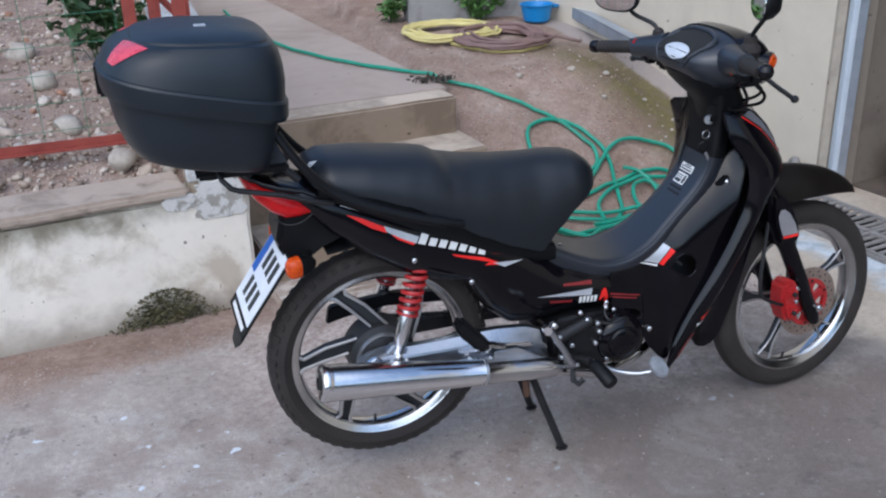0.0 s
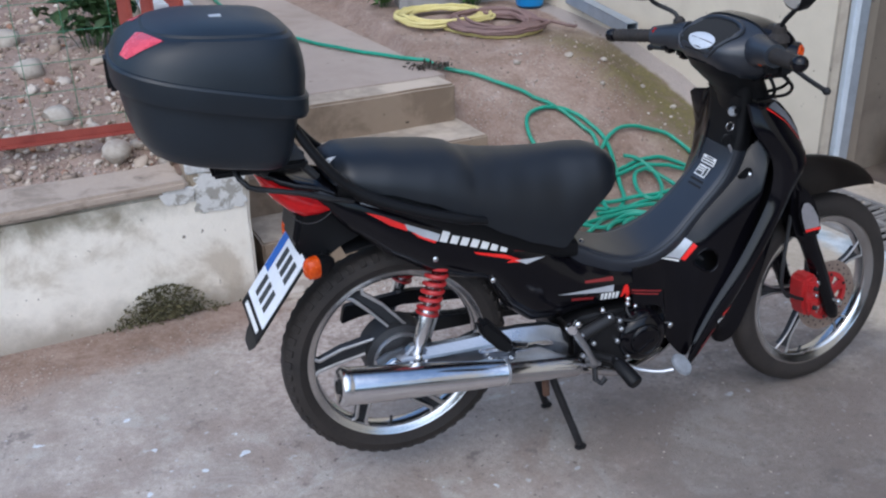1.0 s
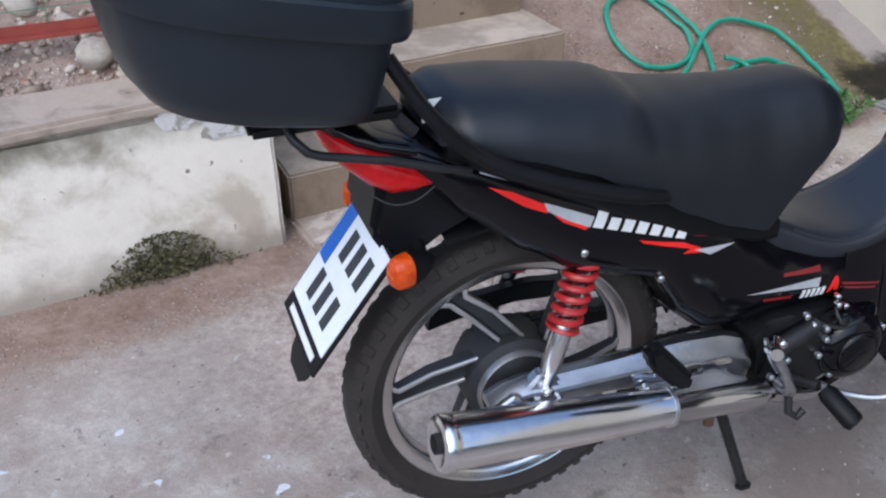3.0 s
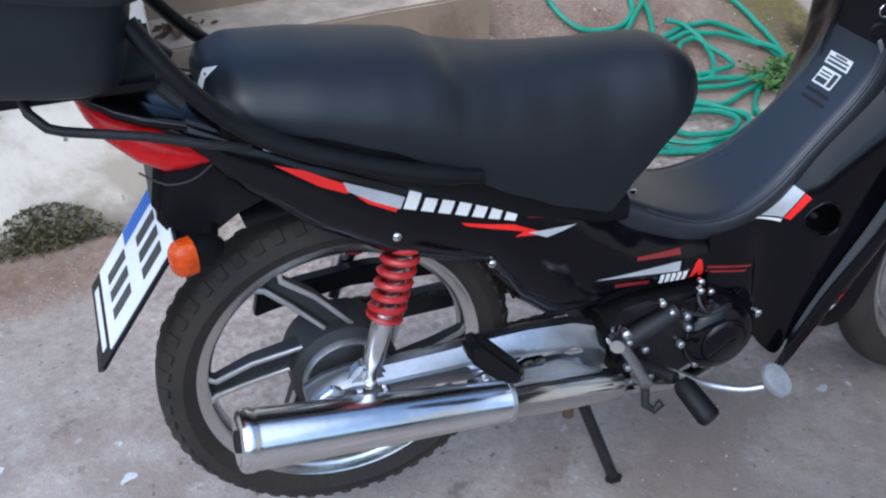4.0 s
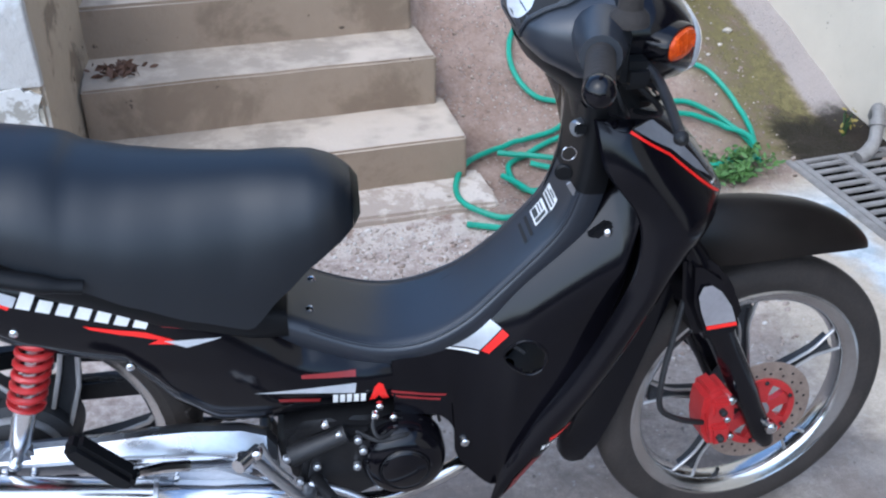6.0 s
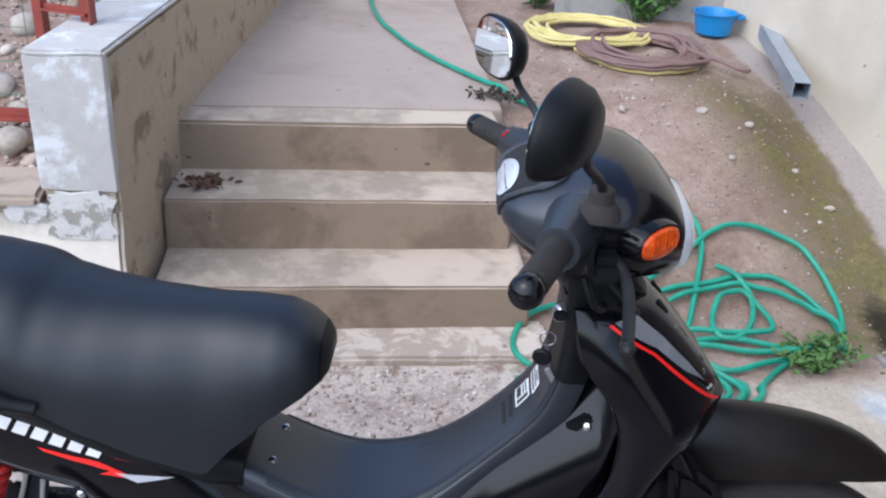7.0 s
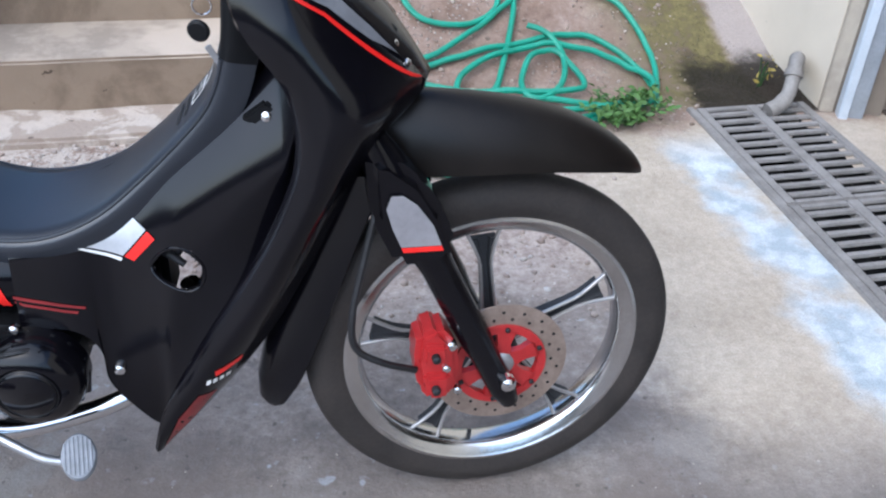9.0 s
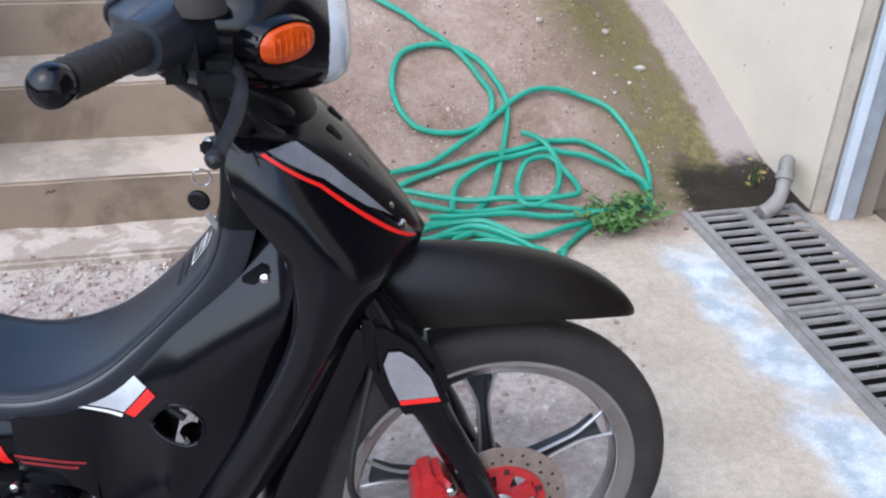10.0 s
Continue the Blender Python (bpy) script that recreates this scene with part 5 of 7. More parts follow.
# kick lever, foot rests, brake pedal
kick = part("kick_lever", tube(spline([(0.440, -0.150, 0.305), (0.435, -0.185, 0.315), (0.405, -0.200, 0.370), (0.365, -0.205, 0.435)], 4), [0.012] * 5 + [0.008] * 8, 10), ALLOY, bike)
part("kick_pedal", tube([(0.372, -0.195, 0.445), (0.345, -0.235, 0.452)], [0.010, 0.011], 12), CHROME, kick)
bolt((0.351, -0.222, 0.449), 0.011, (0, -1, 0.2), kick)
bolt((0.372, -0.215, 0.452), 0.008, (0, -1, 0.2), kick)
part("stop_spring", tube(spline([(0.375, -0.17, 0.43), (0.39, -0.172, 0.39), (0.415, -0.17, 0.35)], 6), 0.004, 6), ALLOY, kick)
for s in (-1, 1):
    pg = part("pillion_peg", prism([(0.108, 0.515), (0.132, 0.523), (0.200, 0.445), (0.192, 0.422), (0.166, 0.430), (0.116, 0.484)], s * 0.218 - 0.018, s * 0.218 + 0.018, 0.008), BLACK_MATTE, bike, "black rubber pillion foot rest")
    part("peg_bracket", tube([(0.195, s * 0.205, 0.432), (0.225, s * 0.175, 0.408), (0.26, s * 0.158, 0.390)], [0.007, 0.009, 0.009], 8), CHROME, pg)
    fp = part("foot_rest", tube([(0.482, s * 0.212, 0.325), (0.486, s * 0.222, 0.320), (0.500, s * 0.274, 0.298), (0.502, s * 0.280, 0.296)], [0.014, 0.0195, 0.021, 0.017], 14, flat=0.85), BLACK_MATTE, bike, "black rubber foot rest")
    part("rest_bar", tube([(0.448, s * 0.09, 0.30), (0.45, s * 0.14, 0.315), (0.478, s * 0.205, 0.327)], 0.010, 10), STEEL_DARK, fp)
part("rest_spring", tube([(0.440, -0.180, 0.30), (0.438, -0.190, 0.27), (0.450, -0.200, 0.262), (0.462, -0.20, 0.275)], 0.0075, 8), STEEL_DARK, bike)
bp = part("brake_pedal", tube(spline([(0.44, -0.150, 0.315), (0.50, -0.165, 0.300), (0.56, -0.180, 0.268), (0.61, -0.205, 0.262), (0.645, -0.218, 0.268)], 4), 0.0066, 10), ALLOY, bike)
PN = Vector((0.10, -0.50, 0.86)).normalized()
pad = part("pedal_pad", loft([[Vector((0.666, -0.222, 0.281)) + PN * q + PN.cross(Vector((0, 0, 1))).normalized() * (0.0225 * f * math.cos(k * math.pi / 12)) + PN.cross(Vector((0, 0, 1))).normalized().cross(PN) * (0.031 * f * math.sin(k * math.pi / 12)) for k in range(24)] for q, f in ((-0.008, 0.9), (-0.006, 1.0), (0.002, 1.0), (0.005, 0.93), (0.006, 0.80))]), PEDAL, bp, "ribbed grey metal pedal pad")
for k in range(-3, 4):
    pc = Vector((0.666, -0.222, 0.281)) + PN * 0.0062 + PN.cross(Vector((0, 0, 1))).normalized() * (0.0055 * k)
    pw = PN.cross(Vector((0, 0, 1))).normalized().cross(PN) * (0.026 * (1 - (k / 4.2) ** 2) ** 0.5)
    part("pad_rib", tube([pc - pw, pc + pw], 0.0014, 6), PEDAL, pad)

# centre stand
st = part("centre_stand", tube([(0.36, -0.10, 0.245), (0.36, 0.10, 0.245)], 0.012, 12), STEEL_DARK, bike, "black steel centre stand, lowered")
for s in (-1, 1):
    part("stand_leg", tube([(0.365, s * 0.080, 0.25), (0.392, s * 0.090, 0.17), (0.446, s * 0.106, 0.02)], 0.0105, 12), STEEL_DARK, st)
    part("stand_foot", block((0.434, s * 0.107 - 0.010, 0.000), (0.466, s * 0.107 + 0.010, 0.018), 0.006), STEEL_DARK, st)
part("stand_spring", tube([(0.345, -0.095, 0.25), (0.350, -0.095, 0.19)], 0.010, 10), DRY_LEAF, st, "rusty stand spring")
part("stand_bar", block((0.27, -0.085, 0.236), (0.37, -0.055, 0.25), 0.004), STEEL_DARK, st)

# seat
SEAT = [(-0.178, 0.850, 0.876, 0.055), (-0.168, 0.842, 0.890, 0.090), (-0.13, 0.835, 0.901, 0.118), (-0.05, 0.815, 0.897, 0.130), (0.04, 0.783, 0.886, 0.137), (0.10, 0.752, 0.879, 0.139), (0.125, 0.736, 0.873, 0.139), (0.155, 0.717, 0.857, 0.138), (0.22, 0.680, 0.844, 0.135), (0.30, 0.640, 0.836, 0.127), (0.38, 0.610, 0.833, 0.118), (0.43, 0.662, 0.832, 0.110), (0.48, 0.706, 0.828, 0.100), (0.51, 0.724, 0.819, 0.088), (0.535, 0.738, 0.803, 0.068), (0.550, 0.750, 0.784, 0.040)]
rings = []
for i in range(67):
    x = -0.178 + i * (0.728 / 66)
    zb, zt, w = table(SEAT, x)
    ring = []
    for j in range(25):
        a = math.pi * j / 24
        c, s = math.cos(a), math.sin(a)
        dome = abs(s) ** 0.80
        ring.append((x, -w * sgn_pow(c, 0.80), zb + (zt - zb) * dome))
    rings.append(ring)
seat = part("seat", loft(rings[:66]), VINYL, bike, "long black vinyl dual seat with a low step", 50)
part("seat_nose", loft([[Vector(v) + Vector((0.0006, 0, 0)) for v in r] for r in rings[65:]]), BLACK_MATTE, seat, "black welt panel at the seat's nose", 50)

# under-seat frame cover, between the seat and the side panel
part("seat_base", loft([[(x, y, z) for y, z in oval(0, zc, w, h, 4, 24)] for x, zc, w, h in ((-0.16, 0.832, 0.10, 0.02), (0.0, 0.772, 0.118, 0.04), (0.12, 0.715, 0.118, 0.05), (0.25, 0.652, 0.112, 0.05), (0.38, 0.600, 0.10, 0.035), (0.43, 0.585, 0.088, 0.028))]), BLACK_MATTE, bike)

# side panels: tail to engine, one shell
BODY = [(-0.315, 0.852, 0.874, 0.020), (-0.29, 0.832, 0.870, 0.050), (-0.25, 0.822, 0.862, 0.070), (-0.20, 0.790, 0.850, 0.092), (-0.13, 0.716, 0.828, 0.108), (-0.04, 0.642, 0.786, 0.116), (0.06, 0.580, 0.740, 0.119), (0.15, 0.550, 0.714, 0.117), (0.19, 0.540, 0.700, 0.116), (0.215, 0.500, 0.692, 0.115), (0.25, 0.448, 0.680, 0.115), (0.31, 0.400, 0.652, 0.114), (0.39, 0.386, 0.602, 0.112), (0.45, 0.394, 0.562, 0.109), (0.54, 0.398, 0.530, 0.105), (0.62, 0.396, 0.520, 0.092), (0.68, 0.394, 0.528, 0.078)]
rings = []
for i in range(101):
    x = -0.315 + i * 0.995 / 100
    zb, zt, w = table(BODY, x)
    ring = []
    for y, z in oval(0, (zb + zt) / 2, w, (zt - zb) / 2, 4.2 - 1.7 * smooth01(0.28, 0.46, x), 40):
        t = (z - zb) / (zt - zb)
        ring.append((x, y * (0.93 + 0.07 * math.sin(math.pi * min(1, t * 1.1 + 0.1))), z))
    rings.append(ring)
side_cover = part("side_cover", loft(rings), BLACK_GLOSS, bike, "gloss black side panel with red and silver stripes", 30)
on_side = lambda name, poly, mt, off=0.0012, lb="": film(name, poly, [side_cover], mt, side_cover, off, label=lb)
on_side("stripe", [(-0.104, 0.775), (-0.067, 0.761), (-0.016, 0.733), (-0.010, 0.722), (-0.014, 0.719), (-0.049, 0.736), (-0.075, 0.754)], RED_DECAL)
on_side("stripe", [(-0.018, 0.736), (0.065, 0.697), (0.057, 0.682), (0.021, 0.700), (-0.013, 0.722)], SILVER_DECAL, 0.0016)
on_side("stripe", [(-0.004, 0.715), (0.054, 0.684), (0.050, 0.679), (0.013, 0.699)], RED_DECAL, 0.0014)
on_side("stripe", [(-0.114, 0.7955), (-0.011, 0.750), (0.091, 0.7025), (0.091, 0.7045), (-0.011, 0.7525), (-0.114, 0.798)], SILVER_DECAL, 0.0014)
# the wordmark as seven plain slanted bars
for k in range(7):
    at = lambda f, h: (0.060 + 0.175 * f + 0.013 * h, 0.681 - 0.061 * f + 0.0245 * h)
    f0, f1, top = k / 7, (k + 0.72) / 7, 0.95 if k == 0 else 0.72
    on_side("wordmark_bar", [at(f0, 0.04), at(f1, 0.04), at(f1, top), at(f0, top)], WHITE_DECAL, 0.0020)
on_side("stripe", [(0.144, 0.641), (0.228, 0.617), (0.262, 0.600), (0.276, 0.589), (0.228, 0.597), (0.243, 0.602), (0.152, 0.634)], RED_DECAL)
on_side("stripe", [(0.250, 0.599), (0.334, 0.591), (0.281, 0.583)], SILVER_DECAL, 0.0016)
on_side("stripe", [(0.250, 0.629), (0.325, 0.608), (0.325, 0.603), (0.250, 0.622)], RED_DARK)
on_side("stripe", [(0.367, 0.483), (0.527, 0.478), (0.524, 0.460)], SILVER_DECAL)
on_side("stripe", [(0.443, 0.505), (0.527, 0.498), (0.527, 0.488), (0.443, 0.499)], RED_DARK)
on_side("stripe", [(0.404, 0.466), (0.470, 0.457), (0.467, 0.449), (0.406, 0.459)], RED_DARK)
for k in range(5):
    at = lambda f, h: (0.488 + 0.0545 * f + 0.0012 * h, 0.443 - 0.0052 * f + 0.0185 * h)
    f0, f1 = k / 5, (k + 0.72) / 5
    on_side("wordmark_bar", [at(f0, 0), at(f1, 0), at(f1, 1), at(f0, 1)], WHITE_DECAL, 0.0016)
on_side("emblem", [(0.546, 0.439), (0.555, 0.466), (0.562, 0.472), (0.569, 0.468), (0.578, 0.434), (0.567, 0.436), (0.5615, 0.448), (0.555, 0.438)], RED_DECAL, 0.0016, "red arrowhead emblem")
for p in ((0.195, -0.112, 0.556), (0.05, -0.119, 0.640)):
    bolt(p, 0.007, (0, -1, 0), side_cover)

# front side covers: a bulged shell each side from the tunnel's edge to the leg shield, with an opening
HOLE = [(0.764, 0.500), (0.788, 0.526), (0.812, 0.526), (0.832, 0.504), (0.828, 0.475), (0.806, 0.463), (0.772, 0.480)]


def inside(poly, x, z):
    odd = False
    for (xa, za), (xb, zb) in zip(poly, poly[1:] + poly[:1]):
        if (za > z) != (zb > z) and x < (xb - xa) * (z - za) / (zb - za) + xa:
            odd = not odd
    return odd


def front_cover_bm(side, hole):
    up = spline([(0.585, -0.084, 0.528), (0.660, -0.076, 0.546), (0.725, -0.068, 0.578), (0.805, -0.062, 0.652), (0.885, -0.060, 0.722), (0.930, -0.060, 0.764), (0.962, -0.066, 0.800)], 12)
    low = spline([(0.585, -0.104, 0.402), (0.652, -0.104, 0.396), (0.682, -0.104, 0.362), (0.686, -0.104, 0.305), (0.716, -0.106, 0.256), (0.752, -0.112, 0.228), (0.772, -0.116, 0.275), (0.818, -0.114, 0.360), (0.868, -0.110, 0.448), (0.912, -0.104, 0.522), (0.946, -0.094, 0.605), (0.964, -0.080, 0.680), (0.970, -0.072, 0.760)], 6)
    nu, nt = 110, 56
    at = lambda c, f: c[int(f * (len(c) - 1))].lerp(c[min(int(f * (len(c) - 1)) + 1, len(c) - 1)], f * (len(c) - 1) % 1)
    bm = bmesh.new()
    rows = []
    for i in range(nu + 1):
        a, b = at(up, i / nu), at(low, i / nu)
        bulge = 0.019 + 0.017 * smooth01(0.28, 0.52, i / nu)
        ts = min(0.7, max(0.20, 0.110 / (a - b).length)) * (0.30 + 0.70 * smooth01(0.22, 0.52, i / nu))
        row = []
        for j in range(nt + 1):
            t = j / nt
            p = a.lerp(b, t)
            p.y = a.y + (b.y - a.y) * t + 0.016 - bulge * math.sin(math.pi / 2 * min(1, t / ts)) + (bulge - 0.016) * smooth01(ts, 1, t)
            p.y *= side
            row.append(bm.verts.new(p))
        rows.append(row)
    for i in range(nu):
        for j in range(nt if hole else nt // 2):
            q = (rows[i][j], rows[i + 1][j], rows[i + 1][j + 1], rows[i][j + 1])
            cx, cz = sum(v.co.x for v in q) / 4, sum(v.co.z for v in q) / 4
            if not (hole and inside(HOLE, cx, cz)):
                bm.faces.new(q)
    bmesh.ops.delete(bm, geom=[v for v in bm.verts if not v.link_faces], context="VERTS")
    ext = bmesh.ops.extrude_face_region(bm, geom=bm.faces[:])
    for v in ext["geom"]:
        if isinstance(v, bmesh.types.BMVert):
            v.co.y -= 0.003 * math.copysign(1, v.co.y)
    return bm


front_body = part("front_cover", front_cover_bm(1, True), BLACK_GLOSS, bike, "gloss black front side cover with a small opening", 40)
part("front_cover", front_cover_bm(-1, False), BLACK_GLOSS, bike, "gloss black front side cover", 40)
# added black block that keeps bright ground from showing through the opening
part("opening_blocker", block((0.700, -0.035, 0.375), (0.770, 0.050, 0.470), 0.012), BLACK_MATTE, bike)
part("frame_core", loft([[(x, y, z) for y, z in oval(0, zc, w, h, 3, 20)] for x, zc, w, h in ((0.60, 0.46, 0.060, 0.05), (0.70, 0.47, 0.050, 0.07), (0.80, 0.575, 0.045, 0.045), (0.90, 0.66, 0.050, 0.07), (0.96, 0.73, 0.05, 0.06))]), BLACK_MATTE, bike)
film("stripe", [(0.582, 0.452), (0.672, 0.432), (0.670, 0.4285), (0.582, 0.447)], [front_body, side_cover], RED_DARK, front_body)
film("stripe", [(0.582, 0.443), (0.662, 0.426), (0.660, 0.4225), (0.582, 0.439)], [front_body, side_cover], RED_DARK, front_body)
film("stripe", [(0.668, 0.523), (0.729, 0.569), (0.761, 0.547), (0.727, 0.506)], [front_body], SILVER_DECAL, front_body, 0.0016, step=0.004)
film("stripe", [(0.7625, 0.5455), (0.772, 0.537), (0.741, 0.500), (0.729, 0.505)], [front_body], RED_DECAL, front_body, 0.0016, step=0.004)
film("stripe", [(0.661, 0.520), (0.666, 0.521), (0.726, 0.503), (0.724, 0.498)], [front_body], WHITE_DECAL, front_body, 0.0016, step=0.004)
tree = ruled(front_body)
lip = []
for p in spline([(x, -1, z) for x, z in HOLE], 4, True):
    h = min((tree.ray_cast(p + Vector((dx, 0, dz)), Vector((0, 1, 0))) for dx in (-0.006, 0, 0.006) for dz in (-0.006, 0, 0.006)), key=lambda q: q[3] if q[3] else 9)
    lip.append(Vector((p.x, h[0].y + 0.001 if h[0] else -0.11, p.z)))
part("opening_lip", tube(lip, 0.0024, 8, closed=True), BLACK_GLOSS, front_body)
tap = part("fuel_tap", lathe([(0.001, -0.090), (0.011, -0.089), (0.014, -0.082), (0.013, -0.05), (0.001, -0.05)], (0.785, 0.020, 0.500), seg=16), STEEL_DARK, front_body)
part("tap_lever", tube([(0.783, -0.072, 0.502), (0.803, -0.076, 0.486)], [0.006, 0.005], 8), STEEL_DARK, tap)
bolt((0.702, -0.1045, 0.326), 0.0085, (0, -1, 0), front_body)
rc = part("screw_recess", prism([(0.890, 0.700), (0.920, 0.724), (0.942, 0.712), (0.940, 0.690), (0.922, 0.686)], -0.0755, -0.055, 0.003), BLACK_MATTE, front_body)
bolt((0.922, -0.077, 0.706), 0.0072, (0, -1, 0.2), rc)

# tunnel: charcoal inner cover rising to the steering head
line = spline([(0.385, 0, 0.616), (0.45, 0, 0.586), (0.52, 0, 0.553), (0.58, 0, 0.537), (0.640, 0, 0.542), (0.70, 0, 0.568), (0.75, 0, 0.608), (0.80, 0, 0.658), (0.845, 0, 0.712), (0.866, 0, 0.765), (0.874, 0, 0.82), (0.876, 0, 0.88), (0.870, 0, 0.93), (0.860, 0, 0.965)], 5)
rings = []
for i, p in enumerate(line):
    d = (line[min(i + 1, len(line) - 1)] - line[max(i - 1, 0)]).normalized()
    n = Vector((-d.z, 0, d.x))
    w = 0.084 + 0.008 * smooth01(0, 14, i) - 0.023 * smooth01(18, 34, i) + 0.003 * smooth01(42, 50, i) + 0.010 * smooth01(52, 62, i)
    half_ring = [(-0.045, 0.90), (-0.022, 1.0), (-0.012, 1.02), (-0.008, 1.0), (-0.004, 0.955), (0.0, 0.90), (0.0015, 0.72), (0.003, 0.4)]
    rings.append([p + n * o + Vector((0, -w * q, 0)) for o, q in half_ring] + [p + n * 0.0035] + [p + n * o + Vector((0, w * q, 0)) for o, q in half_ring[::-1]])
cutk = next(i for i, p in enumerate(line) if p.z > 0.775 and p.x > 0.8)
inner = part("inner_cover", loft(rings[:cutk + 1]), TUNNEL, bike, "charcoal textured plastic tunnel cover", 55)
neck = part("lock_cover", loft([[v + Vector((0.001, 0, 0)) for v in r] for r in rings[cutk:]]), BLACK_MATTE, bike, "black steering neck cover round the lock", 55)
for s in (-1, 1):
    bead = []
    for i, p in enumerate(line[6:cutk + 1]):
        r = rings[i + 6]
        bead.append(Vector(r[4] if s < 0 else r[-5]) + Vector((0, 0, 0.0005)))
    part("edge_bead", tube(bead, 0.0032, 8), TUNNEL, inner)
TU, TV = Vector((0.68, 0, 0.73)).normalized(), Vector((0, 1, 0))
TO = Vector((0.847, -0.024, 0.709)) + Vector((-0.73, 0, 0.68)) * 0.8
def on_tunnel(name, u0, u1, v0, v1, mt, off, label=""):
    return film(name, [(u0, v0), (u1, v0), (u1, v1), (u0, v1)], [inner], mt, inner, off, TO, TU, TV, 0.012, label)
on_tunnel("sticker", -0.030, 0.000, 0.006, 0.052, WHITE_DECAL, 0.0012, "white warning sticker")
on_tunnel("sticker", 0.006, 0.026, 0.000, 0.056, WHITE_DECAL, 0.0012, "white warning sticker")
for a, b, c, d in ((-0.027, -0.003, 0.009, 0.019), (-0.027, -0.017, 0.023, 0.049), (-0.014, -0.011, 0.023, 0.049), (-0.008, -0.005, 0.023, 0.049), (0.009, 0.013, 0.004, 0.052), (0.016, 0.019, 0.004, 0.052), (0.021, 0.024, 0.012, 0.040)):
    on_tunnel("print_bar", a, b, c, d, PLATE_INK, 0.0018)
# flat black films paint the shade of the slots
on_tunnel("vent_slot", -0.045, -0.039, -0.004, 0.052, VOID_SHADE, 0.0012)
on_tunnel("vent_slot", -0.059, -0.053, -0.008, 0.048, VOID_SHADE, 0.0012)
bolt((0.462, -0.040, 0.584), 0.007, (-0.3, 0, 1), inner)
bolt((0.466, 0.045, 0.582), 0.007, (-0.3, 0, 1), inner)

# ignition lock and keys
lock = part("ignition_lock", lathe([(0.001, 0.012), (0.009, 0.012), (0.012, 0.009), (0.013, 0.0), (0.013, -0.02)], (0.872, -0.048, 0.872), (-0.82, -0.55, 0.1), 20), ALLOY, bike)
part("key_ring", tube([(0.855 + 0.011 * math.cos(t * 0.5236), -0.062, 0.838 + 0.011 * math.sin(t * 0.5236)) for t in range(12)], 0.0012, 6, closed=True), CHROME, lock)
part("key_head", lathe([(0.001, -0.004), (0.011, -0.004), (0.0135, -0.002), (0.0135, 0.002), (0.011, 0.004), (0.001, 0.004)], (0.849, -0.062, 0.808), (0.25, 1, 0.1), 18), BLACK_MATTE, lock, "black plastic key head")
part("key_blade", block((0.853, -0.0635, 0.752), (0.861, -0.0610, 0.790), 0.001, Matrix.Translation((0.857, -0.062, 0.79)) @ Matrix.Rotation(radians(-30), 4, "Y") @ Matrix.Translation((-0.857, 0.062, -0.79))), ALLOY, lock)
part("key_head", block((0.858, -0.074, 0.872), (0.876, -0.066, 0.888), 0.003), BLACK_MATTE, lock)


# leg shield wings
def shield(side):
    rows = []
    rear = spline([(0.884, 0, 0.900), (0.902, 0, 0.828), (0.954, 0, 0.752), (0.960, 0, 0.670), (0.936, 0, 0.595), (0.886, 0, 0.490), (0.818, 0, 0.375), (0.764, 0, 0.270), (0.744, 0, 0.200)], 5)
    frnt = spline([(0.975, 0, 0.890), (1.048, 0, 0.812), (1.112, 0, 0.734), (1.060, 0, 0.680), (1.016, 0, 0.605), (0.975, 0, 0.510), (0.916, 0, 0.390), (0.838, 0, 0.280), (0.752, 0, 0.190)], 5)
    nn = len(rear)
    for i in range(nn):
        f = i / (nn - 1)
        wo = table([(0, 0.090), (0.12, 0.112), (0.3, 0.128), (0.8, 0.130), (1, 0.140)], f)[0]
        wf = table([(0, 0.075), (0.125, 0.062), (0.25, 0.026), (0.375, 0.080), (0.5, 0.094), (0.625, 0.092), (0.75, 0.090), (0.875, 0.094), (1, 0.120)], f)[0]
        a, b = rear[i], frnt[i]
        row = []
        for s in range(10):
            t = s / 9
            y = wo + (wf - wo) * t ** (1.5 + 1.6 * smooth01(0.42, 0.22, f)) + 0.026 * math.sin(math.pi * t) * math.sin(math.pi * min(1, f * 1.05)) ** 0.5
            row.append(Vector((a.x + (b.x - a.x) * t, -side * y, a.z + (b.z - a.z) * t)))
        inn = [v + Vector((-0.004, side * 0.007, 0.001)) for v in row[::-1]]
        rows.append(row + inn)
    return loft(rows)


shields = [part("leg_shield", shield(s), BLACK_GLOSS, bike, "gloss black leg shield with a red edge", 45) for s in (1, -1)]
# black inner panel on the far wing, beside the tunnel
rings = []
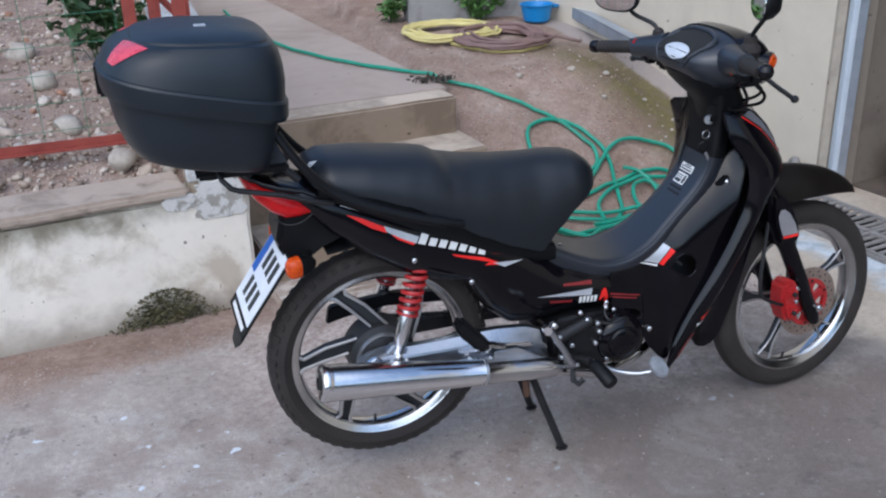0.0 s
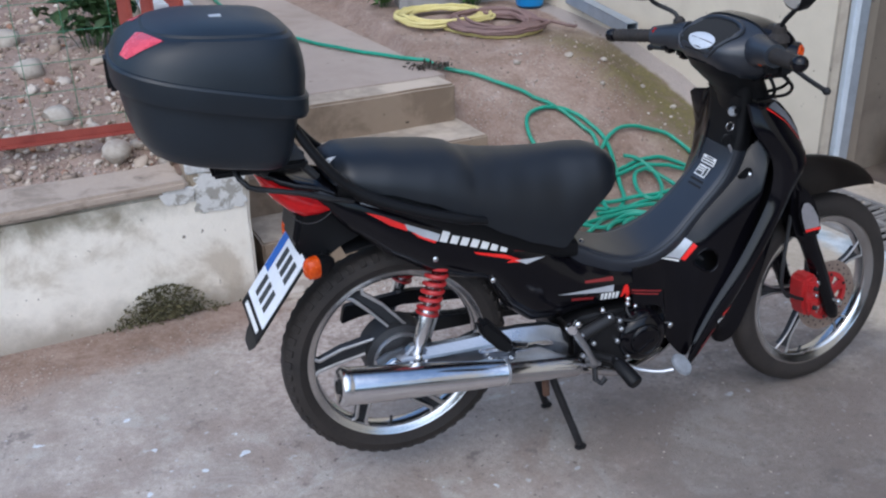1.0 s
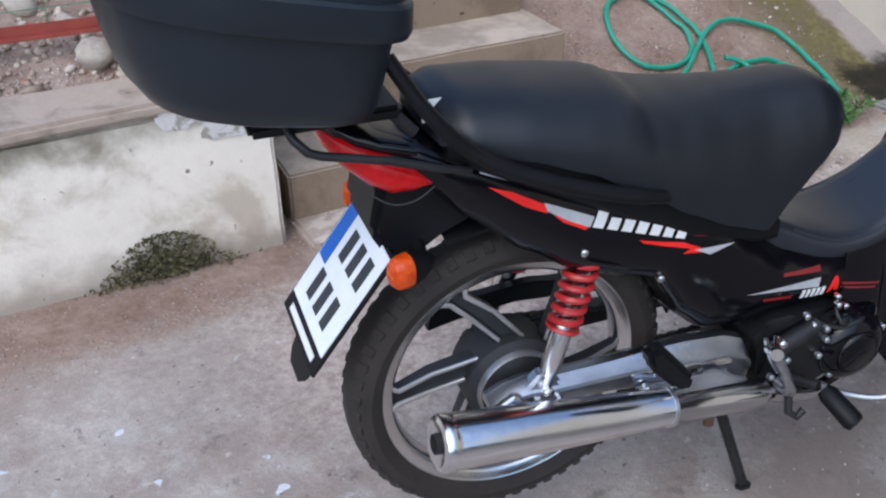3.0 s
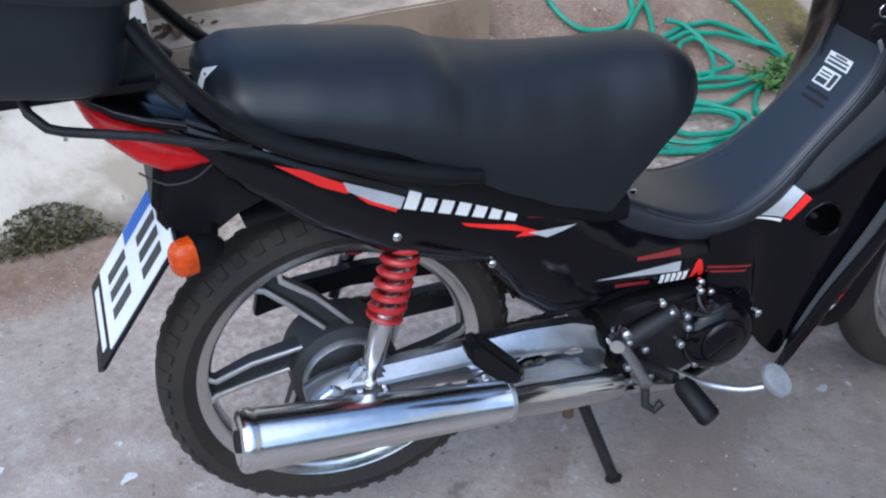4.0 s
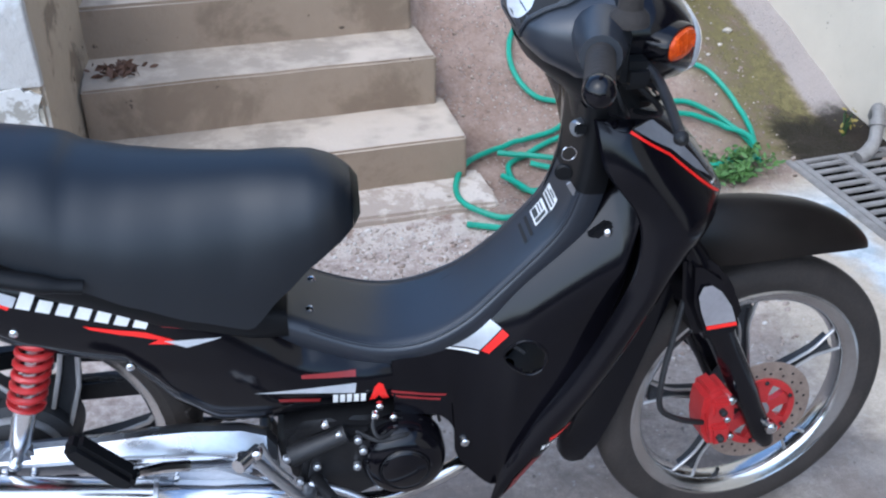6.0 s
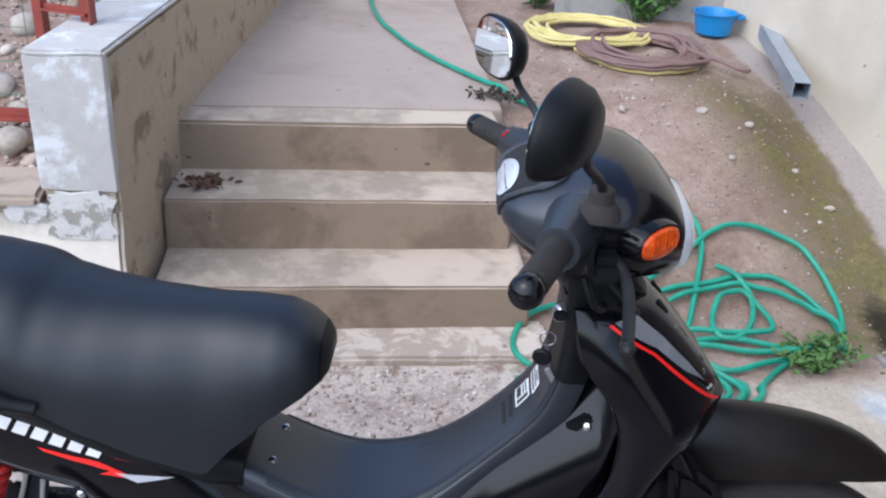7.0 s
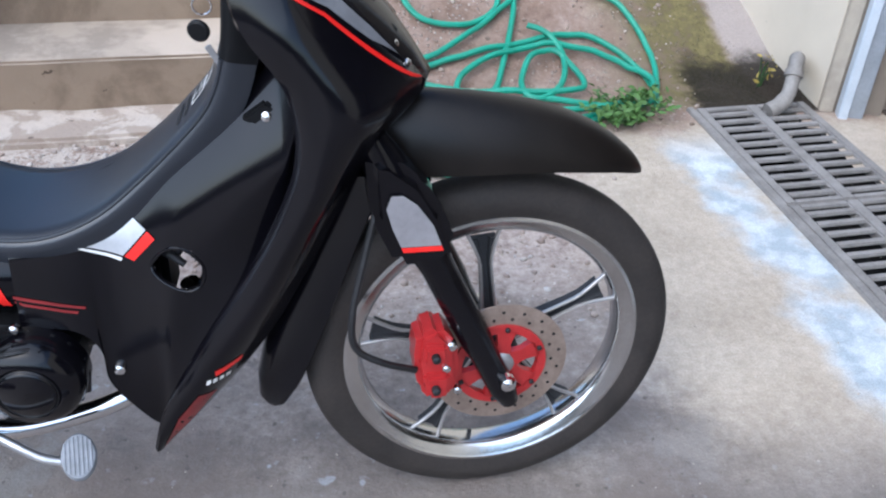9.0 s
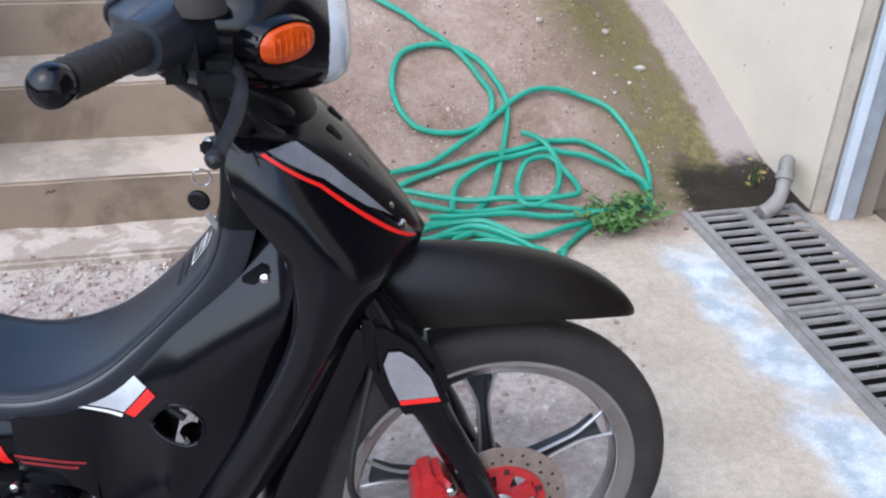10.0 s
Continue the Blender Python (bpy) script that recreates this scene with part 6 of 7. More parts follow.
for ax, az, bx, by, bz, cx, cz in ((0.888, 0.905, 0.866, 0.118, 0.893, 0.895, 0.880), (0.884, 0.885, 0.862, 0.132, 0.880, 0.900, 0.860), (0.876, 0.840, 0.882, 0.146, 0.838, 0.912, 0.828), (0.866, 0.782, 0.900, 0.154, 0.785, 0.940, 0.775), (0.846, 0.714, 0.899, 0.156, 0.718, 0.958, 0.712), (0.792, 0.648, 0.876, 0.152, 0.645, 0.950, 0.640), (0.722, 0.583, 0.840, 0.145, 0.562, 0.918, 0.562), (0.655, 0.542, 0.790, 0.132, 0.470, 0.870, 0.470)):
    a, b, c = Vector((ax, 0.050, az)), Vector((bx, by, bz)), Vector((cx, 0.128, cz))
    rings.append([a, a.lerp(b, 0.5) + Vector((0.006, 0, 0)), a.lerp(b, 0.85), b, b.lerp(c, 0.12) + Vector((0, 0.003, 0)), c, c + Vector((0.004, -0.012, 0)), b.lerp(c, 0.2) + Vector((0, -0.014, 0)), a + Vector((0.030, 0, -0.004))])
part("inner_panel", loft([spline(r, 3, True) for r in rings]), BLACK_GLOSS, bike, "black inner panel of the leg shield", 60)
# splash panel between the wings, behind the front wheel
rings = []
for x, z, w in ((1.030, 0.720, 0.070), (1.000, 0.640, 0.085), (0.968, 0.560, 0.094), (0.930, 0.480, 0.098), (0.885, 0.400, 0.102), (0.830, 0.315, 0.108), (0.778, 0.245, 0.116)):
    rings.append([(x, w * k / 4, z + 0.010 * (k / 4) ** 2) for k in range(-4, 5)] + [(x - 0.012, w * k / 4, z + 0.004 + 0.010 * (k / 4) ** 2) for k in range(4, -5, -1)])
part("splash_panel", loft(rings), BLACK_MATTE, bike, "", 50)
# front cowl between the wings, with vents
rings = []
for x, z, w in ((0.895, 0.925, 0.070), (0.945, 0.908, 0.078), (0.985, 0.888, 0.080), (1.025, 0.850, 0.076), (1.060, 0.808, 0.064), (1.090, 0.766, 0.047), (1.113, 0.730, 0.026), (1.108, 0.708, 0.018)):
    ring = [(x + 0.010 * (1 - (y / w) ** 2), y, z + 0.008 * (1 - (y / w) ** 2)) for y in [w * k / 6 for k in range(-6, 7)]]
    ring += [(x - 0.025, y, z - 0.012) for y in (w, 0, -w)]
    rings.append(ring)
cowl = part("front_cowl", loft(rings), BLACK_GLOSS, bike, "gloss black front cowl with vents", 50)
for x, z in ((1.010, 0.880), (1.042, 0.842), (1.070, 0.806)):
    for s in (-1, 1):
        # solid black bars paint the shade of the vents
        part("cowl_vent", block((-0.012, -0.004, -0.002), (0.012, 0.004, 0.003), 0.0015, Matrix.Translation((x, s * 0.028, z)) @ Matrix.Rotation(radians(50), 4, "Y")), VOID_SHADE, cowl)
for x, z in ((1.026, 0.856), (1.076, 0.790), (1.092, 0.765)):
    bolt((x, -0.045, z), 0.0055, (0.7, -0.4, 0.6), cowl)

sh = shields[0]
film("edge_stripe", [(0.928, 0.885), (0.932, 0.887), (0.995, 0.8455), (1.046, 0.7990), (1.107, 0.7445), (1.112, 0.738), (1.106, 0.7420), (1.0435, 0.7965), (0.993, 0.8430)], [sh, cowl], RED_DECAL, sh, 0.0014)
film("grey_panel", [(0.936, 0.888), (0.968, 0.893), (1.006, 0.862), (1.048, 0.818), (1.080, 0.780), (1.048, 0.804), (0.998, 0.849)], [sh, cowl], SHIELD_GREY, sh, 0.0014)
film("tip_stripe", [(0.838, 0.352), (0.876, 0.372), (0.872, 0.360), (0.838, 0.342)], [sh], RED_DECAL, sh, 0.0014)
film("tip_stripe", [(0.753, 0.200), (0.780, 0.262), (0.812, 0.306), (0.836, 0.304), (0.800, 0.250)], [sh], RED_DARK, sh, 0.0014)
for k in range(4):
    film("wordmark_bar", [(0.824 + 0.0085 * k, 0.326 + 0.002 * k), (0.830 + 0.0085 * k, 0.328 + 0.002 * k), (0.832 + 0.0085 * k, 0.337 + 0.002 * k), (0.826 + 0.0085 * k, 0.335 + 0.002 * k)], [sh], WHITE_DECAL, sh, 0.0018)

# front mudguard and its rear flap
FEN = [(1.05, 0.690, 0.036, 0.598), (1.10, 0.702, 0.050, 0.600), (1.16, 0.698, 0.060, 0.602), (1.23, 0.687, 0.064, 0.603), (1.30, 0.669, 0.062, 0.600), (1.35, 0.648, 0.056, 0.594), (1.385, 0.627, 0.046, 0.587), (1.412, 0.605, 0.033, 0.578), (1.428, 0.588, 0.020, 0.571), (1.437, 0.574, 0.008, 0.566)]
prof = spline([(x, z, w) for x, z, w, q in FEN], 4)
lowp = spline([(x, q, 0) for x, z, w, q in FEN], 4)
rings = []
for v, q in zip(prof, lowp):
    x, z, w, low = v.x, v.y, v.z, q.y
    pts = [(x, w * math.cos(math.pi * k / 20), low + (z - low) * math.sin(math.pi * k / 20) ** 0.9) for k in range(21)]
    pts += [(x, (w * 0.94) * math.cos(math.pi * k / 20), low + (z - low) * 0.93 * math.sin(math.pi * k / 20) ** 0.9) for k in range(20, -1, -1)]
    rings.append(pts)
part("front_mudguard", loft(rings), DUSTY_BLACK, bike, "beaked dusty black plastic front mudguard", 60)
rings = []
for x, z, w, dp in ((1.060, 0.60, 0.050, 0.080), (1.022, 0.50, 0.052, 0.078), (0.990, 0.41, 0.054, 0.072), (0.960, 0.325, 0.052, 0.066), (0.934, 0.260, 0.046, 0.054), (0.914, 0.222, 0.036, 0.034), (0.902, 0.206, 0.020, 0.014)):
    ring = [(x - dp * (1 - abs(k / 8) ** 2.6), w * k / 8, z) for k in range(-8, 9)] + [(x + 0.004 - dp * (1 - abs(k / 8) ** 2.6), w * 0.93 * k / 8, z + 0.002) for k in range(8, -9, -1)]
    rings.append(ring)
part("mudguard_flap", loft(rings), BLACK_GLOSS, bike, "", 50)

# fork
for s in (-1, 1):
    fk = part("fork_leg", tube(spline([(1.010, s * 0.074, 0.745), (1.062, s * 0.076, 0.630), (1.110, s * 0.078, 0.525), (1.165, s * 0.080, 0.410), (1.225, s * 0.082, 0.285), (1.258, s * 0.083, 0.218)], 4), [0.020] * 4 + [0.028] * 6 + [0.024] * 5 + [0.021] * 4 + [0.017, 0.014], 16), BLACK_GLOSS, bike, "black fork leg with a grey reflector")
    part("fork_shroud", prism([(1.035, 0.655), (1.072, 0.645), (1.112, 0.612), (1.140, 0.565), (1.158, 0.515), (1.145, 0.486), (1.078, 0.486), (1.044, 0.560)], s * 0.078 - 0.034, s * 0.078 + 0.034, 0.014), BLACK_GLOSS, fk)
    if s < 0:
        film("reflector", [(1.067, 0.600), (1.061, 0.582), (1.069, 0.553), (1.081, 0.524), (1.134, 0.524), (1.122, 0.555), (1.100, 0.586), (1.082, 0.600)], [bpy.data.objects["fork_shroud"]], GREY_DECAL, fk, 0.0042, step=0.004, label="grey reflective panel")
        film("reflector_edge", [(1.081, 0.5235), (1.134, 0.5235), (1.137, 0.516), (1.084, 0.516)], [bpy.data.objects["fork_shroud"]], RED_DECAL, fk, 0.0046, step=0.004)
    bolt((1.245, s * 0.110, 0.272), 0.012, (0, s, 0), fk)
    bolt((1.157, s * 0.108, 0.350), 0.0085, (0, s, 0), fk)

# front brake
disc = part("brake_disc", lathe([(0.067, -0.066), (0.104, -0.066), (0.104, -0.062), (0.067, -0.062)], FW, seg=72, closed=True), DISC, front_wheel, "worn drilled brake disc")
for k in range(18):
    for r in (0.080, 0.092):
        a = 2 * math.pi * (k + (0.5 if r > 0.085 else 0)) / 18
        # black discs paint the shade of the drilled holes
        part("drill_hole", lathe([(0.0001, -0.0667), (0.0026, -0.0667), (0.0026, -0.0600)], FW + Vector((r * math.cos(a), 0, r * math.sin(a))), seg=8), VOID_SHADE, disc)
car = part("disc_carrier", lathe([(0.058, -0.070), (0.071, -0.070), (0.071, -0.058), (0.058, -0.058)], FW, seg=48, closed=True), RED_PAINT, front_wheel, "red brake disc carrier")
for k in range(6):
    a = 2 * math.pi * (k + 0.4) / 6
    d = Vector((math.cos(a), 0, math.sin(a)))
    n = Vector((-d.z, 0, d.x))
    part("carrier_arm", loft([[FW + d * r + n * (w * p) + Vector((0, y, 0)) for p, y in ((-1, -0.070), (1, -0.070), (1, -0.058), (-1, -0.058))] for r, w in ((0.020, 0.014), (0.038, 0.010), (0.060, 0.015))]), RED_PAINT, car)
    bolt(FW + d * 0.064 + Vector((0, -0.072, 0)), 0.0042, (0, -1, 0), car, STEEL_DARK)
part("carrier_hub", lathe([(0.001, -0.074), (0.016, -0.074), (0.024, -0.068), (0.026, -0.058), (0.001, -0.058)], FW, seg=28), ALLOY, front_wheel)
cal = part("brake_caliper", prism([(1.108, 0.372), (1.140, 0.384), (1.166, 0.352), (1.172, 0.290), (1.160, 0.258), (1.132, 0.250), (1.112, 0.278), (1.104, 0.325)], -0.112, -0.050, 0.010), RED_PAINT, bike, "bright red brake caliper")
part("caliper_bridge", prism([(1.115, 0.362), (1.150, 0.360), (1.154, 0.325), (1.115, 0.330)], -0.122, -0.105, 0.006), RED_PAINT, cal)
part("caliper_bridge", prism([(1.116, 0.310), (1.156, 0.308), (1.156, 0.268), (1.124, 0.266)], -0.122, -0.105, 0.006), RED_PAINT, cal)
for p in ((1.132, -0.130, 0.345), (1.134, -0.130, 0.288), (1.172, -0.100, 0.262), (1.150, -0.115, 0.316)):
    bolt(p, 0.0065, (0, -1, 0), cal, STEEL_DARK if p[0] < 1.14 else CHROME)
part("brake_hose", tube(spline([(1.06, -0.085, 0.60), (1.035, -0.100, 0.50), (1.018, -0.110, 0.42), (1.022, -0.112, 0.365), (1.060, -0.112, 0.335), (1.108, -0.105, 0.312)], 5), 0.0052, 8), STEEL_DARK, bike, "black rubber brake hose")
part("speedo_cable", tube(spline([(1.07, 0.095, 0.60), (1.10, 0.105, 0.45), (1.17, 0.10, 0.34), (1.235, 0.085, 0.29)], 5), 0.004, 7), STEEL_DARK, bike)

# steering head cover and handlebar nacelle
part("steering_cover", loft([[(x + a * math.cos(2 * math.pi * k / 24), w * math.sin(2 * math.pi * k / 24), z) for k in range(24)] for x, a, w, z in ((0.935, 0.060, 0.080, 0.86), (0.928, 0.061, 0.078, 0.90), (0.912, 0.064, 0.080, 0.925), (0.890, 0.072, 0.090, 0.950), (0.872, 0.080, 0.106, 0.975), (0.865, 0.086, 0.118, 1.000))]), BLACK_MATTE, bike)
NAC = [(0.772, 1.030, 0.050, 0.010), (0.782, 1.032, 0.088, 0.030), (0.805, 1.030, 0.112, 0.050), (0.845, 1.028, 0.134, 0.072), (0.885, 1.032, 0.146, 0.084)]
NAF = [(0.885, 1.032, 0.148, 0.086), (0.920, 1.034, 0.155, 0.086), (0.945, 1.031, 0.151, 0.083), (0.968, 1.024, 0.136, 0.077), (0.990, 1.014, 0.117, 0.067), (1.006, 1.005, 0.099, 0.054), (1.016, 0.999, 0.082, 0.040)]
def flat_top(zc, w, h, n):
    return [(y, z if z < zc else zc + (z - zc) * 0.78) for y, z in oval(0, zc, w, h, n, 36)]
nac = part("handlebar_cover", loft([[(x, y, z) for y, z in flat_top(zc, w, h, 2.5)] for x, zc, w, h in NAC]), TUNNEL, bike, "charcoal handlebar cover with instruments", 50)
nacf = part("headlamp_cover", loft([[(x, y, z) for y, z in flat_top(zc, w, h, 2.7)] for x, zc, w, h in NAF]), BLACK_GLOSS, bike, "gloss black headlamp cover", 50)
part("cover_seam", tube([(0.885, y, z) for y, z in flat_top(1.032, 0.149, 0.0865, 2.5)], 0.0022, 6, closed=True), BLACK_MATTE, nac)
part("headlamp_lens", loft([[(x, y, z) for y, z in oval(0, zc, w, h, 2.6, 32)] for x, zc, w, h in ((1.000, 0.999, 0.100, 0.052), (1.015, 0.997, 0.092, 0.046), (1.026, 0.994, 0.074, 0.035), (1.031, 0.992, 0.045, 0.018))]), DIAL, nacf, "clear headlamp lens")
DO = Vector((0.790, 0, 1.105)) + Vector((-0.45, 0, 0.75))
DU, DV = Vector((0, 1, 0)), Vector((0.86, 0, 0.52)).normalized()
def on_dash(name, poly, mt, off, lb=""):
    return film(name, poly, [nac, nacf], mt, nac, off, DO, Vector((0, -1, 0)), DV, 0.012, lb)
def dash_oval(a, b, cu, cv, k=24):
    return [(cu + a * math.cos(2 * math.pi * i / k), cv + b * math.sin(2 * math.pi * i / k)) for i in range(k)]
PANEL = [(-0.072, -0.050), (-0.082, -0.022), (-0.087, 0.010), (-0.080, 0.036), (-0.045, 0.051), (0.0, 0.055), (0.045, 0.051), (0.080, 0.036), (0.087, 0.010), (0.082, -0.022), (0.072, -0.050), (0.040, -0.066), (0.0, -0.072), (-0.040, -0.066)]
# flat film; the shade of a recessed panel is its black colour
on_dash("instrument_panel", PANEL, VOID_SHADE, 0.0012, "flat instrument panel with recess shade in its colour")
# the dial's sky reflection is painted as a pale base colour
on_dash("dial", dash_oval(0.050, 0.021, 0.014, -0.036), DIAL, 0.0022, "instrument glass coloured pale for its sky reflection")
_lip = []
for p in spline([(a, b, 0) for a, b in PANEL], 4, True):
    q = DO - DU * p.x + DV * p.y
    hh = [h for h in (ruled(t).ray_cast(q, -(-DU).cross(DV).normalized()) for t in (nac, nacf)) if h[0]]
    if hh:
        _lip.append(min(hh, key=lambda h: h[3])[0] + Vector((-0.52, 0, 0.86)) * 0.003)
part("panel_lip", tube(_lip, [0.0065 if p.x > 0.82 else 0.0035 for p in _lip], 8, closed=True), TUNNEL, nac)
for s in (-1, 1):
    nr, tu = Vector((0.70, s * 0.714, 0.0)), Vector((0.714, -s * 0.70, 0.0))
    ic = Vector((0.962, s * 0.140, 1.030))
    part("indicator_surround", loft([[ic + nr * q + tu * (0.041 * sc * math.cos(2 * math.pi * k / 28)) + Vector((0, 0, 0.0245 * sc * sgn_pow(math.sin(2 * math.pi * k / 28), 0.8))) for k in range(28)] for sc, q in ((1.1, -0.022), (1.0, 0.004), (0.93, 0.008))]), BLACK_GLOSS, nacf)
    ind = part("indicator", loft([[ic + nr * q + tu * (0.036 * sc * sgn_pow(math.cos(2 * math.pi * k / 28), 0.9)) + Vector((0, 0, 0.0195 * sc * sgn_pow(math.sin(2 * math.pi * k / 28), 0.8))) for k in range(28)] for sc, q in ((1.0, -0.006), (0.99, 0.009), (0.88, 0.013), (0.45, 0.016))]), LENS_ORANGE, nacf, "amber front indicator")
    for k in range(-3, 4):
        part("lens_rib", tube([ic + nr * 0.0140 + tu * (0.0075 * k) + Vector((0, 0, -0.012 + 0.0012 * abs(k))), ic + nr * 0.0150 + tu * (0.0075 * k), ic + nr * 0.0140 + tu * (0.0075 * k) + Vector((0, 0, 0.012 - 0.0012 * abs(k)))], 0.0022, 6), LENS_ORANGE, ind)
    gx = 0.862
    g0, g1 = Vector((0.868, s * 0.125, 1.040)), Vector((0.799 if s < 0 else 0.746, s * 0.350, 1.066 if s < 0 else 0.998))
    ox, oz = (0.0, 0.0) if s < 0 else (-0.042, -0.024)
    if s > 0:
        g0 += Vector((-0.026, 0, -0.012))
    d = (g1 - g0)
    bar = part("handlebar", tube([g0, g0 + d * 0.45], [0.040, 0.026], 16), TUNNEL, bike, "black handlebar end")
    ribs = []
    rad = []
    for k in range(31):
        f = 0.38 + 0.58 * k / 30
        ribs.append(g0 + d * f)
        rad.append(0.0165 + (0.0016 if k % 3 == 1 else 0.0) + (0.006 if k == 0 else 0))
    part("grip", tube(ribs, rad, 16), RUBBER, bar, "ribbed black rubber grip")
    part("bar_end", lathe([(0.001, 0.024), (0.005, 0.0236), (0.009, 0.022), (0.013, 0.0195), (0.0165, 0.0155), (0.0182, 0.011), (0.0186, 0.005), (0.0182, -0.003), (0.016, -0.008)], g1, d, 32), BLACK_GLOSS, bar)
    l0 = Vector((0.905 + ox, s * 0.150, 1.015 + oz))
    l1 = Vector((0.912 if s < 0 else 0.845, s * 0.318, 0.985 + oz))
    lv = part("lever", tube(spline([l0, l0 + Vector((0.018, s * 0.035, -0.010)), l0.lerp(l1, 0.55) + Vector((0.014, 0, -0.006)), l1], 4), [0.010] * 4 + [0.0075] * 8 + [0.009], 10, flat=0.7), STEEL_DARK, bar, "black brake lever")
    part("lever_ball", lathe([(0.001, 0.010), (0.007, 0.007), (0.0095, 0.0), (0.007, -0.007), (0.001, -0.010)], l1, (0, 1, 0), 14), STEEL_DARK, lv)
    part("lever_perch", block((0.880 + ox, s * 0.165 - 0.022, 0.985 + oz), (0.925 + ox, s * 0.165 + 0.022, 1.022 + oz), 0.010), BLACK_MATTE, bar)
    part("switch_housing", block((0.838 + ox, s * 0.178 - 0.024, 1.002 + oz), (0.885 + ox, s * 0.178 + 0.024, 1.064 + oz), 0.014), BLACK_MATTE, bar)
    part("switch_button", block((0.828 + ox, s * 0.182 - 0.007, 1.020 + oz), (0.842 + ox, s * 0.182 + 0.007, 1.032 + oz), 0.003) if s < 0 else block((0.781, 0.200, 1.008), (0.812, 0.216, 1.040), 0.005), LENS_ORANGE if s < 0 else LENS_RED, bar, "yellow switch button" if s < 0 else "red switch button")
    # mirror on its stem
    b0 = Vector((0.888, s * 0.165, 1.080)) if s < 0 else Vector((0.832, 0.165, 1.044))
    mc = Vector((0.826, s * 0.290, 1.214)) if s < 0 else Vector((0.772, 0.285, 1.150))
    stem = part("mirror_stem", tube(spline([b0, b0 + Vector((-0.004, s * 0.015, 0.035)), mc + Vector((0.030, -s * 0.035, -0.050)), mc + Vector((0.018, -s * 0.008, -0.016))], 4), 0.0058, 10), STEEL_DARK, bike, "black rear-view mirror on a stem")
    part("stem_boot", lathe([(0.026, -0.012), (0.024, 0.0), (0.016, 0.008), (0.015, 0.022), (0.009, 0.028), (0.006, 0.030)], b0, (0, 0, 1), 20), RUBBER, stem)
    face = Vector((-0.92, -s * 0.39, 0.05)).normalized()
    uu = face.cross(Vector((0, 0, 1))).normalized()
    vv = uu.cross(face)
    prof = [(0.030, 0.30), (0.026, 0.62), (0.012, 0.88), (-0.004, 0.985), (-0.010, 1.0), (-0.013, 0.97)]
    rr = []
    for dep, f in prof:
        rr.append([mc - face * dep + uu * (0.074 * f * sgn_pow(math.cos(2 * math.pi * k / 28), 0.75)) * (1.0 - 0.10 * math.sin(2 * math.pi * k / 28)) + vv * (0.047 * f * sgn_pow(math.sin(2 * math.pi * k / 28), 0.8)) for k in range(28)])
    part("mirror_shell", loft(rr), BLACK_MATTE, stem, "black plastic mirror shell", 50)
    part("mirror_glass", loft([[mc + face * q + uu * (0.0685 * f * sgn_pow(math.cos(2 * math.pi * k / 28), 0.75)) * (1.0 - 0.10 * math.sin(2 * math.pi * k / 28)) + vv * (0.0425 * f * sgn_pow(math.sin(2 * math.pi * k / 28), 0.8)) for k in range(28)] for q, f in ((0.0132, 1.0), (0.0150, 0.98))]), MIRROR, stem, "mirror glass")

# control cables from the bars down to the neck
for pts in ([(0.902, -0.168, 0.992), (0.935, -0.175, 0.960), (0.955, -0.130, 0.925), (0.940, -0.070, 0.905)],
            [(0.905, -0.150, 0.990), (0.950, -0.140, 0.965), (0.965, -0.100, 0.935), (0.950, -0.050, 0.912)],
            [(0.880, -0.160, 0.985), (0.895, -0.165, 0.950), (0.915, -0.120, 0.920), (0.920, -0.065, 0.900)],
            [(0.905, 0.150, 0.990), (0.945, 0.140, 0.960), (0.960, 0.100, 0.930), (0.945, 0.050, 0.910)]):
    part("cable", tube(spline(pts, 6), 0.0042, 8), BLACK_MATTE, bike, "black control cable")

# tail: lamp, rack, grab rails, mudguard, plate, indicators
part("tail_cap", loft([[(x, y, z) for y, z in oval(0, zc, w, h, 3.0, 24)] for x, zc, w, h in ((-0.330, 0.876, 0.024, 0.007), (-0.305, 0.868, 0.058, 0.016), (-0.28, 0.858, 0.074, 0.016), (-0.25, 0.848, 0.084, 0.014), (-0.20, 0.836, 0.092, 0.012))]), BLACK_GLOSS, bike, "", 50)
tl = part("tail_lamp", loft([[(x, y + 0.006, z) for y, z in oval(0, zc, w, h, 2.6, 28)] for x, zc, w, h in ((-0.327, 0.870, 0.024, 0.006), (-0.314, 0.856, 0.056, 0.020), (-0.296, 0.842, 0.080, 0.031), (-0.264, 0.820, 0.096, 0.040), (-0.234, 0.804, 0.104, 0.040), (-0.204, 0.797, 0.105, 0.029), (-0.178, 0.789, 0.100, 0.007))]), LENS_RED, bike, "red tail lamp lens", 50)
part("lamp_rim", tube(spline([(-0.178, -0.096, 0.785), (-0.204, -0.094, 0.767), (-0.236, -0.088, 0.763), (-0.266, -0.078, 0.780)], 4), 0.0013, 6), STEEL_DARK, tl)
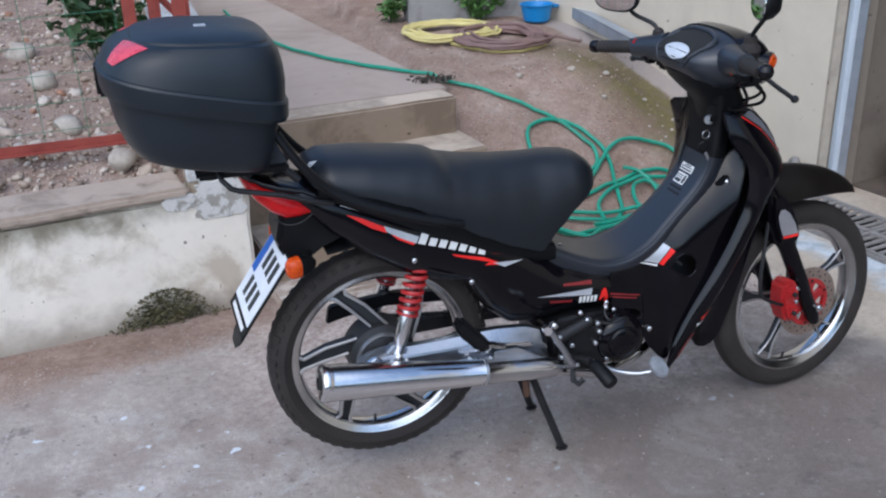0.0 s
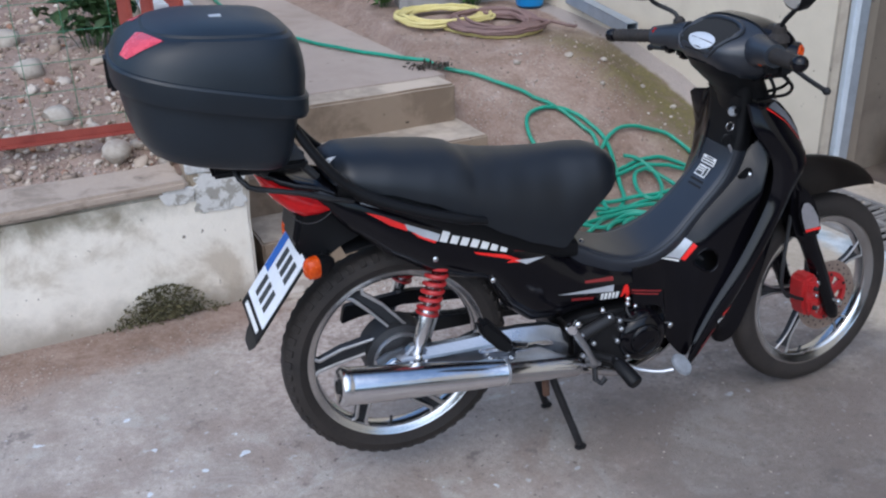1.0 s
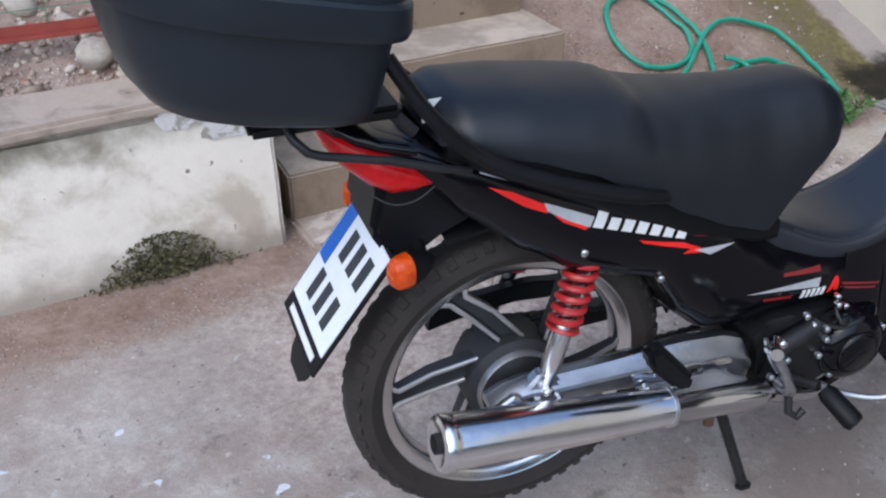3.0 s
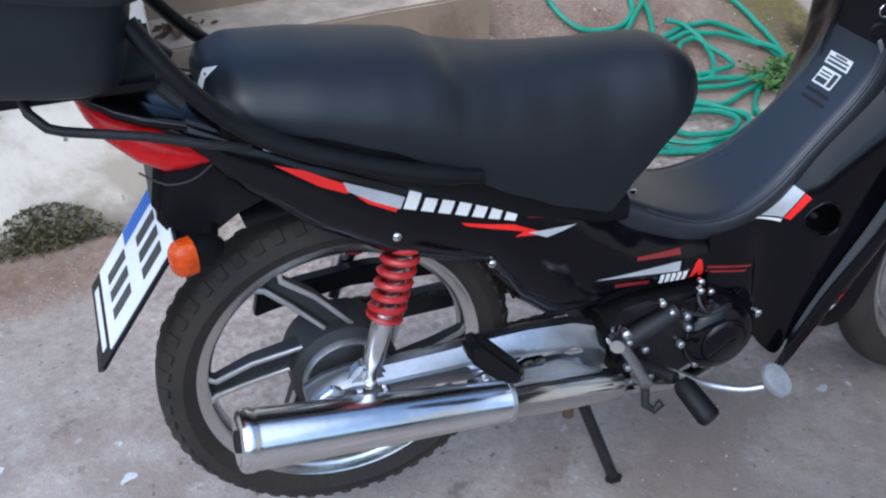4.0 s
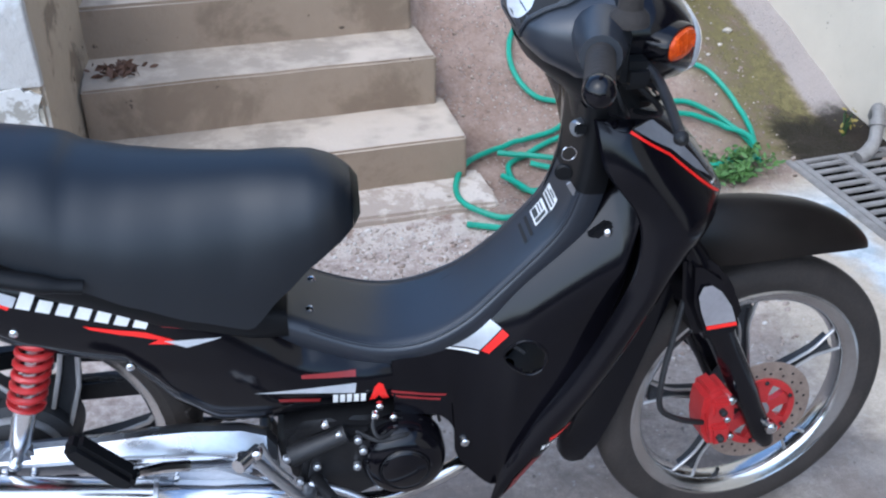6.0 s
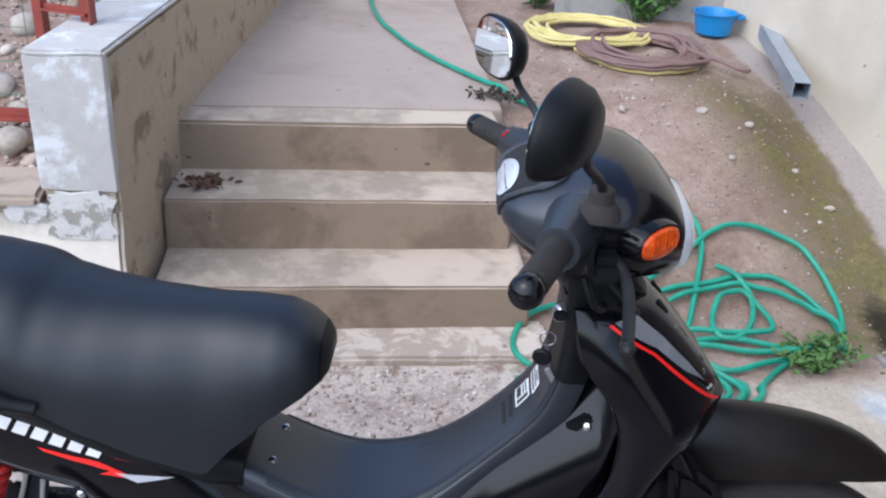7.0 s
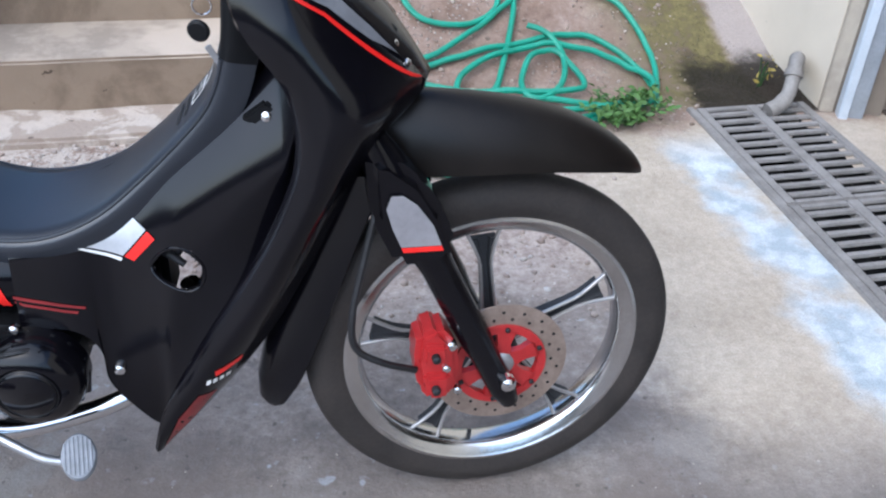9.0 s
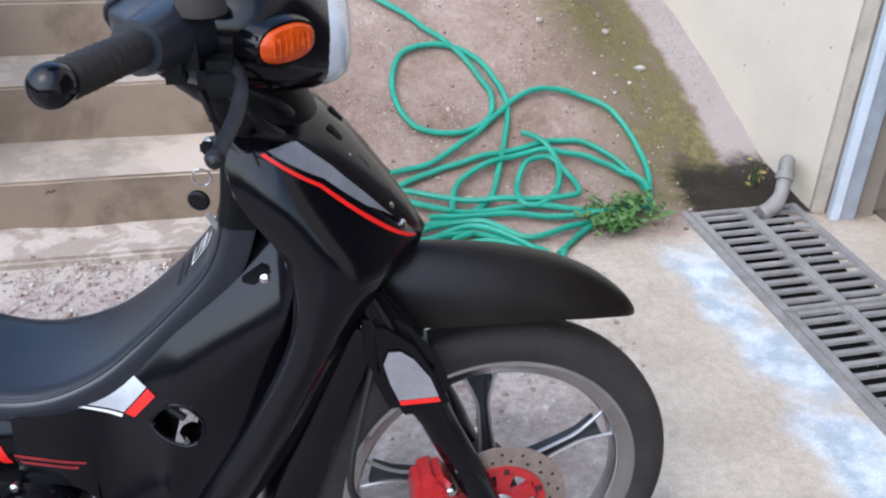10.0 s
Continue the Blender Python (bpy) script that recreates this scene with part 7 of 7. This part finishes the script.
for s in (-1, 1):
    part("grab_rail", tube(spline([(-0.245, s * 0.120, 0.985), (-0.206, s * 0.136, 0.922), (-0.150, s * 0.142, 0.858), (-0.080, s * 0.146, 0.813), (0.03, s * 0.150, 0.768), (0.120, s * 0.148, 0.738), (0.165, s * 0.142, 0.726)], 5), [0.0135] * 12 + [0.0145] * 14 + [0.011] * 5, 14, flat=0.75), BLACK_MATTE, bike, "black grab rail beside the seat")
    part("rack_tube", tube([(-0.372, s * 0.06, 0.912), (-0.374, s * 0.095, 0.906), (-0.368, s * 0.112, 0.893), (-0.352, s * 0.118, 0.875), (-0.336, s * 0.118, 0.868), (-0.247, s * 0.118, 0.846), (-0.177, s * 0.114, 0.820), (-0.13, s * 0.108, 0.806)], 0.0062, 10), STEEL_DARK, bike, "black steel rack tube")
SN = Vector((-0.86, -0.46, 0.20)).normalized()
film("sticker", [(-0.007, -0.020), (0.009, -0.014), (0.006, 0.018), (-0.009, 0.012)], [seat], WHITE_DECAL, seat, 0.0014, Vector((-0.168, -0.052, 0.878)) + SN * 0.5, Vector((0, 0, 1)).cross(SN), SN.cross(Vector((0, 0, 1)).cross(SN)), 0.006, "small white maker's tag")
rack = part("rack_plate", block((-0.42, -0.10, 0.893), (-0.22, 0.10, 0.912), 0.006), BLACK_MATTE, bike, "black rack plate under the top case")
for s in (-1, 1):
    part("rack_stay", tube([(-0.24, s * 0.07, 0.905), (-0.20, s * 0.08, 0.862)], 0.009, 8), STEEL_DARK, rack)
    part("rack_stay", tube([(-0.33, s * 0.05, 0.905), (-0.30, s * 0.05, 0.868)], 0.008, 8), STEEL_DARK, rack)
rings = []
for x, z, w, th in ((-0.20, 0.770, 0.070, 0.02), (-0.228, 0.700, 0.074, 0.02), (-0.268, 0.630, 0.070, 0.018), (-0.318, 0.545, 0.062, 0.016), (-0.352, 0.486, 0.056, 0.012), (-0.372, 0.450, 0.048, 0.010), (-0.380, 0.436, 0.028, 0.008)):
    rings.append([(x + th * (0.6 if abs(k) == 6 else 1.0), 0.020 + w * k / 6, z) for k in range(-6, 7)] + [(x, 0.020 + w * k / 6, z - 0.004) for k in range(6, -7, -1)])
mg = part("rear_mudguard", loft(rings), BLACK_MATTE, bike, "black plastic rear mudguard", 50)
rings = []
for a, R, w in ((112, 0.345, 0.050), (100, 0.335, 0.05), (82, 0.320, 0.052), (60, 0.308, 0.052), (38, 0.306, 0.05), (15, 0.308, 0.046)):
    d = Vector((math.cos(radians(a)), 0, math.sin(radians(a))))
    rings.append([RW + d * (R - 0.012 * abs(k / 6) ** 3) + Vector((0, w * k / 6, 0)) for k in range(-6, 7)] + [RW + d * (R - 0.006 - 0.012 * abs(k / 6) ** 3) + Vector((0, w * k / 6, 0)) for k in range(6, -7, -1)])
part("inner_mudguard", loft(rings), BLACK_MATTE, bike, "", 50)
part("tail_underside", prism([(-0.246, 0.778), (-0.19, 0.785), (-0.10, 0.752), (-0.05, 0.700), (-0.125, 0.708), (-0.160, 0.694), (-0.176, 0.655), (-0.202, 0.630), (-0.236, 0.652), (-0.262, 0.70)], -0.056, 0.090, 0.012), BLACK_MATTE, bike)

PT, PB = Vector((-0.2385, 0.021, 0.678)), Vector((-0.3467, 0.021, 0.517))
pu, pv = Vector((0.015, -1, -0.115)).normalized(), (PT - PB).normalized()
pn = pu.cross(pv).normalized()
pv = pn.cross(pu)
PH, PWD = (PT - PB).length, 0.084
def on_plate(name, a0, a1, b0, b1, t0, t1, mt, parent, lb="", bev=0.0006):
    m = Matrix((pu, pv, pn)).transposed().to_4x4()
    m.translation = PB + pn * 0.004
    return part(name, block((a0, b0, t0), (a1, b1, t1), bev, m), mt, parent, lb)
holder = on_plate("plate_holder", -PWD - 0.006, PWD + 0.006, -0.034, PH + 0.006, -0.005, 0.000, BLACK_MATTE, bike, "black number plate holder")
plate = on_plate("number_plate", -PWD, PWD, 0.0, PH, 0.0002, 0.0026, PLATE_WHITE, bike, "white number plate with a blue band and dark print")
on_plate("blue_band", -PWD + 0.003, -PWD + 0.036, PH * 0.42, PH - 0.003, 0.0027, 0.0033, PLATE_BLUE, plate, "blue country band")
for k in range(3):
    on_plate("character_bar", -0.030 + 0.036 * k, -0.008 + 0.036 * k, PH * 0.58, PH * 0.86, 0.0028, 0.0036, PLATE_INK, plate)
    on_plate("character_bar", -0.048 + 0.038 * k, -0.026 + 0.038 * k, PH * 0.12, PH * 0.40, 0.0028, 0.0036, PLATE_INK, plate)
on_plate("holder_print", -0.066, 0.066, -0.025, -0.012, 0.0002, 0.0010, WHITE_DECAL, holder)
for s in (-1, 1):
    ic, nr = Vector((-0.229, 0.021 + s * 0.124, 0.662)), Vector((-0.94, s * 0.34, 0.0))
    tu = Vector((nr.y, -nr.x, 0))
    shell = lambda rows: loft([[ic + nr * q + tu * (0.0195 * f * sgn_pow(math.cos(2 * math.pi * k / 24), 0.85)) + Vector((0, 0, 0.0265 * f * sgn_pow(math.sin(2 * math.pi * k / 24), 0.85))) for k in range(24)] for q, f in rows])
    ri = part("indicator", shell(((-0.008, 1.0), (0.004, 0.99), (0.014, 0.90), (0.020, 0.66), (0.022, 0.3))), LENS_ORANGE, bike, "amber rear indicator")
    part("indicator_body", shell(((-0.052, 0.30), (-0.046, 0.55), (-0.028, 0.90), (-0.0085, 1.04))), BLACK_MATTE, ri)
    part("indicator_stalk", tube([ic - nr * 0.034, Vector((-0.190, 0.021 + s * 0.070, 0.672))], 0.011, 10), BLACK_MATTE, ri)
bolt((-0.193, -0.055, 0.676), 0.0048, (-0.2, -1, 0), mg)


# top case
def case_ring(xr, zr, xf, zf, w, k=56):
    """A level of the case in plan: round at the rear, squarer at the front, sloping down forwards."""
    cx, cz = (xr + xf) / 2, (zr + zf) / 2
    hx, sl = (xf - xr) / 2, (zf - zr) / (xf - xr)
    out = []
    for i in range(k):
        a = 2 * math.pi * i / k
        c = math.cos(a)
        n = 5.0 if c > 0 else 2.9
        x = hx * sgn_pow(c, 2 / n)
        out.append((cx + x, w * (1 - 0.06 * max(0, x / hx)) * sgn_pow(math.sin(a), 2 / n), cz + sl * x))
    return out


def case_shell(rows):
    return loft([case_ring(*r) for r in rows])


case = part("top_case", case_shell(((-0.470, 0.948, -0.289, 0.904, 0.110), (-0.512, 0.952, -0.273, 0.906, 0.148), (-0.538, 0.966, -0.259, 0.914, 0.168), (-0.556, 0.996, -0.251, 0.936, 0.180), (-0.568, 1.040, -0.241, 0.976, 0.188), (-0.574, 1.080, -0.235, 1.002, 0.193), (-0.576, 1.106, -0.229, 1.024, 0.196))), BOX_SHELL, bike, "black plastic top case with a domed lid", 40)
lid = part("lid", case_shell(((-0.577, 1.100, -0.226, 1.017, 0.198), (-0.584, 1.102, -0.215, 1.018, 0.209), (-0.587, 1.114, -0.211, 1.026, 0.213), (-0.588, 1.146, -0.209, 1.056, 0.213), (-0.585, 1.151, -0.211, 1.061, 0.210), (-0.581, 1.152, -0.215, 1.063, 0.206), (-0.574, 1.168, -0.211, 1.100, 0.203), (-0.560, 1.184, -0.213, 1.134, 0.197), (-0.540, 1.195, -0.219, 1.162, 0.188), (-0.522, 1.200, -0.228, 1.178, 0.178), (-0.515, 1.2015, -0.236, 1.183, 0.166), (-0.510, 1.2060, -0.239, 1.188, 0.162), (-0.485, 1.212, -0.257, 1.198, 0.140), (-0.44, 1.216, -0.299, 1.206, 0.08))), BOX_SHELL, case, "domed black lid with a raised top panel", 24)
REFL = [(-0.552, 0.138), (-0.520, 0.152), (-0.482, 0.165), (-0.500, 0.176), (-0.515, 0.185), (-0.525, 0.187), (-0.549, 0.167), (-0.562, 0.148)]
film("reflector", REFL, [lid], LENS_PINK, case, 0.0022, (0, -1, 1.2), (1, 0, 0), (0, 0.2, 0.98), 0.006, "red corner reflector")
film("reflector", [(-a, b) for a, b in REFL], [lid], LENS_PINK, case, 0.0022, (0, 1, 1.2), (-1, 0, 0), (0, -0.2, 0.98), 0.006, "red corner reflector")
part("latch", block((-0.593, -0.03, 1.080), (-0.570, 0.03, 1.150), 0.006), BLACK_MATTE, case)
part("lid_badge", block((-0.385, -0.045, 1.203), (-0.355, -0.015, 1.2125), 0.003), SILVER_DECAL, lid)

# the steering is turned a little to the left
_a0, _ad = Vector((1.215, 0, 0.272)), Vector((-0.448, 0, 0.894)).normalized()
TURNED = Matrix.Translation(_a0) @ Matrix.Rotation(radians(7.5), 4, _ad) @ Matrix.Translation(-_a0)
for o in bike.children:
    if o.name.split(".")[0] in ("front_wheel", "fork_leg", "brake_caliper", "brake_hose", "speedo_cable"):
        o.matrix_basis = Matrix.Translation((-0.008, 0, 0.009)) @ TURNED
    elif o.name.split(".")[0] in ("front_mudguard", "mudguard_flap"):
        o.matrix_basis = TURNED
